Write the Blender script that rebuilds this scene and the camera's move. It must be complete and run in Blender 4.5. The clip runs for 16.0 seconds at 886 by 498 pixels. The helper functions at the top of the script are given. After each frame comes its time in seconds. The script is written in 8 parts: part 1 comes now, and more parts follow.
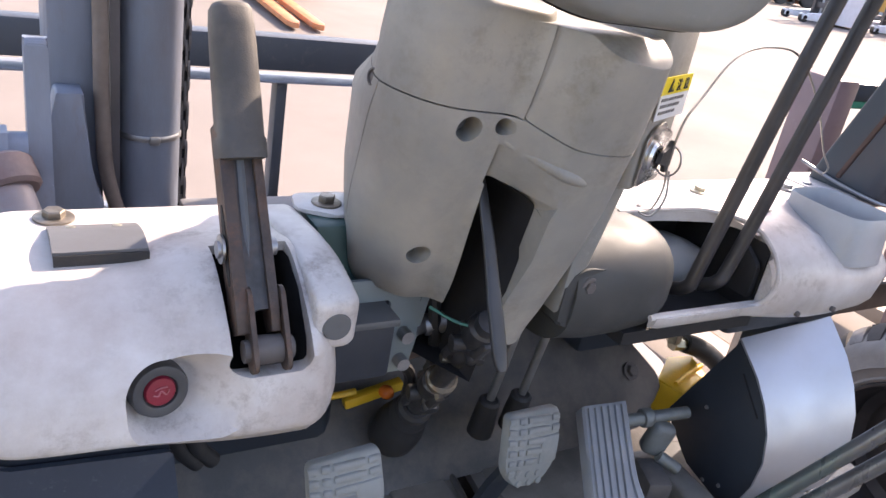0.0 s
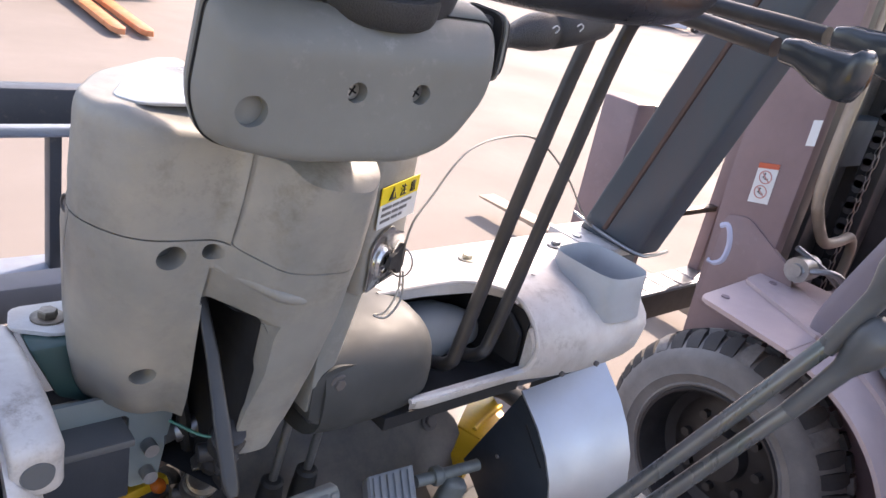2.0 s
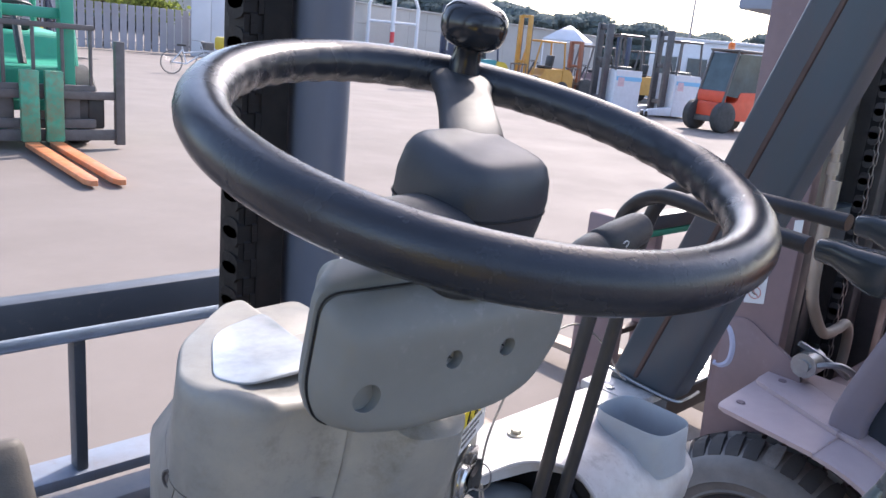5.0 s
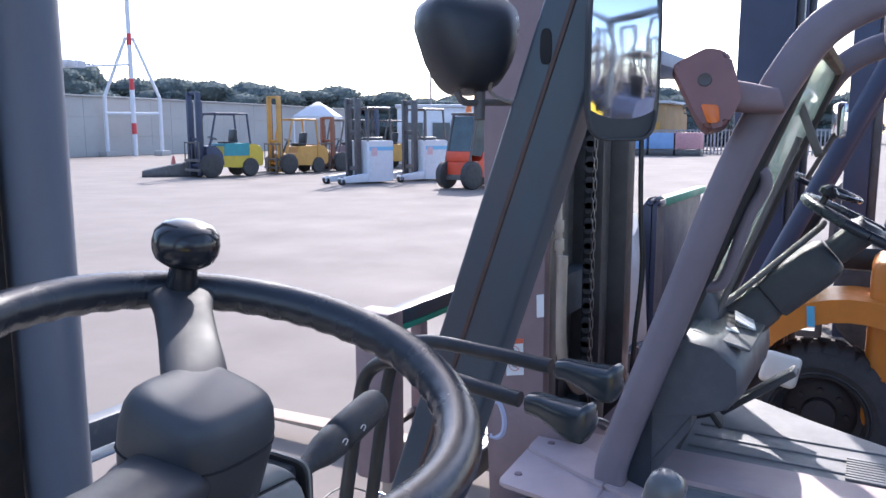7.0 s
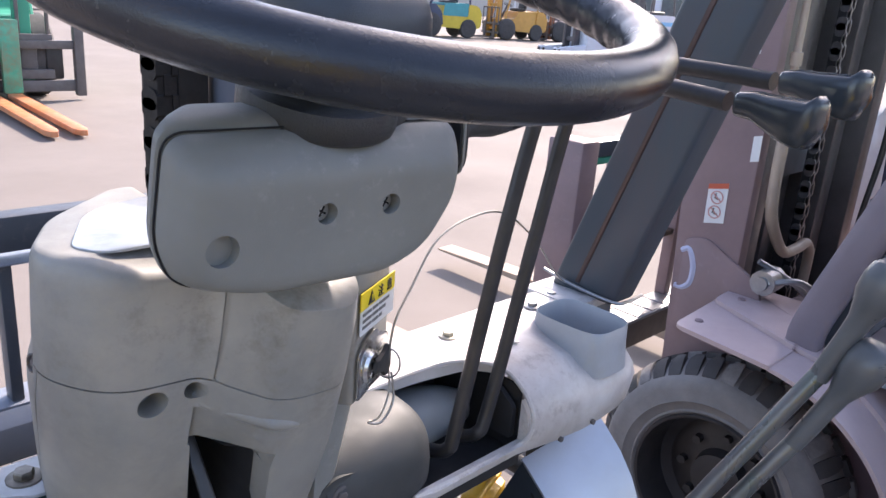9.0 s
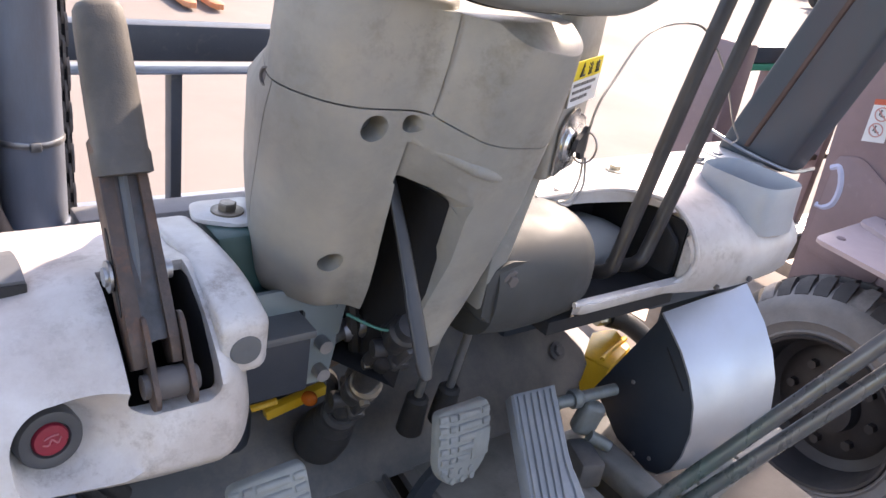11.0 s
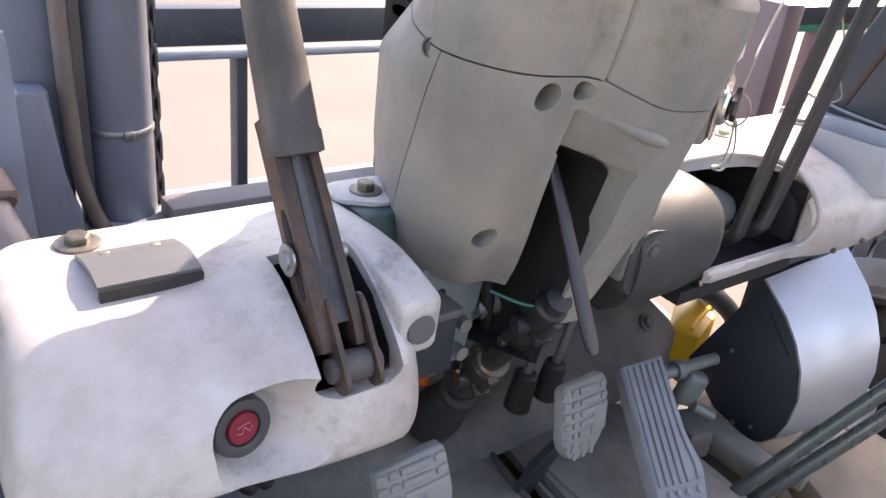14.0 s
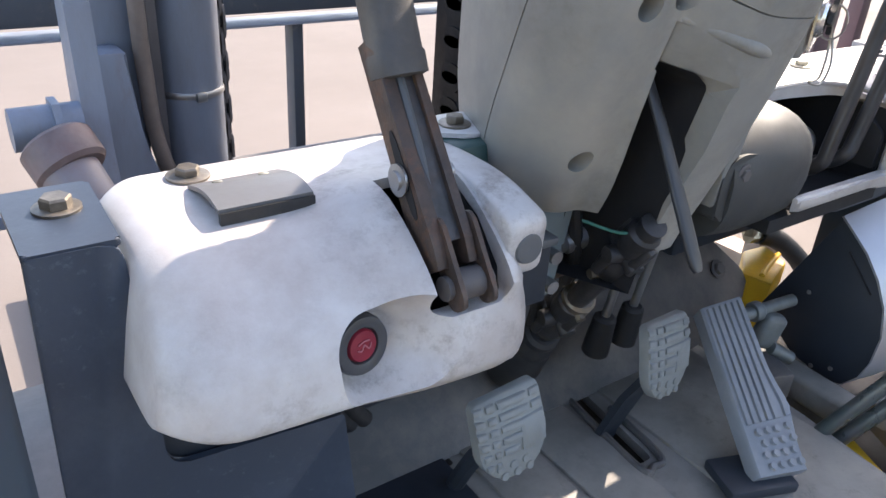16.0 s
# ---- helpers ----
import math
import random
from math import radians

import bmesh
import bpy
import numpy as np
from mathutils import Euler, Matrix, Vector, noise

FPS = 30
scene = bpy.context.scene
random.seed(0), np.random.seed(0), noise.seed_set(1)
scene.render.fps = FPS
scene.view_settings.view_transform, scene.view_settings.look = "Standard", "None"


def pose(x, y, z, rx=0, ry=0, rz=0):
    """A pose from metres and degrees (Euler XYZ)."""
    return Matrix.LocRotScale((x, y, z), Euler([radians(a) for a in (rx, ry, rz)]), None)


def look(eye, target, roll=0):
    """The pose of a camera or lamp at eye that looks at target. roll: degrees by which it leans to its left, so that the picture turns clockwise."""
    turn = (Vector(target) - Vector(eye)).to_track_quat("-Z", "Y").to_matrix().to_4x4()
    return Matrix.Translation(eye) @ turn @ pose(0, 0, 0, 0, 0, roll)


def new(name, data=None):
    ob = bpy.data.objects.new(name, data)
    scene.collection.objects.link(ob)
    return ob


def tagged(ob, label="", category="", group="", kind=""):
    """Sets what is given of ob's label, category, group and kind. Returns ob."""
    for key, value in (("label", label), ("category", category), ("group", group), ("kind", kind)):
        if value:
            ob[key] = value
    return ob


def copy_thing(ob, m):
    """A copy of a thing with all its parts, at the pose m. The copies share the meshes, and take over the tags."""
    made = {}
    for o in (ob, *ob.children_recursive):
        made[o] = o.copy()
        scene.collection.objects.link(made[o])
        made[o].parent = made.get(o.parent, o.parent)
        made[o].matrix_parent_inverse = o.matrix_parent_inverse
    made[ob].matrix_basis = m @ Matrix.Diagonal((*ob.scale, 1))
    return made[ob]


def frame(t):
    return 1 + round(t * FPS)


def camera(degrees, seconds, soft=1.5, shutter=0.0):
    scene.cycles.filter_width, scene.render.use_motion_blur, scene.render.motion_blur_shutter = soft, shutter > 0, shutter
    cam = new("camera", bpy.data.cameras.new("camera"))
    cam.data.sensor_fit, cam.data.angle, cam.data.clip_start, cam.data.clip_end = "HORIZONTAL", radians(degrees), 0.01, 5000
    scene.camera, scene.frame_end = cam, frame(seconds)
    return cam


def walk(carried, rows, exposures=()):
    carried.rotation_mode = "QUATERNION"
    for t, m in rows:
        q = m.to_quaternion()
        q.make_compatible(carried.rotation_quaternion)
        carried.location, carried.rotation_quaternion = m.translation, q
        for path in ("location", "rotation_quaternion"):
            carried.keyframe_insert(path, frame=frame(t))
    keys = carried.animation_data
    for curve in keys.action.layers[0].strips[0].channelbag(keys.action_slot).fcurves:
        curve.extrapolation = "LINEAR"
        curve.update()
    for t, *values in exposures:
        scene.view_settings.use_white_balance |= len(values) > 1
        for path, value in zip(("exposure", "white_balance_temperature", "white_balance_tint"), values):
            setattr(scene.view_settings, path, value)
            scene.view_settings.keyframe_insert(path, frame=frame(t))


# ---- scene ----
cam = camera(59.6, 16.0)
METRES, EYE, TILT, LEAN, TURN = 1.05, 1.29, -24.25, -9.75, -28.4
ROWS = [
    (0.0, 0.0, 0.0, 0.0, 0.0, 0.0, -0.0),
    (0.5, 0.0331, 0.0105, 0.0114, -4.48, -0.93, 0.55),
    (1.0, 0.0423, 0.0034, 0.0324, -7.12, -1.29, 1.66),
    (1.5, 0.0634, -0.0074, 0.0542, -9.06, -0.97, 2.49),
    (2.0, 0.0936, 0.002, 0.0758, -10.25, -0.48, 2.97),
    (2.5, 0.1072, 0.0209, 0.0847, -10.24, 0.46, 3.54),
    (3.0, 0.1064, 0.0267, 0.1017, -9.3, 1.68, 4.36),
    (3.5, 0.0684, 0.0232, 0.1278, -8.22, 3.26, 5.42),
    (6.0, 0.0386, -0.0389, 0.2066, -18.27, 7.53, 14.79),
    (6.5, 0.0639, -0.0652, 0.226, -23.13, 7.63, 17.91),
    (7.0, 0.0734, -0.0798, 0.2408, -27.26, 7.85, 20.59),
    (7.5, 0.0791, -0.0654, 0.199, -26.2, 6.99, 20.13),
    (8.0, 0.09, -0.0306, 0.1556, -21.51, 5.53, 17.64),
    (8.5, 0.0933, 0.0021, 0.1318, -16.63, 4.24, 14.38),
    (9.0, 0.0861, 0.0143, 0.1077, -13.05, 2.82, 11.39),
    (9.5, 0.0714, 0.0156, 0.083, -10.85, 1.42, 9.21),
    (12.0, -0.0328, 0.0497, -0.0079, -3.92, -3.94, 2.41),
    (12.5, -0.0483, 0.0618, -0.0105, -3.43, -4.46, 2.68),
    (13.0, -0.0666, 0.0721, -0.0029, -3.69, -4.53, 3.43),
    (13.5, -0.0848, 0.0659, 0.0125, -4.45, -4.15, 4.64),
    (14.0, -0.0887, 0.0509, 0.0232, -5.31, -3.59, 6.01),
    (14.5, -0.0746, 0.0377, 0.0626, -6.0, -3.07, 7.65),
    (15.0, -0.0776, 0.0276, 0.0728, -5.95, -3.06, 8.72),
    (15.5, -0.0899, 0.033, 0.0436, -4.94, -3.5, 8.89),
    (16.0, -0.1356, 0.0504, -0.0084, -3.02, -4.44, 8.29),
]
walk(cam, [(t, pose(0, 0, EYE, 0, 0, TURN) @ pose(0, 0, 0, TILT, LEAN, 0) @ pose(METRES * x, METRES * y, METRES * z, 90 + pitch, roll, yaw)) for t, x, y, z, yaw, pitch, roll in ROWS],
     [(t, stops + 0.21, kelvin + 350, tint) for t, stops, kelvin, tint in ((0.0, 1.93, 7400, 22), (2.0, 1.86, 7300, 22), (3.5, 1.76, 6900, 18), (6.0, 1.26, 5900, 17), (7.5, 1.28, 5700, 16), (9.5, 1.76, 7000, 21), (12.0, 2.06, 7400, 21), (13.0, 2.11, 7450, 22), (14.5, 1.88, 7800, 23), (15.2, 1.72, 7300, 20), (16.0, 1.78, 6900, 15))])

# ---- world, sun ----
SUN_AZ, SUN_EL = radians(70), radians(38.5)
world = bpy.data.worlds.new("sky")
scene.world = world
world.use_nodes = True
_sky = world.node_tree.nodes.new("ShaderNodeTexSky")
_sky.sky_type, _sky.sun_disc = "NISHITA", False
_sky.sun_elevation, _sky.sun_rotation = SUN_EL, SUN_AZ
_sky.dust_density, _sky.air_density, _sky.ozone_density = 1.6, 1.0, 1.5
world.node_tree.nodes["Background"].inputs[1].default_value = 0.15
world.node_tree.links.new(_sky.outputs[0], world.node_tree.nodes["Background"].inputs[0])
_sun = bpy.data.lights.new("sun", "SUN")
_sun.energy, _sun.angle, _sun.color = 2.8, radians(0.6), (1.0, 0.94, 0.86)
sun = new("sun", _sun)
_dir = Vector((math.sin(SUN_AZ) * math.cos(SUN_EL), math.cos(SUN_AZ) * math.cos(SUN_EL), math.sin(SUN_EL)))
sun.matrix_world = look(_dir * 50, (0, 0, 0))


# ---- materials ----
def surf(name, base, rough=0.5, metal=0.0, var=0.12, scale=9.0, bump=0.08, bscale=160.0, stain=None, amount=0.5, sscale=14.0,
         scratch=None, camount=0.5, cscale=60.0, coat=0.0, stretch=(1, 1, 1), spec=0.5):
    m = bpy.data.materials.new(name)
    m.use_nodes = True
    nt = m.node_tree
    b = nt.nodes["Principled BSDF"]
    L, N = nt.links.new, nt.nodes.new
    tc = N("ShaderNodeTexCoord")
    mp = N("ShaderNodeMapping")
    mp.inputs["Scale"].default_value = stretch
    L(tc.outputs["Object"], mp.inputs[0])

    def nz(sc, detail=5.0, rgh=0.6):
        n = N("ShaderNodeTexNoise")
        n.inputs["Scale"].default_value, n.inputs["Detail"].default_value, n.inputs["Roughness"].default_value = sc, detail, rgh
        L(mp.outputs[0], n.inputs["Vector"])
        return n.outputs["Fac"]

    def mix(fac, a, c):
        x = N("ShaderNodeMix")
        x.data_type = "RGBA"
        L(fac, x.inputs[0])
        for v, k in ((a, 6), (c, 7)):
            if isinstance(v, tuple):
                x.inputs[k].default_value = (*v, 1)
            else:
                L(v, x.inputs[k])
        return x.outputs[2]

    def ramp(fac, lo, hi, top=1.0):
        r = N("ShaderNodeMapRange")
        L(fac, r.inputs[0])
        r.inputs[1].default_value, r.inputs[2].default_value, r.inputs[4].default_value = lo, hi, top
        return r.outputs[0]

    dark = tuple(c * (1 - var) for c in base)
    lite = tuple(min(1, c * (1 + var)) for c in base)
    col = mix(ramp(nz(scale), 0.3, 0.7), dark, lite)
    if stain:
        col = mix(ramp(nz(sscale, 8, 0.7), 0.62 - 0.28 * amount, 0.78, amount), col, stain)
    if scratch:
        both = N("ShaderNodeMath")
        both.operation = "MULTIPLY"
        L(ramp(nz(cscale, 9, 0.75), 0.60 - 0.16 * camount, 0.70, min(1.0, camount * 1.5)), both.inputs[0])
        L(ramp(nz(cscale * 0.13, 3), 0.42, 0.62), both.inputs[1])
        col = mix(both.outputs[0], col, scratch)
    L(col, b.inputs["Base Color"])
    b.inputs["Metallic"].default_value = metal
    b.inputs["Specular IOR Level"].default_value = spec
    b.inputs["Coat Weight"].default_value = coat
    rr = N("ShaderNodeMapRange")
    L(nz(scale * 2.3), rr.inputs[0])
    rr.inputs[1].default_value, rr.inputs[2].default_value = 0.3, 0.7
    rr.inputs[3].default_value, rr.inputs[4].default_value = max(0.03, rough - 0.09), min(1, rough + 0.09)
    L(rr.outputs[0], b.inputs["Roughness"])
    if bump:
        bp = N("ShaderNodeBump")
        bp.inputs["Strength"].default_value, bp.inputs["Distance"].default_value = bump, 0.002
        L(nz(bscale, 4), bp.inputs["Height"])
        L(bp.outputs[0], b.inputs["Normal"])
    return m


def clear(name, tint=(0.95, 0.97, 0.97), rough=0.02):
    m = bpy.data.materials.new(name)
    m.use_nodes = True
    b = m.node_tree.nodes["Principled BSDF"]
    b.inputs["Base Color"].default_value = (*tint, 1)
    b.inputs["Transmission Weight"].default_value, b.inputs["Roughness"].default_value, b.inputs["IOR"].default_value = 1.0, rough, 1.05
    return m


cream = surf("cream_plastic", (0.62, 0.605, 0.595), 0.40, var=0.08, scale=7, bump=0.07, bscale=700, stain=(0.33, 0.265, 0.23), amount=0.95, sscale=6.5,
             scratch=(0.26, 0.22, 0.195), camount=0.6, cscale=45)
greyplastic = surf("grey_plastic", (0.252, 0.248, 0.232), 0.45, var=0.12, scale=14, bump=0.12, bscale=1100, stain=(0.40, 0.36, 0.30), amount=0.8, sscale=11,
                   scratch=(0.17, 0.155, 0.13), camount=0.6, cscale=30)
uppergrey = surf("grey_plastic_upper", (0.20, 0.205, 0.196), 0.5, var=0.08, scale=14, bump=0.14, bscale=1300, stain=(0.24, 0.24, 0.22), amount=0.35,
                 scratch=(0.36, 0.36, 0.34), camount=0.3, cscale=90)
hubskin = surf("hub_skin", (0.052, 0.055, 0.061), 0.43, var=0.10, bump=0.16, bscale=1100, stain=(0.066, 0.066, 0.068), amount=0.4, sscale=25)
darkplastic = surf("dark_plastic", (0.040, 0.043, 0.048), 0.40, var=0.12, bump=0.55, bscale=900, stain=(0.065, 0.066, 0.068), amount=0.5, sscale=22)
lampblack = surf("lamp_housing_black", (0.020, 0.022, 0.028), 0.35, var=0.12, bump=0.2, bscale=900)
gripgloss = surf("grip_gloss", (0.030, 0.037, 0.043), 0.20, var=0.15, bump=0.04, bscale=300, stain=(0.09, 0.09, 0.09), amount=0.35, sscale=30)
rimblack = surf("rim_black", (0.034, 0.031, 0.032), 0.55, var=0.25, bump=0.1, stain=(0.075, 0.062, 0.055), amount=0.45, sscale=12)
blackgloss = surf("black_gloss", (0.018, 0.020, 0.024), 0.16, var=0.1, bump=0.03, bscale=300, stain=(0.05, 0.05, 0.055), amount=0.3)
leather = surf("rim_vinyl", (0.021, 0.024, 0.031), 0.25, var=0.15, bump=0.14, bscale=700, stain=(0.05, 0.055, 0.06), amount=0.35, sscale=30)
rubber = surf("black_rubber", (0.022, 0.022, 0.024), 0.6, var=0.2, bump=0.2, bscale=400, stain=(0.07, 0.064, 0.058), amount=0.35)
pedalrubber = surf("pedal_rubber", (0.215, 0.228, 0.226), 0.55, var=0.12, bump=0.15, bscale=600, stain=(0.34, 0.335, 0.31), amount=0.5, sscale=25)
greaseblack = surf("greasy_black_steel", (0.009, 0.0085, 0.009), 0.65, var=0.4, scale=20, bump=0.2, bscale=200, stain=(0.030, 0.016, 0.012), amount=0.5, sscale=14, spec=0.25)
cylblue = surf("cylinder_blue_grey", (0.125, 0.150, 0.200), 0.42, var=0.1, bump=0.06, bscale=200, stain=(0.16, 0.16, 0.18), amount=0.4, sscale=10, stretch=(1, 1, 0.3))
# near-black for seams and gaps, and for shade painted inside recesses
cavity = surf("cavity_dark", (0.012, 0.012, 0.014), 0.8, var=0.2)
bluesteel = surf("blue_grey_paint", (0.034, 0.047, 0.071), 0.42, var=0.08, bump=0.06, bscale=300, stain=(0.10, 0.125, 0.16), amount=0.35, sscale=9,
                 scratch=(0.20, 0.27, 0.30), camount=0.2, cscale=110)
mastpaint = surf("mast_grey_paint", (0.19, 0.222, 0.28), 0.45, var=0.15, bump=0.1, bscale=200, stain=(0.15, 0.12, 0.11), amount=0.6, sscale=12,
                 scratch=(0.16, 0.10, 0.07), camount=0.35, cscale=40, stretch=(1, 1, 0.3))
darkpaint = surf("dark_teal_paint", (0.050, 0.070, 0.091), 0.42, var=0.12, scale=3, bump=0.08, bscale=250, stain=(0.115, 0.058, 0.052), amount=0.55, sscale=4.5,
                 scratch=(0.055, 0.060, 0.062), camount=0.5, cscale=7, stretch=(1, 1, 0.4))
barpaint = surf("backrest_paint", (0.060, 0.072, 0.092), 0.5, var=0.1, bump=0.1, bscale=200, scratch=(0.25, 0.22, 0.20), camount=0.25)
rust = surf("rusty_steel", (0.095, 0.062, 0.047), 0.52, metal=0.3, var=0.4, scale=40, bump=0.3, bscale=300, stain=(0.034, 0.035, 0.039), amount=0.95, sscale=24,
            scratch=(0.26, 0.10, 0.040), camount=0.5, cscale=30)
steel = surf("worn_steel", (0.34, 0.34, 0.345), 0.38, metal=0.85, var=0.15, scale=30, bump=0.1, bscale=300, stain=(0.15, 0.12, 0.10), amount=0.35, sscale=35)
zincdark = surf("aged_zinc", (0.20, 0.175, 0.145), 0.42, metal=0.7, var=0.3, scale=90, bump=0.1, stain=(0.10, 0.07, 0.05), amount=0.5, sscale=60)
webgrey = surf("worn_web_steel", (0.060, 0.060, 0.062), 0.5, metal=0.4, var=0.35, scale=60, bump=0.2, bscale=300, stain=(0.13, 0.075, 0.05), amount=0.6, sscale=35)
handleblack = surf("handle_black", (0.024, 0.025, 0.028), 0.42, var=0.2, bump=0.08, stain=(0.07, 0.066, 0.062), amount=0.4, sscale=30)
brass = surf("zinc_bolt", (0.42, 0.39, 0.31), 0.38, metal=0.75, var=0.2, scale=80, bump=0.1)
alum = surf("aluminium_sheet", (0.50, 0.52, 0.56), 0.48, metal=0.85, var=0.06, bump=0.05, bscale=60, stain=(0.45, 0.46, 0.48), amount=0.4, sscale=14)
blacksheet = surf("black_sheet", (0.023, 0.030, 0.042), 0.5, var=0.15, bump=0.08, stain=(0.04, 0.045, 0.05), amount=0.4)
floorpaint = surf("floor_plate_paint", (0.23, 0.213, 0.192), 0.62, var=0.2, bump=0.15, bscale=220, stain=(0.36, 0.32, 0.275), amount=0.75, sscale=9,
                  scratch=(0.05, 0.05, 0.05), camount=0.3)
toepaint = surf("toe_board_paint", (0.062, 0.063, 0.066), 0.5, var=0.2, bump=0.12, stain=(0.26, 0.215, 0.18), amount=0.75, sscale=7)
tanboard = surf("dusty_tan_step", (0.29, 0.23, 0.175), 0.8, var=0.15, bump=0.2, bscale=200, stain=(0.18, 0.145, 0.11), amount=0.5)
yellow = surf("yellow_paint", (0.78, 0.46, 0.03), 0.4, var=0.1, stain=(0.35, 0.17, 0.03), amount=0.5, sscale=30)
redplastic = surf("red_button", (0.24, 0.018, 0.035), 0.35, var=0.1, bump=0.05)
pinkwhite = surf("button_mark", (0.40, 0.12, 0.14), 0.5, var=0.1)
ringgrey = surf("button_ring", (0.10, 0.105, 0.11), 0.45, var=0.1)
greenwire = surf("green_wire", (0.02, 0.14, 0.10), 0.4, var=0.1)
wire = surf("plain_wire", (0.34, 0.32, 0.29), 0.4, metal=0.6, var=0.1)
labelwhite = surf("label_white", (0.66, 0.67, 0.68), 0.5, var=0.06, stain=(0.5, 0.48, 0.44), amount=0.4)
labelyellow = surf("label_yellow", (0.72, 0.55, 0.02), 0.45, var=0.05)
labelblack = surf("label_black", (0.03, 0.03, 0.03), 0.5, var=0.1)
labelred = surf("label_red", (0.52, 0.10, 0.05), 0.5, var=0.1)
# pale, blotchy base colour stands for the sky reflected in the meter glass
meterglass = surf("meter_glass", (0.40, 0.44, 0.48), 0.10, var=0.3, scale=16, bump=0.0, stain=(0.56, 0.57, 0.58), amount=0.6, sscale=22, spec=0.9)
brownpaint = surf("faded_brown_paint", (0.215, 0.150, 0.158), 0.55, var=0.1, bump=0.08, stain=(0.24, 0.17, 0.175), amount=0.6, sscale=8,
                  scratch=(0.45, 0.42, 0.45), camount=0.12, cscale=30)
fenderpaint = surf("faded_pink_fender", (0.44, 0.335, 0.33), 0.55, var=0.07, bump=0.06, stain=(0.45, 0.345, 0.335), amount=0.6, sscale=7)
pillarpurple = surf("faded_purple_pillar", (0.180, 0.152, 0.178), 0.5, var=0.08, bump=0.08, stain=(0.17, 0.13, 0.148), amount=0.6, sscale=5)
smudge = surf("blue_white_paint_mark", (0.42, 0.44, 0.58), 0.6, var=0.2)
tyre = surf("tyre_rubber", (0.175, 0.166, 0.163), 0.7, var=0.2, bump=0.3, bscale=150, stain=(0.25, 0.234, 0.222), amount=0.75, sscale=12)
tyredark = surf("dark_tyre_rubber", (0.045, 0.043, 0.044), 0.75, var=0.2, bump=0.3, bscale=150, stain=(0.09, 0.08, 0.075), amount=0.5, sscale=12)
tyregrey = surf("tyre_worn_edge", (0.17, 0.162, 0.16), 0.85, var=0.3, scale=40, bump=0.3, bscale=150)
hubdark = surf("wheel_rim_paint", (0.105, 0.095, 0.094), 0.6, var=0.2, bump=0.1, stain=(0.09, 0.07, 0.06), amount=0.5)
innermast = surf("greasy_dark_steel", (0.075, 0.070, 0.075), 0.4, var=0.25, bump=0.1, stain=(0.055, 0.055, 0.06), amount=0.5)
pipe_tan = surf("tan_pipe", (0.34, 0.27, 0.22), 0.45, var=0.15)
orange = surf("orange_paint", (0.60, 0.20, 0.025), 0.4, var=0.08, bump=0.05, stain=(0.45, 0.18, 0.05), amount=0.4)
matrubber = surf("grey_floor_mat", (0.21, 0.21, 0.215), 0.65, var=0.12, bump=0.15, stain=(0.17, 0.16, 0.15), amount=0.5, sscale=6)
seatvinyl = surf("black_vinyl", (0.02, 0.02, 0.022), 0.45, var=0.2)
# light tint and diffuse share give dust and imitate the pane's whitish reflection
glasspane = clear("window_glass", (0.70, 0.84, 0.78), 0.06)
glasspane.node_tree.nodes["Principled BSDF"].inputs["Transmission Weight"].default_value = 0.68
lampglass = clear("lamp_lens", (0.9, 0.95, 1.0), 0.15)
mirrorglass = surf("mirror_glass", (0.88, 0.90, 0.92), 0.02, metal=1.0, var=0.0, bump=0.0)
amber = surf("amber_lens", (0.75, 0.16, 0.02), 0.25, var=0.1)
milky = surf("milky_tank", (0.72, 0.67, 0.58), 0.45, var=0.06, stain=(0.55, 0.45, 0.30), amount=0.3)
bluetag = surf("blue_tag", (0.10, 0.42, 0.62), 0.5, var=0.05)
asphalt = surf("sunlit_yard_asphalt", (0.170, 0.146, 0.131), 0.9, var=0.10, scale=0.35, bump=0.35, bscale=120, stain=(0.212, 0.184, 0.167), amount=0.65, sscale=0.9,
               scratch=(0.15, 0.132, 0.12), camount=0.35, cscale=3.5)
concrete = surf("grey_concrete", (0.40, 0.395, 0.385), 0.85, var=0.12, scale=0.4, bump=0.1, bscale=8, stain=(0.26, 0.26, 0.26), amount=0.5, sscale=0.8)
# greyed, bluish leaf colour: distance haze is mixed into it
leafdark = surf("hazed_tree_leaves", (0.150, 0.185, 0.185), 0.95, var=0.2, scale=0.12, bump=0.0, spec=0.1)
leaflight = surf("bush_leaves", (0.16, 0.20, 0.050), 0.8, var=0.4, scale=0.8, bump=0.0)
for _m in (leafdark, leaflight):
    _t = _m.node_tree
    _p, _o = _t.nodes["Principled BSDF"], _t.nodes["Material Output"]
    _tr, _mx = _t.nodes.new("ShaderNodeBsdfTranslucent"), _t.nodes.new("ShaderNodeMixShader")
    _t.links.new(_p.inputs["Base Color"].links[0].from_socket, _tr.inputs[0])
    _mx.inputs[0].default_value = 0.6 if _m is leaflight else 0.3
    _t.links.new(_p.outputs[0], _mx.inputs[1])
    _t.links.new(_tr.outputs[0], _mx.inputs[2])
    _t.links.new(_mx.outputs[0], _o.inputs[0])
bark = surf("bark", (0.09, 0.07, 0.05), 0.9, var=0.2)
whitepaint = surf("white_paint", (0.60, 0.62, 0.67), 0.5, var=0.06, stain=(0.5, 0.5, 0.5), amount=0.3, sscale=2)
panelgrey = surf("pale_panel", (0.50, 0.52, 0.57), 0.6, var=0.06, scale=1.0)
polered = surf("pole_red", (0.55, 0.05, 0.06), 0.5, var=0.1)
trucknavy = surf("navy_steel", (0.035, 0.045, 0.085), 0.5, var=0.15, scale=3)
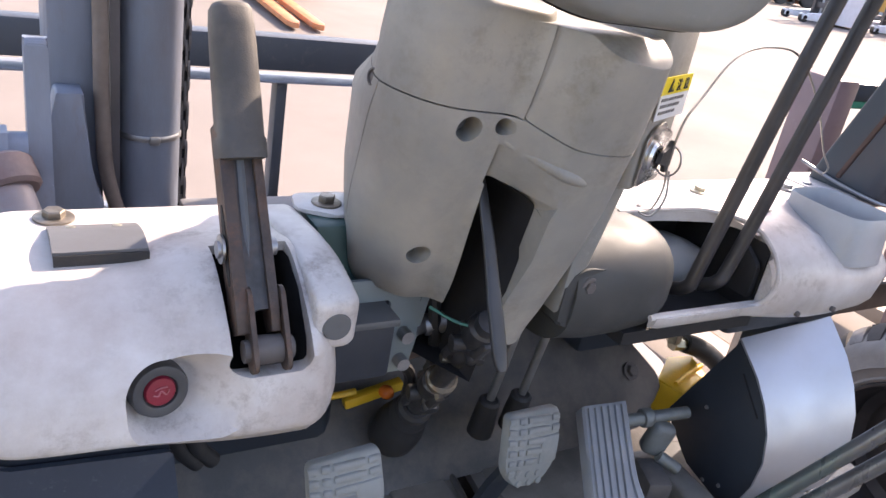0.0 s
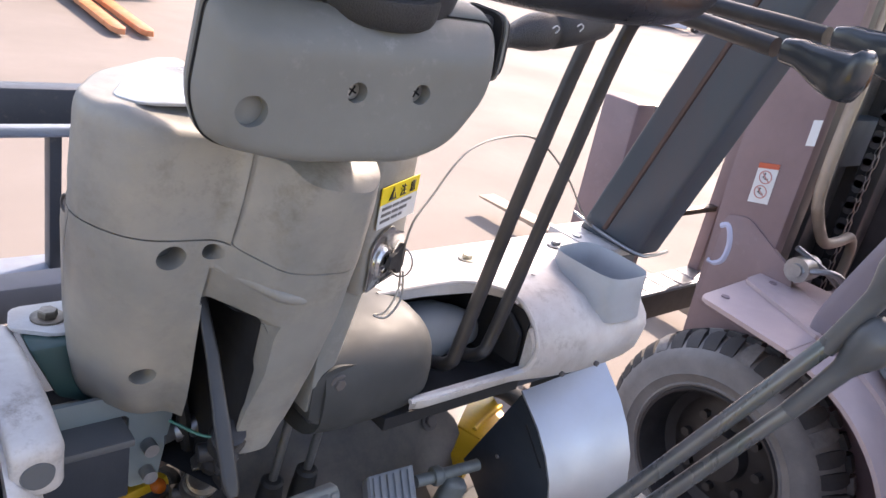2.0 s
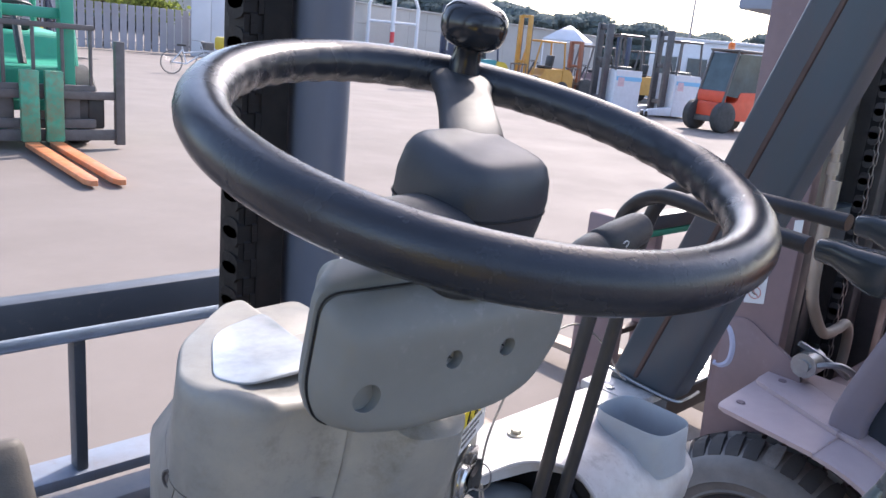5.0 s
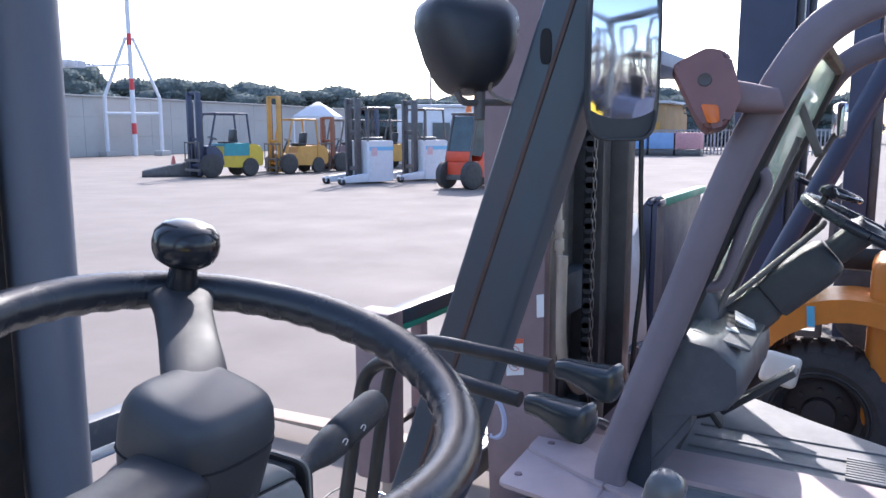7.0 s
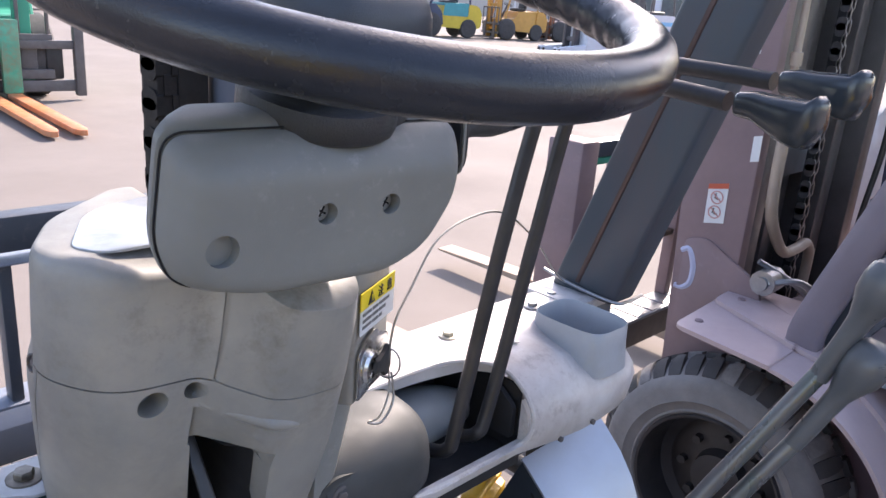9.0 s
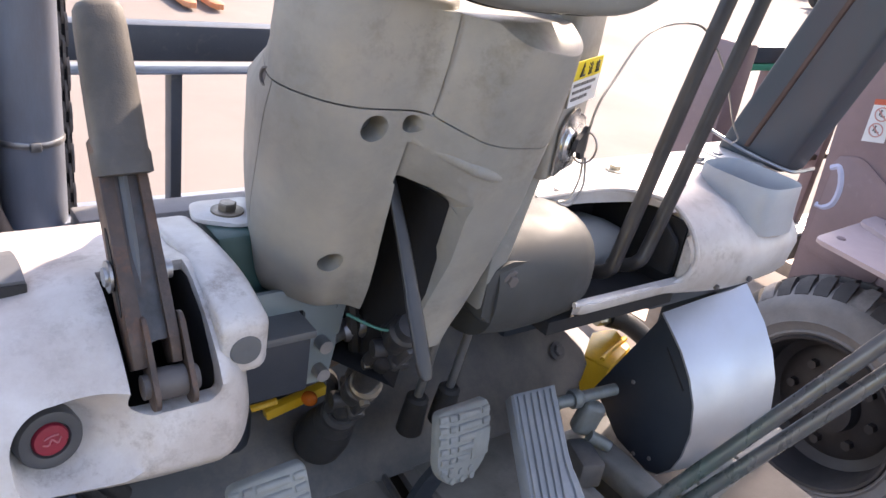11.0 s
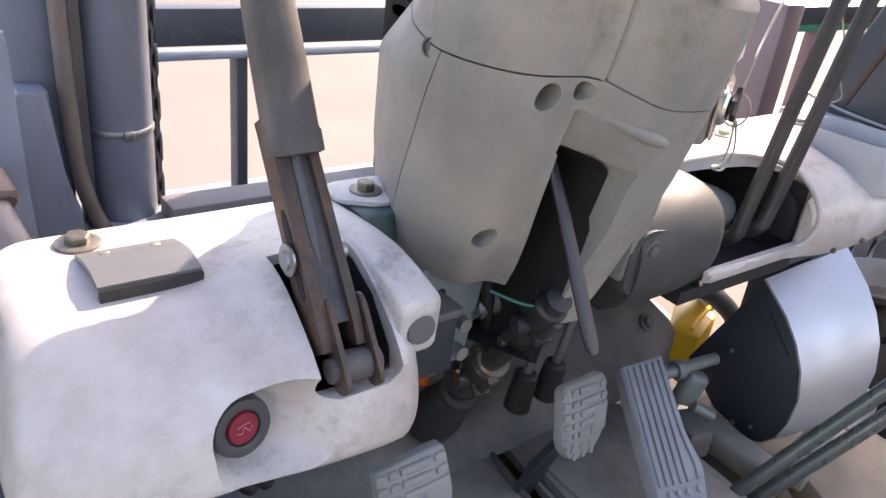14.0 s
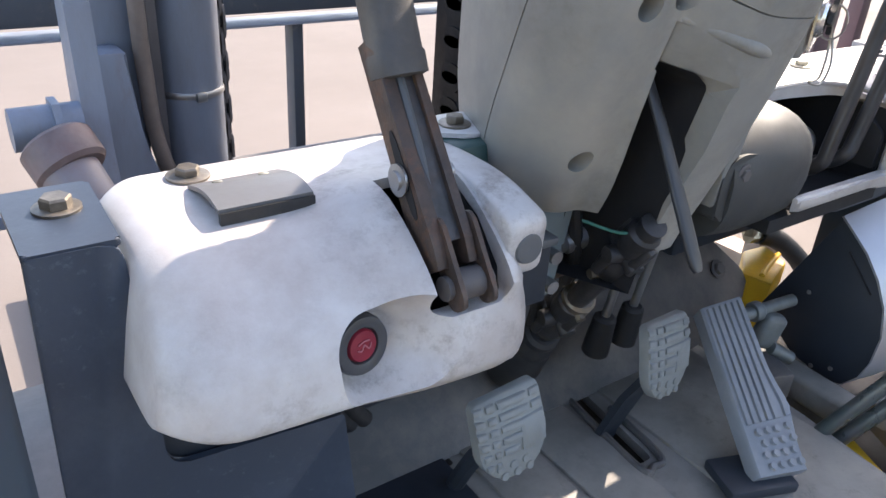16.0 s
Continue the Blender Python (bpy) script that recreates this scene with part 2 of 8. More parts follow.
truckteal = surf("teal_paint", (0.03, 0.24, 0.27), 0.45, var=0.1, scale=3)
truckyellow = surf("truck_yellow_paint", (0.50, 0.37, 0.035), 0.45, var=0.1, scale=3)
truckochre = surf("truck_ochre_paint", (0.46, 0.24, 0.05), 0.5, var=0.15, scale=3)
truckgreen = surf("truck_green_paint", (0.03, 0.30, 0.20), 0.45, var=0.12, scale=3, scratch=(0.2, 0.1, 0.06), camount=0.3, cscale=12)
chipgreen = surf("chipped_green_paint", (0.05, 0.34, 0.22), 0.5, var=0.2, scale=6, stain=(0.26, 0.12, 0.06), amount=0.9, sscale=11)
truckred = surf("truck_red_paint", (0.62, 0.07, 0.03), 0.45, var=0.1, scale=3)
truckblue = surf("box_blue_paint", (0.20, 0.33, 0.56), 0.5, var=0.08, scale=2)
forkorange = surf("fork_orange_paint", (0.52, 0.18, 0.07), 0.5, var=0.15, scale=6, stain=(0.40, 0.33, 0.26), amount=0.5, sscale=4)
roofgrey = surf("canopy_grey", (0.24, 0.27, 0.33), 0.6, var=0.06, scale=0.5)
tanwall = surf("tan_cladding", (0.38, 0.24, 0.12), 0.7, var=0.1, scale=0.6)
fencegrey = surf("fence_grey", (0.28, 0.27, 0.30), 0.6, var=0.15, scale=0.7)
stripeblue = surf("stripe_blue", (0.18, 0.45, 0.68), 0.5, var=0.05)


# ---- building helpers ----
ROOT = {}


def thing(name, label, category, loc=(0, 0, 0), rz=0.0, group="", kind=""):
    e = new(name)
    e.empty_display_size = 0.1
    e.matrix_basis = pose(*loc, 0, 0, rz)
    ROOT[e] = e.matrix_basis.copy()
    return tagged(e, label, category, group, kind)


def to_mesh(name, bm, mat, sharp=38):
    me = bpy.data.meshes.new(name)
    bmesh.ops.recalc_face_normals(bm, faces=bm.faces)
    bm.to_mesh(me)
    bm.free()
    me.materials.append(mat)
    me.polygons.foreach_set("use_smooth", [True] * len(me.polygons))
    me.set_sharp_from_angle(angle=radians(sharp))
    return me


def part(name, bm, mat, parent, label="", sharp=38, local=False):
    root = parent
    while root.parent:
        root = root.parent
    if not local:
        bm.transform(ROOT[root].inverted())
    ob = new(name, to_mesh(name, bm, mat, sharp))
    ob.parent = parent
    return tagged(ob, label)


def setting(name, bm, mat, label, category, sharp=30, kind="structure"):
    return tagged(new(name, to_mesh(name, bm, mat, sharp)), label, category, "", kind)


def B():
    return bmesh.new()


def box(bm, c, s, rot=(0, 0, 0), bevel=0.0, seg=2):
    m = pose(*c, *rot) @ Matrix.Diagonal((*s, 1))
    g = bmesh.ops.create_cube(bm, size=1, matrix=m)
    if bevel:
        es = {e for v in g["verts"] for e in v.link_edges}
        bmesh.ops.bevel(bm, geom=list(es), offset=bevel, segments=seg, profile=0.5, affect="EDGES")
    return bm


def span(bm, lo, hi, bevel=0.0, seg=2):
    return box(bm, [(a + b) / 2 for a, b in zip(lo, hi)], [abs(b - a) for a, b in zip(lo, hi)], bevel=bevel, seg=seg)


def basis(axis):
    a = Vector(axis).normalized()
    u = a.cross(Vector((0, 0, 1)) if abs(a.z) < 0.9 else Vector((0, 1, 0))).normalized()
    return u, a.cross(u), a


def loft(bm, rings, cap=True, closed=True):
    vs = [[bm.verts.new(p) for p in r] for r in rings]
    n = len(vs[0])
    for a, b in zip(vs, vs[1:]):
        for i in range(n if closed else n - 1):
            j = (i + 1) % n
            bm.faces.new((a[i], a[j], b[j], b[i]))
    if cap and closed:
        bm.faces.new(vs[0][::-1])
        bm.faces.new(vs[-1])
    return bm


def lathe(bm, base, axis, prof, seg=24, cap=True):
    u, v, a = basis(axis)
    base = Vector(base)
    rings = [[base + a * h + (u * math.cos(k) + v * math.sin(k)) * r for k in (2 * math.pi * i / seg for i in range(seg))] for r, h in prof]
    return loft(bm, rings, cap)


def rod(bm, p, q, r, r2=None, seg=14):
    d = Vector(q) - Vector(p)
    return lathe(bm, p, d, [(r, 0), (r if r2 is None else r2, d.length)], seg)


def smooth_path(pts, n=6):
    pts = [Vector(p) for p in pts]
    out = []
    for i in range(len(pts) - 1):
        p0, p1, p2, p3 = pts[max(i - 1, 0)], pts[i], pts[i + 1], pts[min(i + 2, len(pts) - 1)]
        for k in range(n):
            t = k / n
            out.append(0.5 * ((2 * p1) + (p2 - p0) * t + (2 * p0 - 5 * p1 + 4 * p2 - p3) * t * t + (3 * p1 - p0 - 3 * p2 + p3) * t ** 3))
    return out + [pts[-1]]


def tube(bm, pts, r, seg=10, smooth=6, radii=None):
    if smooth:
        m = len(pts)
        path = smooth_path(pts, smooth)
        if radii:
            radii = [np.interp(i / smooth, range(m), radii) for i in range(len(path))]
    else:
        path = [Vector(p) for p in pts]
    u = None
    rings = []
    for i, p in enumerate(path):
        d = (path[min(i + 1, len(path) - 1)] - path[max(i - 1, 0)]).normalized()
        if u is None:
            u = basis(d)[0]
        u = (u - d * u.dot(d)).normalized()
        w = d.cross(u)
        rr = radii[i] if radii else r
        rings.append([p + (u * math.cos(k) + w * math.sin(k)) * rr for k in (2 * math.pi * j / seg for j in range(seg))])
    return loft(bm, rings)


def prism(bm, poly, vec, bevel=0.0, seg=2):
    """A flat polygon of 3D points, pushed along vec."""
    vec = Vector(vec)
    a = [bm.verts.new(Vector(p)) for p in poly]
    b = [bm.verts.new(Vector(p) + vec) for p in poly]
    n = len(a)
    bm.faces.new(a[::-1])
    bm.faces.new(b)
    fs = [bm.faces.new((a[i], a[(i + 1) % n], b[(i + 1) % n], b[i])) for i in range(n)]
    if bevel:
        es = {e for v in a + b for e in v.link_edges}
        bmesh.ops.bevel(bm, geom=list(es), offset=bevel, segments=seg, profile=0.5, affect="EDGES")
    return bm


def round_poly(pts, r, n=5):
    """2D polygon with rounded corners; r a number or one for each corner."""
    out = []
    m = len(pts)
    for i in range(m):
        p, a, b = Vector(pts[i]), Vector(pts[i - 1]), Vector(pts[(i + 1) % m])
        ri = r[i] if isinstance(r, (list, tuple)) else r
        ea, eb = (a - p), (b - p)
        ri = min(ri, ea.length * 0.45, eb.length * 0.45)
        s, e = p + ea.normalized() * ri, p + eb.normalized() * ri
        for k in range(n + 1):
            t = k / n
            out.append(tuple((1 - t) ** 2 * s + 2 * t * (1 - t) * p + t * t * e))
    return out


def sup(cx, cy, hx, hy, n=28, e=4.0):
    """A superellipse as 2D points."""
    out = []
    for i in range(n):
        k = 2 * math.pi * (i + 0.5) / n
        c, s = math.cos(k), math.sin(k)
        out.append((cx + hx * math.copysign(abs(c) ** (2 / e), c), cy + hy * math.copysign(abs(s) ** (2 / e), s)))
    return out


def carve(bm, cutters, op="DIFFERENCE"):
    """The bmesh with the cutter bmeshes taken out of it."""
    def temp(b):
        bmesh.ops.recalc_face_normals(b, faces=b.faces)
        me = bpy.data.meshes.new("temp")
        b.to_mesh(me)
        b.free()
        return new("temp", me)
    ob = temp(bm)
    cs = [temp(c) for c in cutters]
    for c in cs:
        md = ob.modifiers.new("cut", "BOOLEAN")
        md.operation, md.object, md.solver = op, c, "EXACT"
    dg = bpy.context.evaluated_depsgraph_get()
    me = bpy.data.meshes.new_from_object(ob.evaluated_get(dg))
    out = B()
    out.from_mesh(me)
    for o in [ob, *cs]:
        d = o.data
        bpy.data.objects.remove(o)
        bpy.data.meshes.remove(d)
    bpy.data.meshes.remove(me)
    return out


def hexbolt(parent, p, axis, r=0.008, h=0.006, washer=0.013, mat=None, name="bolt"):
    u, v, a = basis(axis)
    p = Vector(p)
    b = B()
    lathe(b, p, axis, [(washer, 0), (washer, 0.0015), (washer * 0.9, 0.002)], 20)
    rings = []
    for rr, hh in ((r, 0.002), (r, h * 0.85), (r * 0.88, h)):
        rings.append([p + a * hh + (u * math.cos(k) + v * math.sin(k)) * rr for k in (math.pi / 3 * i for i in range(6))])
    loft(b, rings)
    return part(name, b, mat or brass, parent, sharp=25)


# ---- the forklift whose cab is seen ----
lift = thing("forklift", "worn forklift with cream dashboard cowl and grey steering column", "forklift", (0.4, 0.5, 0))

# left dashboard cowl: a rounded shell with a slot for the brake lever and a scoop for the button
COWL = [(0.578, 1.036), (0.570, 1.043), (0.53, 1.0445), (0.495, 1.044), (0.468, 1.040), (0.440, 1.028), (0.415, 1.010), (0.401, 0.988), (0.397, 0.965),
        (0.403, 0.958), (0.414, 0.950), (0.436, 0.945), (0.50, 0.946), (0.570, 0.948), (0.578, 0.952)]
COWL = [(p.x, p.y) for p in smooth_path([(y, z, 0) for y, z in COWL], 3)]


def cowl_ring(x, k, hump=0.0, drop=0.0):
    cy, cz = 0.50, 0.985
    out = []
    for y, z in COWL:
        yy, zz = cy + (y - cy) * k, cz + (z - cz) * k
        if z > 1.0:
            zz += hump * math.exp(-((y - 0.46) / 0.045) ** 2)
            yy -= 0.7 * hump * math.exp(-((y - 0.41) / 0.03) ** 2)
        zz -= drop * max(0.0, min(1.0, (0.985 - z) / 0.04))
        out.append((x + 0.20 * max(0.0, (0.05 - x) / 0.084) ** 1.5 * max(0.0, zz - 0.970), yy, zz))
    return out


xs = []
for i in range(49):
    x = -0.034 + i * 0.232 / 48
    e0, e1 = min(1.0, (x + 0.0345) / 0.042), min(1.0, (0.1985 - x) / 0.022)
    k = (1 - (1 - e0) ** 2.6 * 0.20) * (1 - (1 - e1) ** 2.4 * 0.17)
    hump = 0.0135 * (1 / (1 + math.exp(-(x - 0.097) / 0.009))) * min(1.0, max(0.0, (0.198 - x) / 0.02))
    drop = 0.017 * (1 / (1 + math.exp(-(x - 0.095) / 0.022))) * min(1.0, max(0.0, (0.198 - x) / 0.02)) - 0.010 * math.exp(-((x + 0.034) / 0.04) ** 2)
    xs.append((x, k, hump, drop))
body = loft(B(), [cowl_ring(*r) for r in xs])
slot = B()
prism(slot, [(x, 0.30, z) for x, z in round_poly([(0.121, 1.2), (0.1215, 0.9935), (0.1740, 0.9935), (0.1765, 1.2)], [0.002, 0.009, 0.009, 0.002], 6)], (0, 0.178, 0))
ROOM = [(0.436, 0.88), (0.436, 0.962), (0.424, 0.985), (0.412, 0.9975), (0.417, 1.010), (0.440, 1.034), (0.468, 1.047), (0.50, 1.045), (0.53, 1.0395), (0.565, 1.0395), (0.565, 0.88)]
room = B()
prism(room, [(0.1215, y, z) for y, z in ROOM], (0.0545, 0, 0))
# scoop with a steep left side that fades out to the right
scoop = B()
sa = Vector((0.10, -1, 0.12)).normalized()
su = (Vector((1, 0, 0)) - sa * sa.x).normalized()
sv = su.cross(sa)
if sv.z < 0:
    sv = -sv
sc0 = Vector((0.0800, 0.4300, 0.9805))
rings = []
for h in (0.0, 0.004, 0.010, 0.018, 0.028, 0.040, 0.055):
    ring = []
    for i in range(48):
        k = 2 * math.pi * i / 48
        c_, s_ = math.cos(k), math.sin(k)
        slope = 0.16 + 0.80 * max(0.0, c_) ** 1.6 + 0.18 * max(0.0, s_) + 0.30 * max(0.0, -s_) ** 2
        r = 0.0180 + slope * h + 0.0016 * min(1.0, h / 0.004)
        ring.append(sc0 + sa * h + su * c_ * r + sv * s_ * r)
    rings.append(ring)
loft(scoop, rings)
cowl = part("dash_cowl", carve(body, [slot, room, scoop]), cream, lift, "cream plastic dashboard cowl, scuffed and stained", 50)
# near-black sheets in the lever slot, painting in the shade of its inside
b = B()
inset = [(0.485 + (y - 0.485) * 0.985, max(0.938, 0.96 + (z - 0.96) * 0.985)) for y, z in ROOM]
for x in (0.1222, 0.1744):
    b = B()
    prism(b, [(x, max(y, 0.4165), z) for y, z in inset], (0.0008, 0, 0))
    part("shade_side", b, cavity, cowl)
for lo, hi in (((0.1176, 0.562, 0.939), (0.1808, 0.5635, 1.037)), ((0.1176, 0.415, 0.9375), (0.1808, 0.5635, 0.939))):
    part("shade_plate", span(B(), lo, hi), cavity, cowl)

# round red horn button in the scoop
btn = B()
ax = (0.16, -1, 0.16)
lathe(btn, (0.0795, 0.428, 0.9815), ax, [(0.0186, 0), (0.0184, 0.009), (0.0172, 0.0120), (0.0150, 0.0125), (0.0112, 0.0115), (0.0104, 0.0090), (0.0, 0.0090)], 32)
part("button_ring", btn, surf("button_ring_dark", (0.055, 0.058, 0.064), 0.42, var=0.12), cowl, "dark grey ring of the horn button")
b = B()
lathe(b, (0.0795, 0.428, 0.9815), ax, [(0.0100, 0.008), (0.0100, 0.0105), (0.0090, 0.0120), (0.0, 0.0126)], 32)
part("button_cap", b, redplastic, cowl, "red horn button")
u, v, a = basis(ax)
c0 = Vector((0.0795, 0.428, 0.9815)) + a * 0.0128
b = B()
tube(b, [c0 + u * s * 0.001 + v * t * 0.001 for s, t in ((-5, -1), (-3, 2), (0, -1), (2, 2), (5, 1))], 0.0005, 6, 4)
tube(b, [c0 + u * s * 0.001 + v * t * 0.001 for s, t in ((-4, -3), (0, -3.2), (4, -2))], 0.0005, 6, 4)
part("button_mark", b, pinkwhite, cowl)

# lug with round rubber stop beside the slot, and the tab bolted under the column
LUG = round_poly([(0.412, 1.001), (0.4095, 1.0405), (0.455, 1.0535), (0.500, 1.0535), (0.560, 1.0475), (0.560, 1.025), (0.47, 1.020), (0.44, 1.000)], [0.006, 0.010, 0.03, 0.03, 0.004, 0.004, 0.01, 0.01], 6)


def inset_ring(d):
    """The lug's outline moved inwards by d."""
    m, out = len(LUG), []
    for i in range(m):
        ty, tz = LUG[(i + 1) % m][0] - LUG[i - 1][0], LUG[(i + 1) % m][1] - LUG[i - 1][1]
        q = math.hypot(ty, tz) or 1.0
        out.append((LUG[i][0] + d * tz / q, LUG[i][1] - d * ty / q))
    return out


b = loft(B(), [[(x, y, z) for y, z in inset_ring(d)] for x, d in ((0.1772, 0.0022), (0.1790, 0.0008), (0.1815, 0.0), (0.2000, 0.0), (0.2040, 0.0010), (0.2072, 0.0030), (0.2092, 0.0056), (0.2100, 0.0082))])
part("cowl_lug", b, cream, cowl, sharp=70)
b = B()
lathe(b, (0.1925, 0.4130, 1.0205), (0, -1, 0.05), [(0.0105, 0), (0.0105, 0.002), (0.0095, 0.004), (0.006, 0.0045), (0.0, 0.0035)], 24)
part("rubber_stop", b, ringgrey, cowl, "round dark rubber stop")
b = B()
prism(b, [(x, y, 1.0465) for x, y in round_poly([(0.212, 0.575), (0.205, 0.545), (0.236, 0.525), (0.262, 0.535), (0.262, 0.575)], 0.008)], (0, 0, 0.0035), 0.001)
part("bolt_tab", b, cream, cowl)
hexbolt(cowl, (0.234, 0.551, 1.050), (0, 0, 1), 0.0072, 0.0075, 0.0125, zincdark)
hexbolt(cowl, (0.033, 0.552, 1.0445), (0, 0, 1), 0.0075, 0.007, 0.0135, zincdark)

# bent metal clip plate with two screws on the cowl top
b = B()
pr = [(0.535, 1.0445), (0.533, 1.0475), (0.516, 1.0525), (0.505, 1.0545), (0.495, 1.0545), (0.482, 1.0520), (0.482, 1.0495), (0.496, 1.0515), (0.505, 1.0515), (0.516, 1.0495)]
prism(b, [(0.027, y, z) for y, z in pr], (0.057, 0, 0))
clip = part("clip_plate", b, surf("clip_grey", (0.105, 0.108, 0.115), 0.45, var=0.1, stain=(0.15, 0.15, 0.15), amount=0.5, sscale=30), lift, "bent grey metal clip plate on the cowl top", 60)
b = B()
span(b, (0.0275, 0.4805, 1.0425), (0.0845, 0.4840, 1.0500))
part("clip_edge", b, rubber, clip)
for x in (0.041, 0.070):
    b = B()
    lathe(b, (x, 0.522, 1.0505), (0, 0.2, 1), [(0.0032, 0), (0.0032, 0.0008), (0.002, 0.0014), (0, 0.0014)], 14)
    part("screw", b, brass, clip)

# parking brake lever: two flat cheeks, link plates, pin and rubber grip
brake = part("parking_brake_lever", tube(B(), [(0.1385, 0.425, 1.030), (0.1385, 0.452, 1.072), (0.1395, 0.490, 1.126)], 0.0035, 8, 3), ringgrey, lift, "rusty steel parking brake lever")
D = Vector((0.0, 0.584, 0.81)).normalized()
side = Vector((1, 0, 0))
up = D.cross(side).normalized()
for x0, w in ((0.1255, 0.0085), (0.1475, 0.0060)):
    b = B()
    prof = [(0.015, -0.008), (0.03, -0.010), (0.07, -0.009), (0.155, -0.0085), (0.155, 0.0085), (0.08, 0.010), (0.055, 0.013), (0.03, 0.010), (0.015, 0.006)]
    prism(b, [Vector((x0, 0.408, 1.006)) + D * s + up * t for s, t in prof], side * w, 0.0007)
    part("lever_cheek", b, rust, brake)
b = B()
prism(b, [Vector((0.1250, 0.408, 1.006)) + D * q + up * t for q, t in sup(0.0735, -0.001, 0.027, 0.0040, 24, 2.6)], side * 0.0009)
part("cheek_slot", b, cavity, brake)
b = B()
prism(b, [Vector((0.1335, 0.408, 1.006)) + D * s + up * t for s, t in ((0.03, -0.006), (0.155, -0.005), (0.155, 0.007), (0.03, 0.007))], side * 0.0145)
part("lever_web", b, webgrey, brake)
for x0 in (0.1330, 0.1545):
    b = B()
    prism(b, [Vector((x0, 0.404, 1.008)) + D * s + up * t for s, t in round_poly([(-0.010, -0.009), (-0.010, 0.009), (0.046, 0.0085), (0.046, -0.0085)], 0.008)], side * 0.0032, 0.0008)
    part("link_plate", b, rust, brake)
b = B()
rod(b, (0.1205, 0.452, 1.063), (0.158, 0.452, 1.063), 0.0042)
lathe(b, (0.124, 0.452, 1.063), (-1, 0, 0), [(0.0095, 0), (0.0098, 0.0018), (0.006, 0.0022), (0.0058, 0.004), (0, 0.0042)], 24)
lathe(b, (0.153, 0.452, 1.063), (1, 0, 0), [(0.0095, 0), (0.0095, 0.002), (0.006, 0.0025), (0.006, 0.006), (0, 0.006)], 18)
part("pivot_pin", b, steel, brake)
b = B()
rod(b, (0.1295, 0.410, 1.010), (0.1620, 0.410, 1.010), 0.0075)
rod(b, (0.1365, 0.410, 1.010), (0.1540, 0.410, 1.010), 0.0098)
part("lower_pin", b, hubdark, brake)
g0, g1 = Vector((0.1415, 0.484, 1.1135)), Vector((0.1385, 0.523, 1.2065))
u, v, a = basis(g1 - g0)
Lg = (g1 - g0).length
rings = []
for h, k in ((-0.001, 0.88), (0, 1.06), (0.012, 1.06), (0.014, 0.99), (0.05, 0.97), (0.086, 0.92), (0.0965, 0.86), (0.100, 0.74), (0.1015, 0.5)):
    hh = h / 0.1015 * Lg
    rings.append([g0 + a * hh + u * x + v * y for x, y in sup(0, 0, 0.0158 * k, 0.0142 * k, 20, 3)])
part("lever_grip", loft(B(), rings), surf("grip_rubber", (0.075, 0.070, 0.066), 0.6, var=0.2, scale=20, bump=0.12, bscale=700, stain=(0.17, 0.14, 0.11), amount=0.6, sscale=18), brake,
     "faded grey rubber lever grip", 60)

# dark side panel, bent from plate, with its bolted top flange
b = B()
out = round_poly([(-0.071, 1.046), (-0.0245, 1.046), (-0.0165, 0.888), (0.104, 0.879), (0.128, 0.66), (-0.080, 0.66)], [0.004, 0.012, 0.012, 0.004, 0.003, 0.003])
prism(b, [(x, 0.481, z) for x, z in out], (0, 0.005, 0), 0.001)
panel = part("side_panel", b, bluesteel, lift, "blue-grey painted steel side panel")
b = B()
prism(b, [(x, y, 1.0425) for x, y in round_poly([(-0.071, 0.482), (-0.0245, 0.482), (-0.022, 0.566), (-0.071, 0.566)], 0.003)], (0, 0, 0.005), 0.0018)
part("panel_flange", b, bluesteel, panel)
hexbolt(panel, (-0.045, 0.532, 1.0475), (0, 0, 1), 0.0085, 0.008, 0.013, zincdark)
b = B()
prism(b, [(x, 0.490, z) for x, z in [(-0.03, 1.03), (0.10, 1.03), (0.10, 0.90), (0.105, 0.86), (-0.02, 0.86)]], (0, 0.004, 0))
part("panel_backing", b, blacksheet, panel)
b = B()
span(b, (0.04, 0.615, 0.69), (0.30, 0.66, 0.845), 0.018, 3)
part("lower_trim", b, blacksheet, lift, "black lower trim under the cowl")

# overhead guard: two leaning front legs
guard = part("overhead_guard", prism(B(), [(0.878, y, z) for y, z in [(0.478, 1.055), (0.572, 1.055), (0.218, 2.10), (0.135, 2.10)]], (0.05, 0, 0), 0.006, 3), darkpaint, lift,
             "dark painted overhead guard leg with rust streaks")
b = B()
prism(b, [(0.8755, y, z) for y, z in [(0.528, 1.07), (0.535, 1.07), (0.190, 2.08), (0.183, 2.08)]], (0.006, 0, 0), 0.0025)
part("guard_rib", b, surf("rusty_rib_paint", (0.075, 0.045, 0.040), 0.6, var=0.3, scale=20), guard)
b = B()
prism(b, [(-0.150, y, z) for y, z in [(0.43, 0.55), (0.62, 0.55), (0.572, 1.055), (0.218, 2.10), (0.135, 2.10), (0.478, 1.055)]], (0.062, 0, 0), 0.006, 3)
part("guard_leg", b, darkpaint, guard)
b = B()
span(b, (-0.15, 0.11, 2.08), (0.93, 0.20, 2.13), 0.012)
span(b, (-0.15, -1.05, 2.08), (0.93, -0.97, 2.13), 0.012)
span(b, (-0.15, -0.99, 2.08), (-0.09, 0.13, 2.13), 0.012)
span(b, (0.87, -0.99, 2.08), (0.93, 0.13, 2.13), 0.012)
part("guard_roof_frame", b, darkpaint, guard)
for x in (-0.15, 0.87):
    b = B()
    span(b, (x, -1.05, 0.9), (x + 0.06, -0.98, 2.10), 0.01)
    part("rear_leg", b, darkpaint, guard)
b = B()
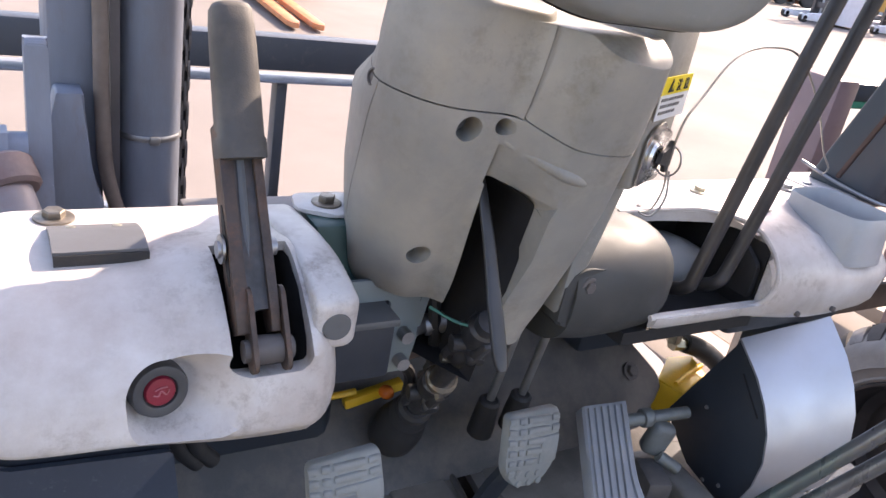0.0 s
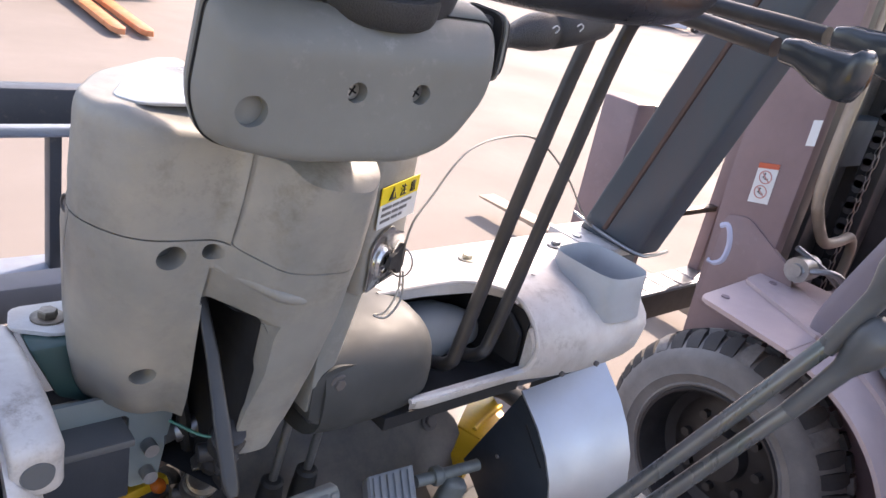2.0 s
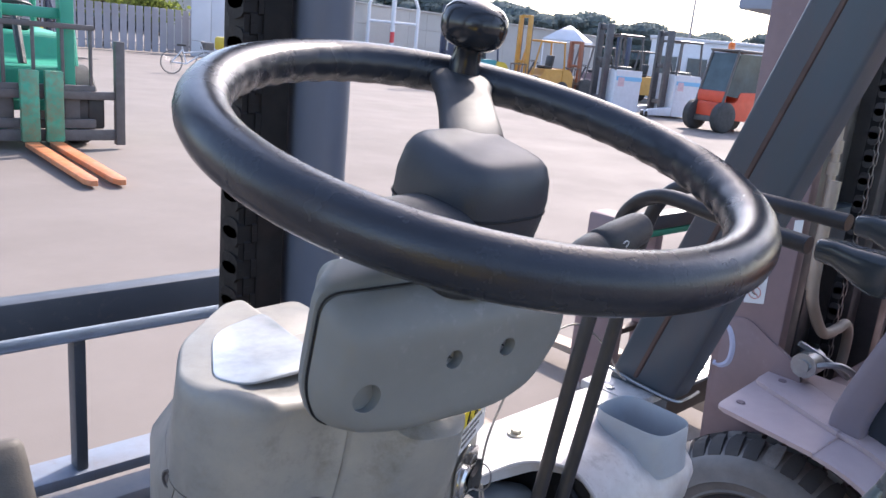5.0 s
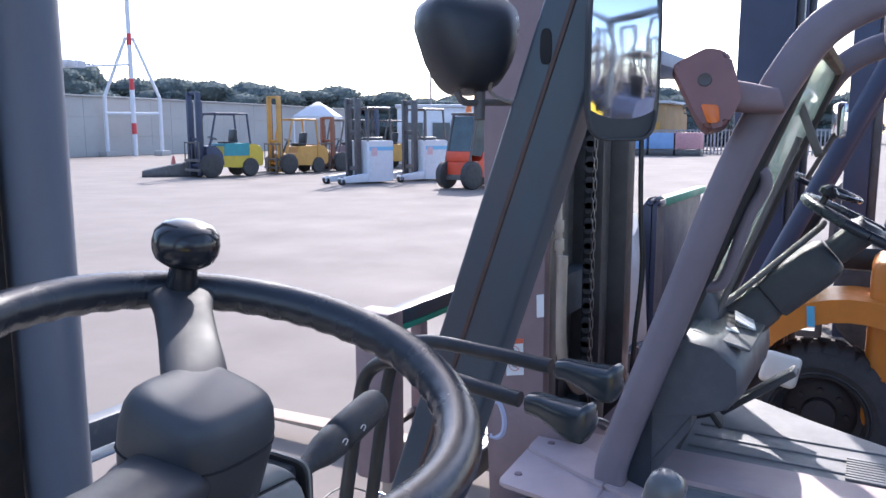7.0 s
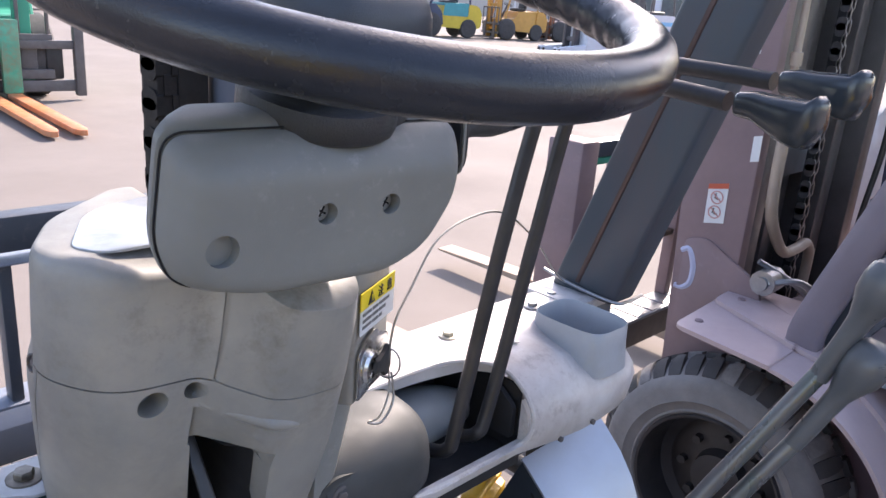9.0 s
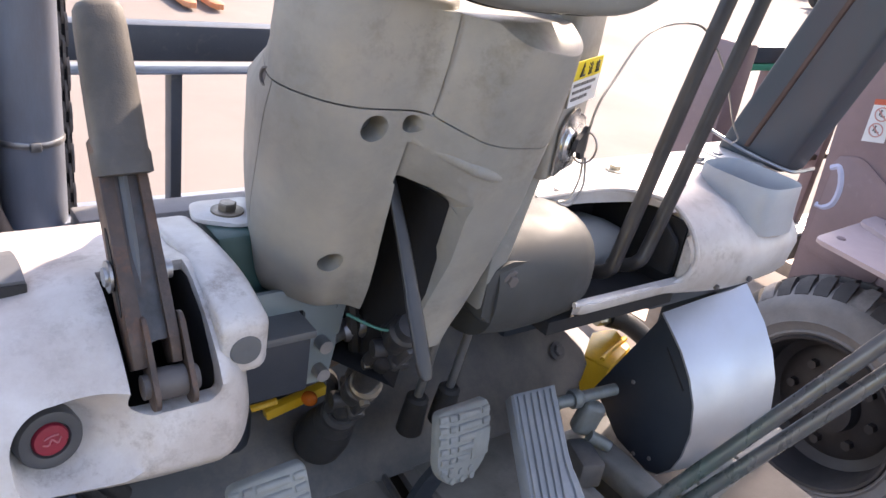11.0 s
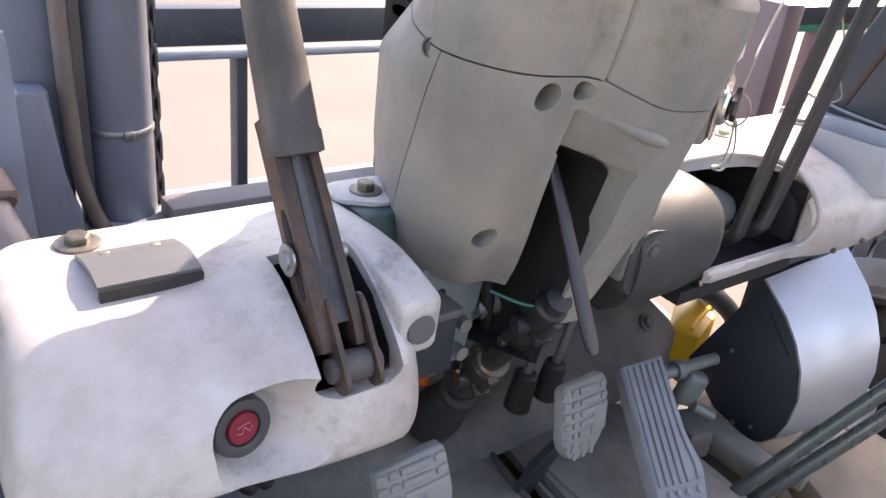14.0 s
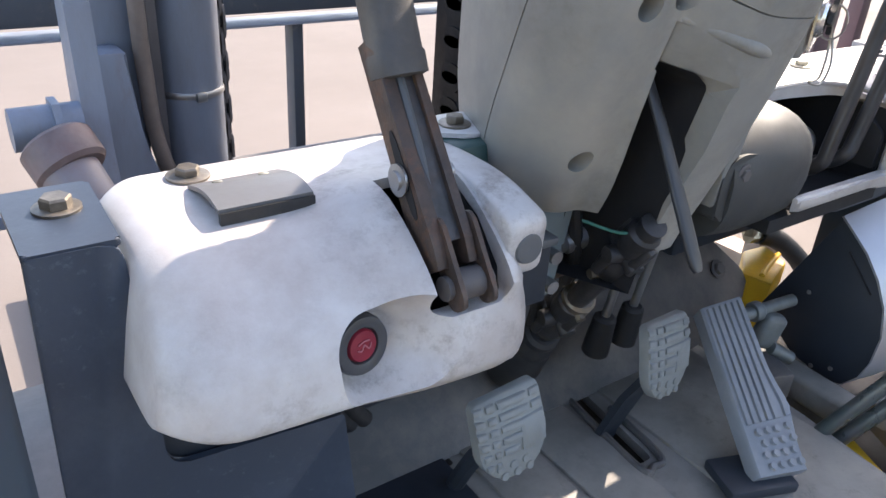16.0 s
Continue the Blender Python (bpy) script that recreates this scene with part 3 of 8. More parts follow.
span(b, (0.868, 0.500, 0.62), (0.918, 0.572, 1.046), 0.004)
part("leg_foot", b, darkpaint, guard)
# collar of thin strip at the foot of the leg
b = B()
tube(b, [(0.872, 0.580, 1.075), (0.874, 0.53, 1.066), (0.876, 0.474, 1.062), (0.90, 0.468, 1.060), (0.935, 0.470, 1.060)], 0.0022, 6)
part("leg_seal", b, steel, guard)

# right cowl: shell with a large opening for the levers and a cup pocket
RC = [(0.572, 1.050), (0.565, 1.0575), (0.52, 1.0585), (0.478, 1.056), (0.452, 1.049), (0.430, 1.036), (0.416, 1.018), (0.411, 0.998), (0.414, 0.978),
      (0.428, 0.965), (0.46, 0.960), (0.52, 0.965), (0.572, 0.97)]


def rc_ring(x, k, out=0.0, low=0.0):
    cy, cz = 0.495, 1.01
    drop = 0.013 / (1 + math.exp(-(x - 0.738) / 0.008)) if x < 0.85 else 0.010
    rows = []
    for y, z in RC:
        sink = drop * max(0.0, min(1.0, (0.522 - y) / 0.030)) * max(0.0, min(1.0, (z - 0.995) / 0.035))
        rows.append((x, cy + (y - cy) * k - (out if y < 0.47 else 0), cz + (z - cz) * k - (low if z < 0.99 else 0) - sink))
    return rows


rx = [(0.505, 0.97, 0, 0), (0.52, 1, 0, 0), (0.56, 1, 0, 0), (0.60, 1, 0, 0), (0.635, 1, 0, 0), (0.665, 1, 0.002, 0.002), (0.70, 1, 0.004, 0.006), (0.72, 1, 0.004, 0.008), (0.732, 1, 0.004, 0.009), (0.74, 1, 0.004, 0.010), (0.748, 1, 0.003, 0.011), (0.76, 1, 0.003, 0.011), (0.78, 1, 0.002, 0.012),
      (0.815, 0.99, 0, 0.012), (0.838, 0.965, 0, 0.008), (0.852, 0.91, 0, 0), (0.858, 0.82, 0, 0)]
body = loft(B(), [rc_ring(*r) for r in rx])
room = B()
span(room, (0.50, 0.424, 0.90), (0.655, 0.555, 1.046), 0.006)
mouth = B()
prism(mouth, [(x, y, 0.95) for x, y in round_poly([(0.49, 0.30), (0.49, 0.492), (0.56, 0.492), (0.625, 0.480), (0.645, 0.455), (0.645, 0.30)], [0.002, 0.006, 0.02, 0.03, 0.02, 0.002], 6)], (0, 0, 0.2))
mouth = carve(mouth, [span(B(), (0.4, 0.2, 0.90), (0.7, 0.424, 0.986))])
cuphole = B()
prism(cuphole, [(x, y, 0.970) for x, y in sup(0.797, 0.466, 0.0355, 0.0465, 32, 4)], (0, 0, 0.12))
rcowl = part("right_cowl", carve(body, [room, mouth, cuphole]), cream, lift, "cream plastic right cowl with open lever slot", 50)
b = B()
tube(b, [(0.50, 0.419, 0.985), (0.57, 0.417, 0.985), (0.635, 0.417, 0.984), (0.645, 0.409, 1.0), (0.647, 0.410, 1.02), (0.647, 0.425, 1.040), (0.644, 0.447, 1.053), (0.628, 0.470, 1.0575), (0.60, 0.488, 1.058), (0.555, 0.492, 1.058), (0.50, 0.492, 1.057)], 0.0028, 8)
part("slot_lip", b, cream, rcowl)
# opening closed inside with near-black sheets that stand for its shade
b = B()
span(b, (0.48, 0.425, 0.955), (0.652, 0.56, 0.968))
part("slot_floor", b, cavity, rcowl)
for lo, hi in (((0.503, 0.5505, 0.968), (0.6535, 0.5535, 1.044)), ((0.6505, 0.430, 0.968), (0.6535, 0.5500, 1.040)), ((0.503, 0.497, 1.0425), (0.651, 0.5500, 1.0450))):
    part("shade_plate", span(B(), lo, hi), cavity, rcowl)
b = B()
rings = []
for x, r, z in ((0.535, 0.014, 0.984), (0.548, 0.026, 0.988), (0.570, 0.031, 0.992), (0.600, 0.030, 0.991), (0.630, 0.024, 0.987), (0.650, 0.018, 0.984)):
    rings.append([(x, y, zz) for y, zz in sup(0.512, z, r, r, 24, 2.2)])
part("duct", loft(b, rings), surf("duct_grey_plastic", (0.33, 0.34, 0.345), 0.5, var=0.1, stain=(0.25, 0.25, 0.25), amount=0.4), rcowl, "pale grey moulded duct inside the cowl", 60)
b = B()
prism(b, [(0.640, y, z) for y, z in round_poly([(0.430, 0.985), (0.430, 1.020), (0.452, 1.036), (0.468, 1.028), (0.462, 1.010), (0.480, 0.985)], 0.004)], (0.006, 0, 0), 0.001)
part("lever_bracket", b, cavity, rcowl, "broken black plate inside the cowl")

# cup pocket: open oblong collar
def oblong(z, hx, hy, e=4, n=32):
    return [(x, y, z) for x, y in sup(0.797, 0.466, hx, hy, n, e)]


b = B()
loft(b, [oblong(1.016, 0.0440, 0.0530, 3.2), oblong(1.026, 0.0415, 0.0510, 3.6), oblong(1.036, 0.0395, 0.0495), oblong(1.046, 0.0386, 0.0487), oblong(1.066, 0.038, 0.048), oblong(1.0675, 0.0372, 0.0472), oblong(1.066, 0.0364, 0.0463), oblong(1.045, 0.0345, 0.0450), oblong(0.976, 0.0325, 0.043)], cap=False)
cup = part("cup_pocket", b, surf("pocket_grey_plastic", (0.36, 0.38, 0.405), 0.42, var=0.08, bump=0.08, bscale=800, stain=(0.28, 0.27, 0.26), amount=0.5, sscale=14), rcowl, "open oblong cup pocket", 60)
b = B()
prism(b, [(x, y, 0.973) for x, y in sup(0.797, 0.466, 0.0345, 0.0445, 24, 4)], (0, 0, 0.0035))
part("pocket_floor", b, ringgrey, cup)
for p, m in (((0.645, 0.530, 1.0585), brass), ((0.788, 0.530, 1.0585), steel), ((0.845, 0.545, 1.054), steel)):
    hexbolt(rcowl, p, (0, 0, 1), 0.006, 0.006, 0.010, m)
for p in ((0.536, 0.503, 1.0585), (0.697, 0.478, 1.0575)):
    b = B()
    lathe(b, p, (0, 0, 1), [(0.003, 0), (0.003, 0.001), (0.0, 0.0016)], 12)
    part("screw", b, steel, rcowl)
for p in ((0.70, 0.4085, 0.972), (0.757, 0.4075, 0.972)):
    b = B()
    lathe(b, p, (0, -1, 0), [(0.003, -0.002), (0.003, 0.0015), (0.0, 0.002)], 12)
    part("screw", b, hubdark, rcowl)
b = B()
span(b, (0.835, 0.50, 1.045), (0.935, 0.585, 1.058), 0.003)
part("leg_plate", b, cream, rcowl)

# steering column cover
LEV = [(0.968, 0.272, 0.494, 0.434, 0.382, 0.336), (0.984, 0.262, 0.486, 0.430, 0.385, 0.336), (1.000, 0.247, 0.472, 0.425, 0.389, 0.325), (1.020, 0.239, 0.461, 0.418, 0.391, 0.32), (1.047, 0.233, 0.450, 0.409, 0.394, 0.315),
       (1.10, 0.226, 0.431, 0.392, 0.397, 0.305), (1.16, 0.219, 0.413, 0.374, 0.395, 0.303), (1.20, 0.2165, 0.408, 0.363, 0.392, 0.303), (1.222, 0.2172, 0.4075, 0.359, 0.390, 0.303), (1.232, 0.2180, 0.4080, 0.357, 0.389, 0.304)]


def lev(z):
    return [float(np.interp(z, [r[0] for r in LEV], [r[i] for r in LEV])) for i in range(1, 5)]


def col_ring(z, shrink=1.0):
    """Level section: broad rounded meter side, oblique cheek, column nose."""
    xl, yl, yr, xr = lev(z)
    back, lean = max(0.0, z - 1.15) * 0.9, max(0.0, z - 1.17) * 0.12
    far = float(np.interp(z, [1.0, 1.08, 1.14, 1.19, 1.2318], [0.003, 0.004, 0.010, 0.014, 0.003]))
    pts = [(xl + 0.030 + back + 1.2 * far, 0.595), (xl + 0.003 + back * 0.4 + far, max(0.525, yl + 0.064)), (xl, yl + 0.046), (xl + 0.027, yl + 0.002), (0.297 + lean, yl), (0.3050 + lean, yl - 0.012),
           (0.331, yr + 0.004), (0.348, yr), (xr - 0.016, yr - 0.001), (xr, yr + 0.014), (xr + 0.005, yr + 0.05), (0.398, 0.60)]
    rr = [0.01, 0.02, 0.024, 0.026, 0.008, 0.006, 0.012, 0.010, 0.010, 0.010, 0.02, 0.01]
    return [(0.30 + (x - 0.30) * shrink, 0.50 + (y - 0.50) * shrink, z) for x, y in round_poly(pts, rr, 5)]


def col_body():
    return loft(B(), [col_ring(0.968 + 0.264 * i / 33) for i in range(34)])


SLOT = round_poly([(0.2965, 1.123), (0.319, 1.1155), (0.3375, 1.104), (0.3410, 1.060), (0.3370, 1.020), (0.3350, 0.93), (0.303, 0.93), (0.306, 0.99)], [0.007, 0.006, 0.006, 0.004, 0.006, 0, 0, 0.003])
slotcut = B()
prism(slotcut, [(x, 0.2, z) for x, z in SLOT], (0, 0.36, 0))
hole_b = []
for p, r in (((0.2700, 0.40, 1.157), 0.0098), ((0.2950, 0.36, 1.1590), 0.0068), ((0.2705, 0.435, 1.047), 0.0095)):
    h = B()
    rod(h, p, (p[0], 0.445 if p[2] > 1.1 else 0.48, p[2] + 0.004), r, r * 0.85, 24)
    hole_b.append(h)
# recess under the nose that runs down to the slot, and the higher left foot of the cover
RIDGE = [Vector(p) for p in ((0.2960, 0.4185, 1.1500), (0.3060, 0.4020, 1.1445), (0.3340, 0.3640, 1.1325))]
recess = B()
prism(recess, [RIDGE[0], RIDGE[2], (0.3400, 0.3700, 1.118), (0.3390, 0.412, 1.100), (0.2960, 0.4300, 1.1185)], (-0.010, -0.10, -0.045))
foot = span(B(), (0.10, 0.30, 0.90), (0.318, 0.70, 0.9985))
shell = carve(col_body(), [slotcut, recess, foot] + hole_b)
SEAM_L, SEAM_R = ((0.3042, 0.403, 1.1692), (0.05, -0.055, 1)), ((0.306, 0.401, 1.1690), (0.04, -0.50, 1))


def above(seam, x0, x1, lift_by):
    """Block that fills the space above a seam plane between two values of x."""
    (px, py, pz), n = seam
    quad = [(x, y, pz - (n[0] * (x - px) + n[1] * (y - py)) / n[2] + lift_by) for x, y in ((x0, 0.2), (x1, 0.2), (x1, 0.8), (x0, 0.8))]
    return prism(B(), quad, (0.036, 0, 0.3))


meter = carve(shell.copy(), [above(SEAM_L, 0.0, 0.3028, 0.0006)], "INTERSECT")
nose = carve(shell.copy(), [above(SEAM_R, 0.3042, 0.6, 0.0006)], "INTERSECT")
low = carve(shell, [above(SEAM_L, 0.0, 0.3035, -0.0006), above(SEAM_R, 0.3035, 0.6, -0.0006)])
# sloping top of the nose
nose = carve(nose, [above(((0.39, 0.379, 1.2265), (0.09, -0.55, 1)), 0.0, 0.6, 0.0)])
bmesh.ops.remove_doubles(nose, verts=nose.verts, dist=0.0006)
lip = [e for e in nose.edges if len(e.link_faces) == 2 and e.calc_face_angle() > 0.6 and min(v.co.z for v in e.verts) > 1.19]
bmesh.ops.bevel(nose, geom=lip, offset=0.0035, segments=3, profile=0.5, affect="EDGES", clamp_overlap=True)
side_block = prism(B(), [(0.0, 0.460 + 0.455 * 0.4 + 0.0006, 0.780), (0.0, 0.460 - 0.455 * 0.2 + 0.0006, 1.380), (0.0, 0.9, 1.380), (0.0, 0.9, 0.780)], (0.29, 0, 0))
side_gap = prism(B(), [(0.0, 0.460 + 0.455 * 0.4 - 0.0006, 0.780), (0.0, 0.460 - 0.455 * 0.2 - 0.0006, 1.380), (0.0, 0.9, 1.380), (0.0, 0.9, 0.780)], (0.29, 0, 0))
side_low = carve(low.copy(), [side_block], "INTERSECT")
front_low = carve(low, [side_gap])
col = part("column_cover", front_low, greyplastic, lift, "scuffed grey plastic steering column cover", 42)
part("side_cover", side_low, greyplastic, col, sharp=42)
part("column_nose", nose, greyplastic, col, sharp=42)
# near-black blocks added inside the cover, as the shade behind its seams and holes
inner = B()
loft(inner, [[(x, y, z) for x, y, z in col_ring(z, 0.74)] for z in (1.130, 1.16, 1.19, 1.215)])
part("cover_shade_fill", carve(inner, [span(B(), (0.296, 0.2, 1.0), (0.5, 0.7, 1.158)), box(B(), (0.37, 0.33, 1.300), (0.2, 0.2, 0.16), (28, 0, 0))]), cavity, col)
part("side_shade_fill", span(B(), (0.252, 0.500, 1.05), (0.29, 0.56, 1.15), 0.004), cavity, col)
b = B()


def wall_y(x, z):
    xl, yl, yr, xr = lev(z)
    if x < 0.311:
        return yl + 0.010
    return yr + 0.008 + 0.014 * max(0.0, min(1.0, (z - 1.045) / 0.02))


# near-black walls and back that paint the handle slot's inner shade
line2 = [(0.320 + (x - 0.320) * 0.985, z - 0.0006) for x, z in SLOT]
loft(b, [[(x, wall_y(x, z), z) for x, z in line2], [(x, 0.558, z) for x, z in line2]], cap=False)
part("slot_shade_wall", b, cavity, col)
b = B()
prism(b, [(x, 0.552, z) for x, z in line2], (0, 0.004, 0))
part("slot_shade_back", b, cavity, col)
for p, r in (((0.2700, 0.438, 1.159), 0.0098), ((0.2950, 0.438, 1.1620), 0.0068), ((0.2705, 0.474, 1.049), 0.0095)):
    b = B()
    rod(b, (p[0], p[1] - 0.004, p[2]), (p[0], p[1] + 0.01, p[2]), r)
    part("screw_well", b, ringgrey, col)
# rounded ridge under the nose
b = B()
tube(b, [(0.2975, 0.4200, 1.1535), (0.3080, 0.4095, 1.1480), (0.334, 0.3870, 1.1370), (0.352, 0.3860, 1.1310)], 0.0050, 14, 6, [0.0040, 0.0050, 0.0052, 0.0035])
part("nose_ridge", b, greyplastic, col, sharp=80)
# meter housing with a broad rounded crown, and its glass
b = meter
part("meter_housing", b, greyplastic, col, sharp=42)
b = B()
rings = []


def crown_fall(x, y):
    """The crown slopes down towards its front corner beside the nose."""
    return (y - 0.414) * 0.035 + 0.012 * max(0.0, min(1.0, (x - 0.235) / 0.05)) * max(0.0, min(1.0, (0.437 - y) / 0.03))


for z, k in ((1.2318, 1.0), (1.2375, 0.9985), (1.2425, 0.990), (1.2470, 0.970), (1.2500, 0.938), (1.2516, 0.895), (1.2520, 0.84)):
    base = round_poly([(0.3254, 0.595), (0.2535, 0.525), (0.2180, 0.454), (0.2450, 0.4100), (0.311, 0.4080), (0.326, 0.420), (0.345, 0.60)], [0.01, 0.02, 0.024, 0.026, 0.006, 0.01, 0.01], 5)
    rings.append([(0.275 + (x - 0.275) * k, 0.505 + (y - 0.505) * k, z - crown_fall(x, y) * (z - 1.2318) / 0.02) for x, y in base])
part("meter_crown", loft(b, rings), greyplastic, col, sharp=60)
b = B()
prism(b, [(x, y, 1.2514 - crown_fall(x, max(y, 0.437))) for x, y in round_poly([(0.2430, 0.452), (0.254, 0.432), (0.302, 0.432), (0.318, 0.45), (0.334, 0.548), (0.280, 0.526)], [0.016, 0.015, 0.012, 0.01, 0.01, 0.03])], (0, 0, 0.0018), 0.0006)
part("meter_glass", b, meterglass, col, "instrument panel glass, sky reflection painted pale", 60)
b = B()
lathe(b, (0.2255, 0.4770, 1.1745), (-1, -0.18, 0.1), [(0.0062, -0.006), (0.0062, 0.0006), (0.0050, 0.0008), (0.0046, -0.001), (0.0030, -0.001), (0.0026, 0.0004), (0, 0.0004)], 20)
part("side_screw", b, hubdark, col)

# panel at the far side of the column, with warning label, key and wire
b = B()
prism(b, [(x, y, 1.12) for x, y in [(0.396, 0.402), (0.403, 0.3925), (0.456, 0.4175), (0.460, 0.50), (0.390, 0.50)]], (0, 0, 0.135), 0.004)
kp = part("key_panel", b, greyplastic, col)
b = B()
prism(b, [(0.395, 0.425, 0.995), (0.415, 0.428, 1.02), (0.440, 0.428, 1.122), (0.395, 0.418, 1.122)], (0, 0.07, 0), 0.004)
part("panel_foot", b, uppergrey, col)
kd = Vector((0.066, 0.031, 0)).normalized()
kn = Vector((0.031, -0.066, 0)).normalized()
k0 = Vector((0.4035, 0.3925, 0))


def on_panel(s, z, d=0.0):
    return k0 + kd * s + Vector((0, 0, z)) + kn * (0.0015 + d)


for z0, z1, m, nm in ((1.1925, 1.2055, labelyellow, "warning_label"), (1.1740, 1.1924, labelwhite, "label_text_field")):
    b = B()
    prism(b, [on_panel(s, z) for s, z in ((0.003, z0), (0.060, z0), (0.060, z1), (0.003, z1))], kn * 0.0008)
    part(nm, b, m, kp, "yellow and white warning label" if m is labelyellow else "")
b = B()
prism(b, [on_panel(s, z, 0.001) for s, z in ((0.014, 1.1945), (0.024, 1.1945), (0.019, 1.2040))], kn * 0.0006)
part("warning_triangle", b, labelblack, kp)
prism(b := B(), [on_panel(s, z, 0.0017) for s, z in ((0.0183, 1.1965), (0.0197, 1.1965), (0.0197, 1.2010), (0.0183, 1.2010))], kn * 0.0004)
part("triangle_mark", b, labelyellow, kp)
LETTER = Matrix.Translation(on_panel(0.0, 0.0, 0.0012)) @ Matrix((kd, Vector((0, 0, 1)), kn)).transposed().to_4x4()
for ch, s0 in (("\u6ce8", 0.030), ("\u610f", 0.045)):
    fc = bpy.data.curves.new("letter", "FONT")
    fc.body, fc.size, fc.extrude = ch, 0.0095, 0.0003
    fo = new("letter", fc)
    me = bpy.data.meshes.new_from_object(fo.evaluated_get(bpy.context.evaluated_depsgraph_get()))
    bpy.data.objects.remove(fo)
    bpy.data.curves.remove(fc)
    b = B()
    b.from_mesh(me)
    bpy.data.meshes.remove(me)
    b.transform(LETTER @ Matrix.Translation((s0, 1.1952, 0)))
    part("letter", b, labelblack, kp)
for j in range(3):
    for i, (s0, s1) in enumerate(((0.006, 0.020), (0.022, 0.031), (0.033, 0.050 - 0.006 * j))):
        b = B()
        z = 1.1880 - j * 0.0048
        prism(b, [on_panel(s, zz, 0.001) for s, zz in ((s0, z), (s1, z), (s1, z + 0.0022), (s0, z + 0.0022))], kn * 0.0004)
        part("text_bar", b, ringgrey, kp)
# chromed lock plate, lock barrel, key with ring
chrome = surf("worn_chrome", (0.62, 0.62, 0.61), 0.22, metal=0.95, var=0.1, scale=40, bump=0.04, stain=(0.30, 0.26, 0.22), amount=0.4, sscale=50)
b = B()
prism(b, [on_panel(s, z) for s, z in round_poly([(0.002, 1.124), (0.050, 1.130), (0.052, 1.160), (0.036, 1.166), (0.028, 1.172), (0.012, 1.168), (0.002, 1.160)], 0.003)], kn * 0.0015, 0.0004)
part("lock_plate", b, chrome, kp, "worn shiny steel lock plate")
b = B()
lathe(b, on_panel(0.017, 1.146), kn, [(0.0125, 0), (0.0125, 0.004), (0.0105, 0.006), (0.0080, 0.006), (0.0072, 0.0045), (0.0, 0.0045)], 28)
part("key_switch", b, chrome, kp)
b = B()
prism(b, [on_panel(0.017, 1.146, 0.0065) + kd * s + Vector((0, 0, t)) for s, t in round_poly([(-0.003, -0.003), (0.000, 0.005), (0.012, 0.008), (0.017, 0.013), (0.022, 0.009), (0.022, -0.009), (0.015, -0.013), (0.010, -0.006)], 0.002)], kn * 0.0035, 0.001)
part("key_head", b, rubber, kp, "black plastic key head")
b = B()
kr = on_panel(0.036, 1.142, 0.009)
tube(b, [kr + kn * 0.009 * math.cos(q) + Vector((0, 0, 0.012 * math.sin(q))) + kd * 0.002 * math.cos(q) for q in (2 * math.pi * i / 16 for i in range(17))], 0.0008, 6, 1)
part("key_ring", b, steel, kp)
b = B()
tube(b, [kr, kr + Vector((0.004, 0, 0.030)), (0.470, 0.410, 1.190), (0.510, 0.424, 1.219), (0.5616, 0.4343, 1.2276), (0.620, 0.448, 1.218), (0.700, 0.470, 1.172), (0.770, 0.492, 1.118), (0.812, 0.5055, 1.0927), (0.868, 0.545, 1.070)], 0.0010, 6, 8)
tube(b, [kr, kr + Vector((0.001, -0.002, -0.022)), kr + Vector((-0.012, -0.008, -0.036)), (0.4176, 0.3909, 1.1044), kr + Vector((-0.012, -0.010, -0.040)), kr + Vector((0.002, -0.006, -0.028)), kr + Vector((0.004, 0, -0.008))], 0.0009, 6, 6)
part("key_wire", b, wire, kp, "thin loose key wire")

# rounded cover between column and lever slot
b = B()
rings = []
for x, k in ((0.408, 0.98), (0.44, 1.03), (0.48, 1.02), (0.507, 0.98), (0.524, 0.88), (0.533, 0.73), (0.537, 0.5)):
    rings.append([(x, y, z) for y, z in sup(0.487, 1.006, 0.068 * k, 0.053 * k, 28, 2.6)])
# darker grey plastic, its base lowered further in place of shade on the cover
dome = part("round_cover", loft(b, rings), surf("dome_shaded_grey_plastic", (0.044, 0.047, 0.048), 0.58, var=0.1, scale=14, bump=0.14, bscale=1300, stain=(0.070, 0.070, 0.068), amount=0.5, spec=0.4), lift, "rounded grey plastic cover beside the column", 60)
b = B()
prism(b, [(x, 0.424, z) for x, z in round_poly([(0.397, 0.985), (0.397, 1.030), (0.418, 1.039), (0.4525, 1.034), (0.4525, 0.995), (0.43, 0.985)], 0.008)], (0, 0.03, 0), 0.003)
clug = part("cover_lug", b, dome.data.materials[0], dome, sharp=50)
hexbolt(clug, (0.421, 0.4235, 1.022), (0, -1, 0), 0.0055, 0.004, 0.009, hubdark)

# upper switch housing under the wheel: two shells with a seam
HOUSE = [(0.2560, 1.3300), (0.2518, 1.276), (0.2615, 1.2525), (0.298, 1.2425), (0.383, 1.2425), (0.4130, 1.258), (0.4330, 1.300), (0.4315, 1.3300)]


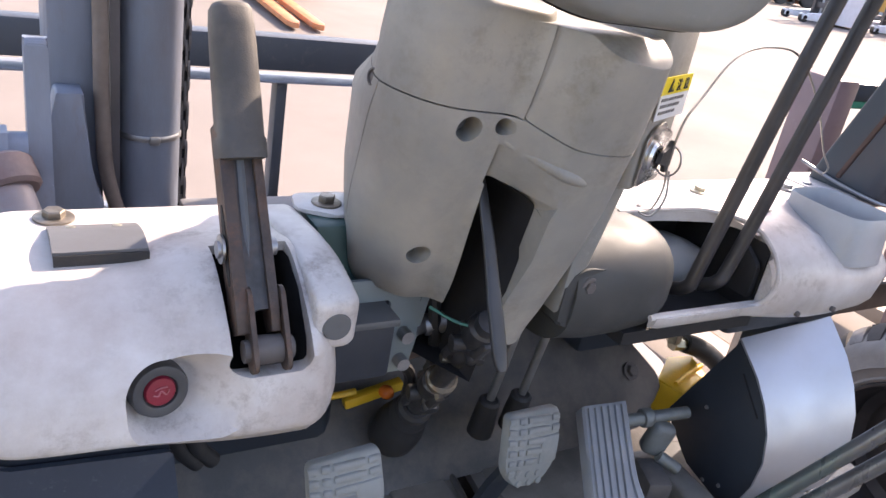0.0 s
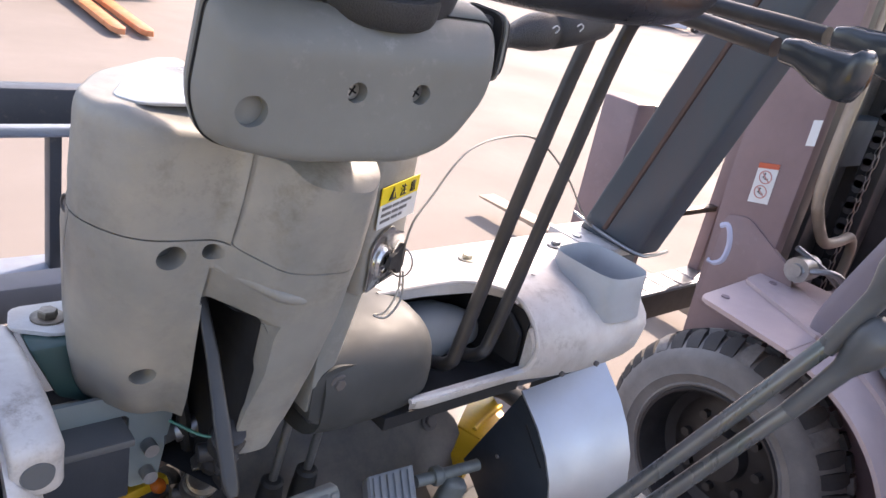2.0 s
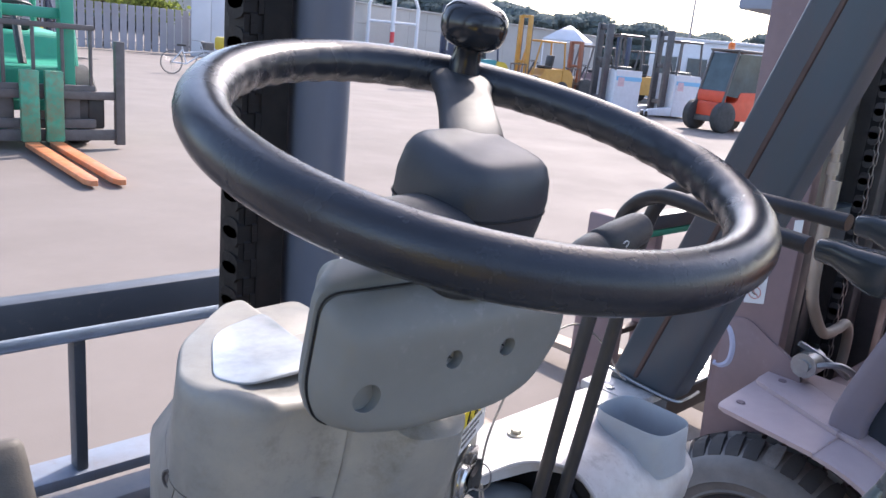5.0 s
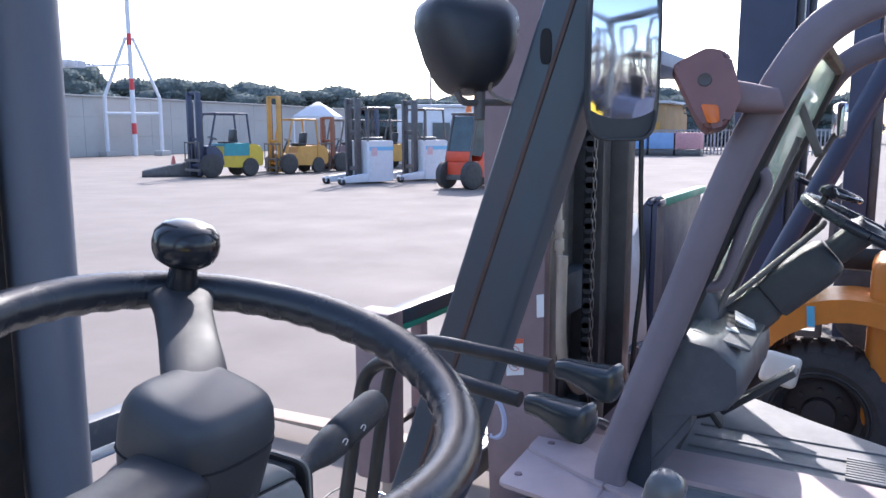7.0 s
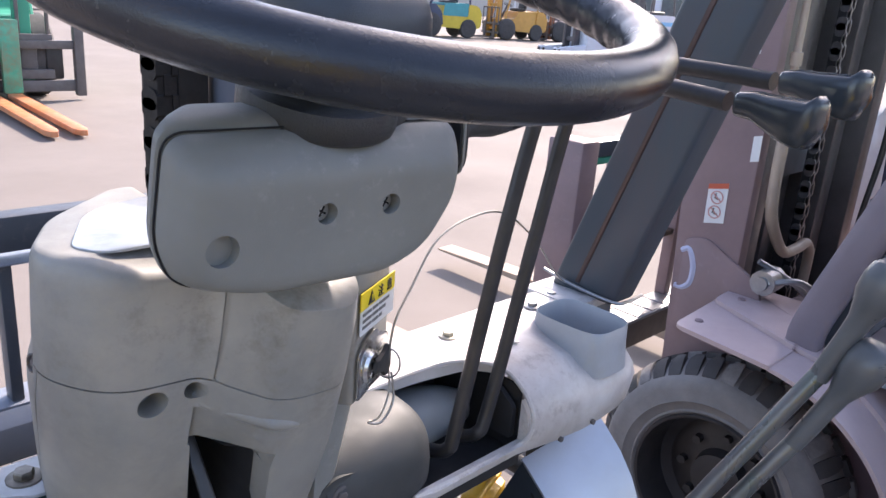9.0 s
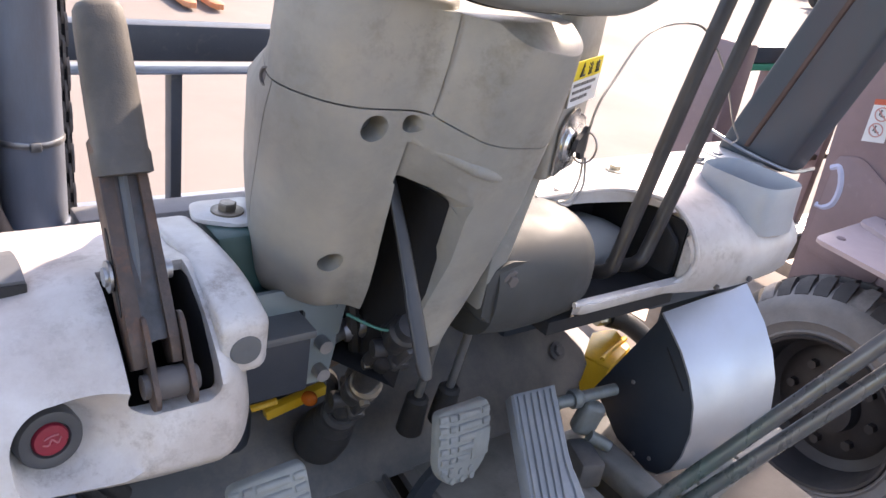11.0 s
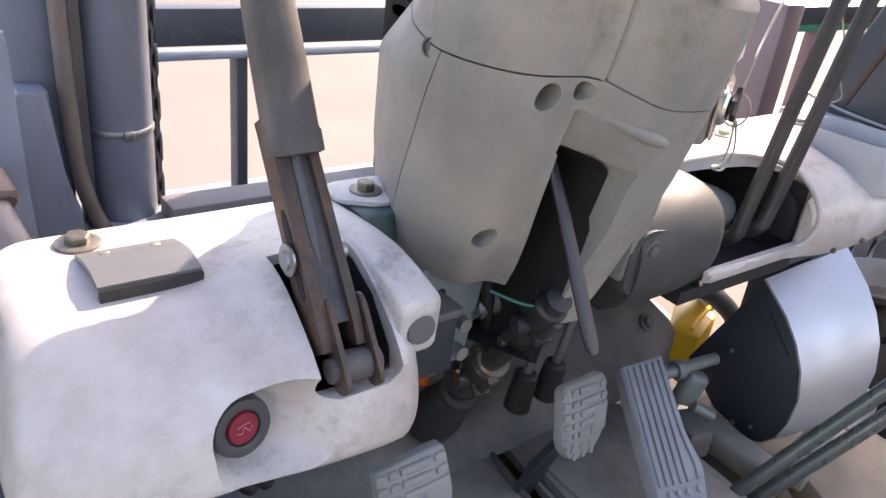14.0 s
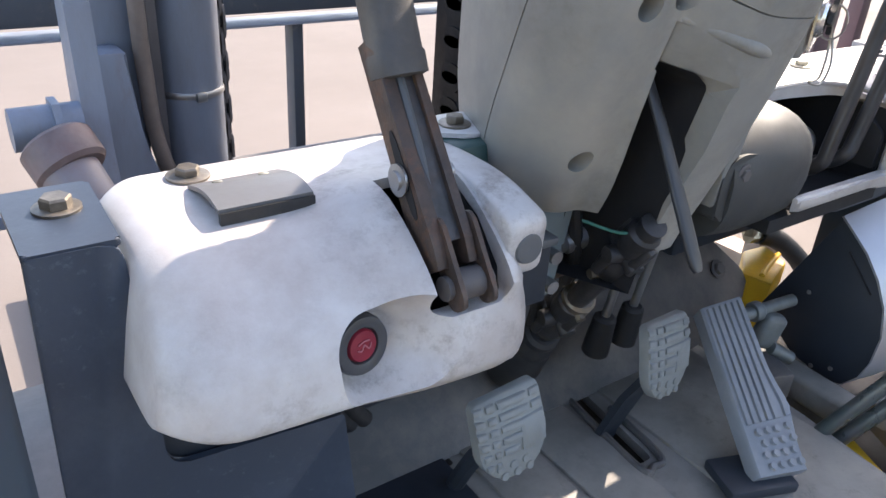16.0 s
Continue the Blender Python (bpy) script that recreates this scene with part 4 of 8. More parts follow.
def house_ring(d, left=0.0, low=0.0, right=0.0, top=0.0, face=0.0):
    """Section at a distance d in front of the seam."""
    pts = []
    for x, z in HOUSE:
        fx = (x - 0.2518) / 0.1812
        x = x + (left + face) * (1 - fx) - (right + face) * fx
        fz = (z - 1.2425) / 0.0895
        z = z + (low + face) * (1 - fz) - (top + face) * fz
        pts.append((x, z))
    out = round_poly(pts, [0.012, 0.014, 0.014, 0.02, 0.02, 0.02, 0.012, 0.010], 6)
    return [(x, 0.3560 - d - 0.095 * (x - 0.33) - (z - 1.29) * 0.10, z) for x, z in out]


rings = [house_ring(0.0), house_ring(0.004, 0.0008, 0.0, 0.001, 0.002), house_ring(0.009, 0.0028, 0.001, 0.003, 0.0068), house_ring(0.014, 0.0058, 0.002, 0.006, 0.0122),
         house_ring(0.018, 0.0088, 0.003, 0.009, 0.0165), house_ring(0.0200, 0.0108, 0.0035, 0.010, 0.0186, 0.0014), house_ring(0.0212, 0.0116, 0.0035, 0.0105, 0.0192, 0.0040), house_ring(0.0217, 0.0122, 0.0035, 0.011, 0.0196, 0.0090), house_ring(0.0218, 0.0126, 0.0035, 0.011, 0.0196, 0.020)]
hb = loft(B(), rings)
hs = []
for p, r in (((0.2755, 0.325, 1.2745), 0.0092), ((0.333, 0.318, 1.2875), 0.0064), ((0.374, 0.315, 1.2885), 0.0064)):
    h = B()
    rod(h, p, (p[0], p[1] + 0.027, p[2]), r, r * 0.9, 24)
    hs.append(h)
sw = part("switch_housing", carve(hb, hs), uppergrey, lift, "grey plastic switch housing below the wheel", 36)
b = loft(B(), [house_ring(-0.0024, 0.0004), house_ring(-0.0040, -0.0012, -0.001, -0.001, -0.0040), house_ring(-0.009, -0.0004, -0.001, 0.001, -0.0075), house_ring(-0.016, 0.0060, -0.001, 0.003, -0.0095), house_ring(-0.030, 0.018, 0.0, 0.006, -0.0100), house_ring(-0.050, 0.030, 0.003, 0.012, -0.004)])
part("housing_back", b, uppergrey, sw, sharp=42)
# near-black fill between the two shells, as shade in the gap
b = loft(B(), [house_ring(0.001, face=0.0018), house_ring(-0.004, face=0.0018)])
part("housing_shade_fill", b, cavity, sw)
seam = house_ring(-0.0012, -0.0006, -0.0006, -0.0006, -0.0012)
b = B()
tube(b, seam + [seam[0]], 0.0006, 6, 0)
part("housing_seam", b, cavity, sw)
for x, z, y in ((0.333, 1.2875, 0.3430), (0.374, 1.2885, 0.3390)):
    b = B()
    lathe(b, (x, y, z), (0.1, -1, 0), [(0.0056, -0.004), (0.0056, 0.002), (0.0048, 0.003), (0, 0.0034)], 18)
    scr = part("screw", b, surf("dull_screw_%d" % int(x * 1000), (0.36, 0.355, 0.34), 0.45, metal=0.5, var=0.1), sw)
    for rz in (30, 120):
        b = B()
        box(b, (x, y - 0.0033, z), (0.0062, 0.0006, 0.0011), (0, rz, 0))
        part("screw_slot", b, cavity, scr)
b = B()
rod(b, (0.2755, 0.347, 1.2745), (0.2755, 0.355, 1.2745), 0.0088)
part("screw_well", b, uppergrey, sw)

# steering wheel
WN = Vector((-0.028, -0.240, 1)).normalized()
WC = Vector((0.371, 0.366, 1.407))
wu = Vector((1, 0, 0)) - WN * WN.x
wu.normalize()
wv = WN.cross(wu)


def onwheel(ang, r, h=0.0):
    return WC + (wu * math.cos(ang) + wv * math.sin(ang)) * r + WN * h


b = B()
rings = []
n, m = 168, 18
for i in range(n):
    t = 2 * math.pi * i / n
    c = onwheel(t, 0.1625)
    er = (c - WC).normalized()
    ring_pts = []
    for j in range(m):
        k = 2 * math.pi * j / m
        inner_side = max(0.0, -math.cos(k)) * max(0.0, -math.sin(k) * 0.6 + 0.6)
        r = 0.0150 + 0.0012 * math.sin(t * 46) * inner_side
        ring_pts.append(c + er * math.cos(k) * r + WN * math.sin(k) * r)
    rings.append(ring_pts)
vs = [[b.verts.new(p) for p in r] for r in rings]
for i in range(n):
    for j in range(m):
        b.faces.new((vs[i][j], vs[(i + 1) % n][j], vs[(i + 1) % n][(j + 1) % m], vs[i][(j + 1) % m]))
wheel = part("steering_wheel", b, leather, lift, "glossy black steering wheel with spinner knob", 80)
SPA = radians(53)
spokeskin = surf("spoke_skin", (0.034, 0.036, 0.040), 0.62, var=0.12, bump=0.2, bscale=900, stain=(0.055, 0.055, 0.058), amount=0.4, sscale=25)
for s, wd in ((SPA, 0.0225), (radians(202), 0.028)):
    b = B()
    rings = []
    lo = 0.0 if s == SPA else -0.031
    for r, w, h, th in ((0.02, wd * 0.95, lo - 0.012, 0.012), (0.05, wd * 0.95, lo - 0.008, 0.015 if lo else 0.011), (0.085, wd * 0.92, lo * 0.85 - 0.005, 0.014 if lo else 0.011), (0.125, wd * 0.95, lo * 0.45 - 0.003, 0.011), (0.146, wd * 1.12, lo * 0.15, 0.009), (0.158, wd * 1.6, 0.0, 0.008)):
        er, et = onwheel(s, 1) - WC, onwheel(s + math.pi / 2, 1) - WC
        rings.append([WC + er * r + et * x + WN * (h + y) for x, y in sup(0, 0, w, th, 24, 2.5)])
    part("spoke", loft(b, rings), spokeskin if s == SPA else hubskin, wheel, sharp=60)
b = B()
rings = []
for h, r, e in ((-0.075, 0.0415, 2.4), (-0.055, 0.0425, 2.6), (-0.040, 0.0432, 2.8), (-0.024, 0.0428, 3.0), (-0.012, 0.0398, 3.4), (-0.005, 0.0360, 3.8), (-0.0018, 0.0325, 4.0), (-0.0006, 0.0295, 4.0), (0.0, 0.0255, 4.0), (0.0004, 0.012, 3)):
    rings.append([WC + wu * x + wv * y + WN * h for x, y in sup(0, 0, r, r * 0.98, 32, e)])
part("hub_pad", loft(b, rings), hubskin, wheel, "dark grained hub pad", 60)
b = B()
tube(b, [WC + wu * x + wv * y + WN * (-0.036 - 0.006 * y / 0.044) for x, y in sup(0, 0, 0.0434, 0.0425, 32, 2.8) + sup(0, 0, 0.0434, 0.0425, 32, 2.8)[:1]], 0.0009, 6, 1)
part("hub_seam", b, cavity, wheel)
b = B()
lathe(b, (0.357, 0.379, 1.331), WN, [(0.030, -0.0005), (0.0440, 0.0), (0.0458, 0.002), (0.0460, 0.014), (0.0450, 0.017), (0.041, 0.018)], 40)
part("hub_neck", b, darkplastic, wheel, sharp=50)
kb = onwheel(SPA, 0.150, 0.004)
b = B()
lathe(b, kb, WN, [(0.0135, 0), (0.012, 0.010), (0.0105, 0.020), (0.011, 0.026)], 18)
part("knob_stem", b, blackgloss, wheel)
b = B()
lathe(b, kb + WN * 0.023, WN, [(0.010, 0), (0.017, 0.001), (0.0225, 0.005), (0.0250, 0.011), (0.0256, 0.018), (0.0240, 0.0255), (0.0185, 0.0315), (0.009, 0.0345), (0, 0.035)], 36)
part("spinner_knob", b, blackgloss, wheel, "glossy black spinner knob", 80)

# indicator stalk
b = B()
tube(b, [(x, 0.362 + (x - 0.44) * 0.03, 1.316 + (x - 0.44) * 0.19) for x in (0.436, 0.462, 0.470, 0.480, 0.487, 0.500, 0.5015, 0.5055, 0.507, 0.528, 0.545, 0.556, 0.561, 0.563)], 0.01, 20, 0,
     [0.0060, 0.0068, 0.0082, 0.0112, 0.0126, 0.0136, 0.0115, 0.0115, 0.0140, 0.0142, 0.0138, 0.0132, 0.0115, 0.006])
stalk = part("indicator_stalk", b, darkplastic, sw, "black indicator stalk with worn marks", 60)
b = B()
box(b, (0.440, 0.375, 1.318), (0.012, 0.05, 0.032), (0, -10, 0), 0.004)
part("stalk_collar", b, darkplastic, sw)
for i, (dx, dz) in enumerate(((0.0, 0.0), (0.017, 0.003))):
    b = B()
    tube(b, [(0.492 + dx * 1.4, 0.3500, 1.331 + dz), (0.495 + dx * 1.4, 0.3497, 1.333 + dz), (0.498 + dx * 1.4, 0.3494, 1.331 + dz), (0.495 + dx * 1.4, 0.3494, 1.328 + dz)], 0.0005, 5, 3)
    part("stalk_mark", b, labelwhite, stalk)

# layered end of the switch housing
for x, k, m in ((0.4375, 0.95, cavity), (0.4400, 0.99, uppergrey), (0.4430, 0.90, cavity), (0.4450, 0.86, darkplastic)):
    b = B()
    prism(b, [(x, y, z + (y - 0.36) * 0.05) for y, z in sup(0.362, 1.316, 0.022 * k, 0.022 * k, 24, 5)], (0.0022, 0, 0), 0.0005)
    part("end_plate", b, m, sw)

# dark green bracket between the cowl and the column
b = B()
prism(b, [(x, 0.515, z) for x, z in ((0.212, 1.046), (0.262, 1.046), (0.290, 1.0), (0.262, 0.985), (0.232, 1.0))], (0, 0.05, 0), 0.004)
part("column_bracket", b, surf("dark_green_paint", (0.035, 0.085, 0.080), 0.45, var=0.15), lift, "dark green steel bracket beside the column")

# two bent hydraulic levers with black grips
for path, kp0, kp1, nm in (
        ([(0.560, 0.470, 0.985), (0.560, 0.440, 1.000), (0.566, 0.436, 1.030), (0.600, 0.434, 1.19), (0.624, 0.430, 1.300), (0.628, 0.420, 1.338), (0.622, 0.385, 1.356), (0.611, 0.3256, 1.3525), (0.602, 0.252, 1.348)], (0.5995, 0.2420, 1.3480), (0.5890, 0.1890, 1.3490), "near"),
        ([(0.600, 0.470, 0.985), (0.602, 0.442, 1.000), (0.612, 0.438, 1.030), (0.648, 0.434, 1.19), (0.668, 0.428, 1.300), (0.672, 0.415, 1.345), (0.674, 0.385, 1.362), (0.669, 0.31, 1.362), (0.661, 0.248, 1.3605)], (0.6585, 0.2390, 1.3610), (0.6464, 0.1850, 1.3645), "far")):
    b = B()
    tube(b, path, 0.0068, 12, 8)
    lev = part("hydraulic_lever", b, surf("lever_rod_" + nm, (0.036, 0.036, 0.040), 0.38, metal=0.3, var=0.25, scale=25, bump=0.1, stain=(0.085, 0.065, 0.06), amount=0.45), lift, "bent dark steel control lever with black grip")
    a0, a1 = Vector(kp0), Vector(kp1)
    d = (a1 - a0)
    u, v, a = basis(d)
    rings = []
    for s, rx, rz in ((0.0, 0.0060, 0.0060), (0.005, 0.0088, 0.0080), (0.04, 0.0092, 0.0085), (0.25, 0.0100, 0.0096), (0.45, 0.0112, 0.0116), (0.62, 0.0124, 0.0136), (0.80, 0.0132, 0.0150), (0.94, 0.0130, 0.0150), (1.02, 0.0112, 0.0130), (1.07, 0.0080, 0.0095), (1.085, 0.0045, 0.0055), (1.09, 0.001, 0.001)):
        c = a0 + d * s - Vector((0, 0, (rz - 0.0085) * (1.0 if s < 1 else 0.3) if s > 0.3 else 0.0))
        rings.append([c + u * x + v * y for x, y in sup(0, 0, rx, rz, 24, 3.2)])
    part("lever_grip", loft(B(), rings), gripgloss, lev, sharp=80)

# two straight levers at the far side of the seat
knobgrey = surf("lever_knob_grey", (0.105, 0.110, 0.115), 0.30, var=0.15, bump=0.05, bscale=300, stain=(0.13, 0.13, 0.13), amount=0.4, sscale=25)
sidepaint = surf("worn_lever_paint", (0.130, 0.130, 0.133), 0.30, metal=0.3, var=0.25, scale=20, bump=0.08, stain=(0.05, 0.15, 0.12), amount=0.6, sscale=12, stretch=(1, 1, 0.4))
for p, q, gr in (((0.640, 0.405, 0.66), (0.808, 0.208, 1.105), (0.824, 0.176, 1.205)), ((0.660, 0.392, 0.65), (0.800, 0.212, 1.035), (0.820, 0.172, 1.130))):
    b = B()
    d = Vector(q) - Vector(p)
    tube(b, [p, Vector(p) + d * 0.5, q], 0.0085, 12, 0)
    lev = part("side_lever", b, sidepaint, lift, "straight dark control lever with black grip")
    g0, g1 = Vector(q), Vector(gr)
    rings = []
    u, v, a = basis(g1 - g0)
    for s, r in ((-0.12, 0.0100), (0.0, 0.0105), (0.34, 0.0108), (0.50, 0.0118), (0.62, 0.0160), (0.74, 0.0215), (0.88, 0.0232), (0.99, 0.0212), (1.05, 0.0160), (1.075, 0.008), (1.08, 0.002)):
        c = g0 + (g1 - g0) * s
        rings.append([c + u * x + v * y for x, y in sup(0, 0, r, r * 0.9, 22, 2.4)])
    part("lever_grip", loft(B(), rings), knobgrey, lev, sharp=80)

# ---- floor, pedals and the works under the column ----
b = B()
prism(b, [(x, y, 0.676) for x, y in [(-0.08, 0.66), (0.665, 0.66), (0.655, 0.42), (0.58, -0.25), (-0.08, -0.25)]], (0, 0, 0.012))
cut1 = B()
prism(cut1, [(x, y, 0.6) for x, y in round_poly([(0.452, 0.628), (0.470, 0.628), (0.450, 0.462), (0.430, 0.462)], 0.006)], (0, 0, 0.2))
cut2 = B()
prism(cut2, [(x, y, 0.6) for x, y in round_poly([(0.245, 0.625), (0.262, 0.625), (0.270, 0.56), (0.252, 0.56)], 0.005)], (0, 0, 0.2))
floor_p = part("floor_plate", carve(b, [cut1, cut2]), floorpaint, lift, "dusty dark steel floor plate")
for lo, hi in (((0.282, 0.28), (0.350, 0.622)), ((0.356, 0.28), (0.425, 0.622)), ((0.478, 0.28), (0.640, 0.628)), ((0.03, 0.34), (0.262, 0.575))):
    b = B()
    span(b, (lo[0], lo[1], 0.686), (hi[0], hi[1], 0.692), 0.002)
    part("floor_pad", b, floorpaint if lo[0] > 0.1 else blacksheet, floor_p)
b = B()
tube(b, [(0.446, 0.630, 0.690), (0.424, 0.462, 0.692), (0.438, 0.450, 0.692), (0.456, 0.458, 0.692), (0.468, 0.54, 0.690)], 0.004, 8)
part("slot_frame", b, toepaint, floor_p)
b = B()
span(b, (-0.06, -0.2, 0.605), (0.64, 0.70, 0.62))
part("under_pan", b, cavity, floor_p)

# toe board: sloping dark plate with bolt
b = B()
prism(b, [(0.02, 0.568, 0.690), (0.62, 0.568, 0.690), (0.783, 0.577, 0.700), (0.7825, 0.611, 0.744), (0.733, 0.653, 0.796), (0.69, 0.696, 0.850), (0.02, 0.696, 0.850)], (0, 0.008, 0.005))
toe = part("toe_board", b, toepaint, lift, "dusty black toe board")
hexbolt(toe, (0.735, 0.6195, 0.7565), (0, -0.75, 0.6), 0.0085, 0.007, 0.0125, hubdark)
b = B()
span(b, (0.02, 0.70, 0.60), (0.70, 0.715, 0.94))
part("firewall", b, blacksheet, lift)
b = B()
span(b, (0.02, 0.585, 0.905), (0.735, 0.71, 0.960), 0.01)
part("front_crossmember", b, blacksheet, lift)

# boxes and bracket hanging under the cowl
b = B()
span(b, (0.205, 0.468, 0.928), (0.271, 0.53, 0.978), 0.003)
cbox = part("control_box", b, blacksheet, lift, "black control box under the cowl")
b = B()
span(b, (0.212, 0.464, 0.978), (0.273, 0.53, 0.985), 0.002)
part("box_lid", b, ringgrey, cbox)
b = B()
prism(b, [(x, 0.495, z) for x, z in round_poly([(0.205, 1.005), (0.318, 1.005), (0.303, 0.912), (0.280, 0.912), (0.278, 0.985), (0.205, 0.985)], 0.003)], (0, 0.004, 0), 0.0008)
part("box_bracket", b, surf("grey_green_bracket", (0.20, 0.24, 0.25), 0.5, var=0.08), cbox)
for z in (0.952, 0.925):
    b = B()
    rod(b, (0.294, 0.495, z), (0.294, 0.484, z), 0.006)
    part("bracket_bolt", b, steel, cbox)

# steering shaft with joints and boot
S0, S1, S2 = Vector((0.338, 0.454, 0.961)), Vector((0.352, 0.525, 0.860)), Vector((0.364, 0.592, 0.756))
shaftpaint = surf("dusty_black_shaft", (0.036, 0.036, 0.039), 0.45, metal=0.3, var=0.25, scale=30, bump=0.15, stain=(0.12, 0.11, 0.10), amount=0.5, sscale=24)
sh = part("steering_shaft", tube(B(), [S0 + (S0 - S1) * 0.35, S0, S1, S2], 0.0105, 14, 1), shaftpaint, lift, "black steering shaft with universal joints")
ax = (S2 - S0).normalized()
au, av, _ = basis(ax)
for c, r in ((S0, 0.0140), (S1 + ax * 0.004, 0.0150)):
    b = B()
    lathe(b, c - ax * 0.034, ax, [(r * 0.70, 0), (r * 0.98, 0.004), (r * 0.98, 0.022), (r * 0.72, 0.030), (r * 0.72, 0.040), (r * 0.98, 0.046), (r * 0.98, 0.062), (r * 0.72, 0.068)], 18)
    jt = part("universal_joint", b, shaftpaint, sh)
    for d in (au, av):
        b = B()
        lathe(b, c - d * r * 1.35, d, [(r * 0.50, 0), (r * 0.56, 0.002), (r * 0.56, r * 2.7 - 0.002), (r * 0.50, r * 2.7)], 16)
        part("joint_cross", b, shaftpaint, jt)
    for sg in (-1, 1):
        for d in (au, av):
            b = B()
            box(b, c + d * sg * r * 0.95 + ax * 0.012 * (1 if d is au else -1), (0.010, 0.010, 0.028), (33, 0, 8), 0.003)
            part("joint_yoke", b, shaftpaint, jt)
for c, d in ((S0 + ax * 0.034, au), (S1 - ax * 0.026, av)):
    b = B()
    rod(b, c - d * 0.017, c + d * 0.019, 0.0048, None, 6)
    part("joint_bolt", b, zincdark, sh)
b = B()
lathe(b, S1 - ax * 0.036 + au * 0.003, ax, [(0.0125, 0), (0.0155, 0.003), (0.0155, 0.014), (0.0125, 0.017)], 20)
part("clamp", b, zincdark, sh)
b = B()
lathe(b, S1 + ax * 0.042, ax, [(0.0150, 0), (0.0185, 0.004), (0.0185, 0.012), (0.0165, 0.014), (0.0205, 0.020), (0.0215, 0.030), (0.0195, 0.033), (0.0235, 0.040), (0.0250, 0.062), (0.0275, 0.066), (0.0280, 0.095)], 28)
part("shaft_boot", b, rubber, sh)
# push rods in rubber boots
for x in (0.462, 0.505):
    b = B()
    rod(b, (x + 0.004, 0.545, 0.935), (x, 0.565, 0.80), 0.0048)
    pr = part("push_rod", b, steel, lift, "steel push rod in a rubber boot")
    b = B()
    lathe(b, (x - 0.001, 0.570, 0.752), (0.01, -0.12, 1), [(0.0150, 0), (0.0142, 0.02), (0.0130, 0.036), (0.0125, 0.046), (0.009, 0.049), (0.0050, 0.049)], 20)
    part("rod_boot", b, rubber, pr)
# valve fittings, hoses and wires
b = B()
rod(b, (0.320, 0.505, 0.950), (0.345, 0.500, 0.955), 0.010)
rod(b, (0.306, 0.500, 0.951), (0.322, 0.505, 0.951), 0.0075)
vf = part("valve_fitting", b, steel, lift, "steel hydraulic fittings under the column")
b = B()
tube(b, [(0.296, 0.52, 0.905), (0.325, 0.515, 0.918), (0.352, 0.505, 0.925), (0.368, 0.498, 0.930)], 0.0075, 10)
part("hydraulic_pipe", b, rust, vf)
b = B()
lathe(b, (0.352, 0.505, 0.925), (0.9, -0.35, 0.25), [(0.010, -0.008), (0.010, 0.004), (0.012, 0.005), (0.012, 0.012), (0.009, 0.014)], 12)
part("pipe_nut", b, brass, vf)
b = B()
rod(b, (0.347, 0.452, 0.984), (0.365, 0.44, 0.988), 0.008, None, 6)
part("column_bolt", b, brass, vf)
b = B()
tube(b, [(0.300, 0.47, 0.99), (0.322, 0.445, 0.985), (0.340, 0.44, 0.997), (0.348, 0.45, 1.03)], 0.0013, 6)
tube(b, [(0.34, 0.47, 1.03), (0.345, 0.45, 1.0), (0.339, 0.46, 0.97), (0.35, 0.49, 0.94)], 0.0013, 6)
part("green_wire", b, greenwire, vf)
b = B()
for pts in ([(0.32, 0.50, 0.99), (0.33, 0.50, 0.94), (0.345, 0.52, 0.90)], [(0.35, 0.52, 1.0), (0.362, 0.51, 0.95), (0.35, 0.53, 0.88)], [(0.285, 0.55, 0.90), (0.335, 0.545, 0.875), (0.35, 0.56, 0.83)]):
    tube(b, pts, 0.006, 8)
part("black_hose", b, rubber, vf)
b = B()
for p, q, r in (((0.345, 0.56, 0.99), (0.05, 0.03, 0.05), (20, 30, 10)), ((0.40, 0.56, 0.99), (0.04, 0.04, 0.06), (30, 0, 10))):
    box(b, p, q, r, 0.006)
part("valve_block", b, shaftpaint, vf)
b = B()
tube(b, [(0.292, 0.615, 0.800), (0.306, 0.612, 0.803), (0.318, 0.612, 0.804)], 0.0038, 8)
box(b, (0.345, 0.622, 0.790), (0.070, 0.012, 0.012), (0, -12, 0), 0.002)
part("yellow_bracket", b, yellow, lift, "yellow painted bracket under the column")
part("yellow_tag", box(B(), (0.366, 0.590, 0.905), (0.016, 0.010, 0.010), (0, -35, 0), 0.002) or None, yellow, lift, "small yellow tag on the pipes")
b = B()
lathe(b, (0.352, 0.610, 0.800), (0, -1, 0.3), [(0.007, 0), (0.008, 0.006), (0.006, 0.012), (0.003, 0.014)], 14)
part("amber_cap", b, amber, vf)
# black hoses under the left cowl
b = B()
for dx in (0.0, 0.013):
    tube(b, [(0.118 + dx, 0.50, 0.93), (0.112 + dx, 0.515, 0.88), (0.118 + dx, 0.525, 0.845), (0.135 + dx, 0.53, 0.82)], 0.0075, 10)
part("trim_hose", b, rubber, lift, "pair of black hoses")

# flat hand lever in the column slot
hd = Vector((0.002, -0.63, -0.99)).normalized()
b = B()
rings = []
for s, w, t in ((-0.03, 0.0034, 0.002), (0.0, 0.0038, 0.002), (0.04, 0.0048, 0.002), (0.075, 0.0054, 0.0022), (0.085, 0.0060, 0.0024), (0.125, 0.0060, 0.0024), (0.133, 0.0054, 0.0022), (0.137, 0.0034, 0.0018)):
    c = Vector((0.3035, 0.4385, 1.112)) + hd * s + Vector((0.001 * math.sin(s * 40), 0, 0))
    nn = Vector((1, 0, 0))
    rings.append([c + nn * x + hd.cross(nn) * y for x, y in sup(0, 0, w, t, 12, 4)])
part("tilt_handle", loft(B(), rings), handleblack, lift, "flat dark tilt handle in the column slot", 60)

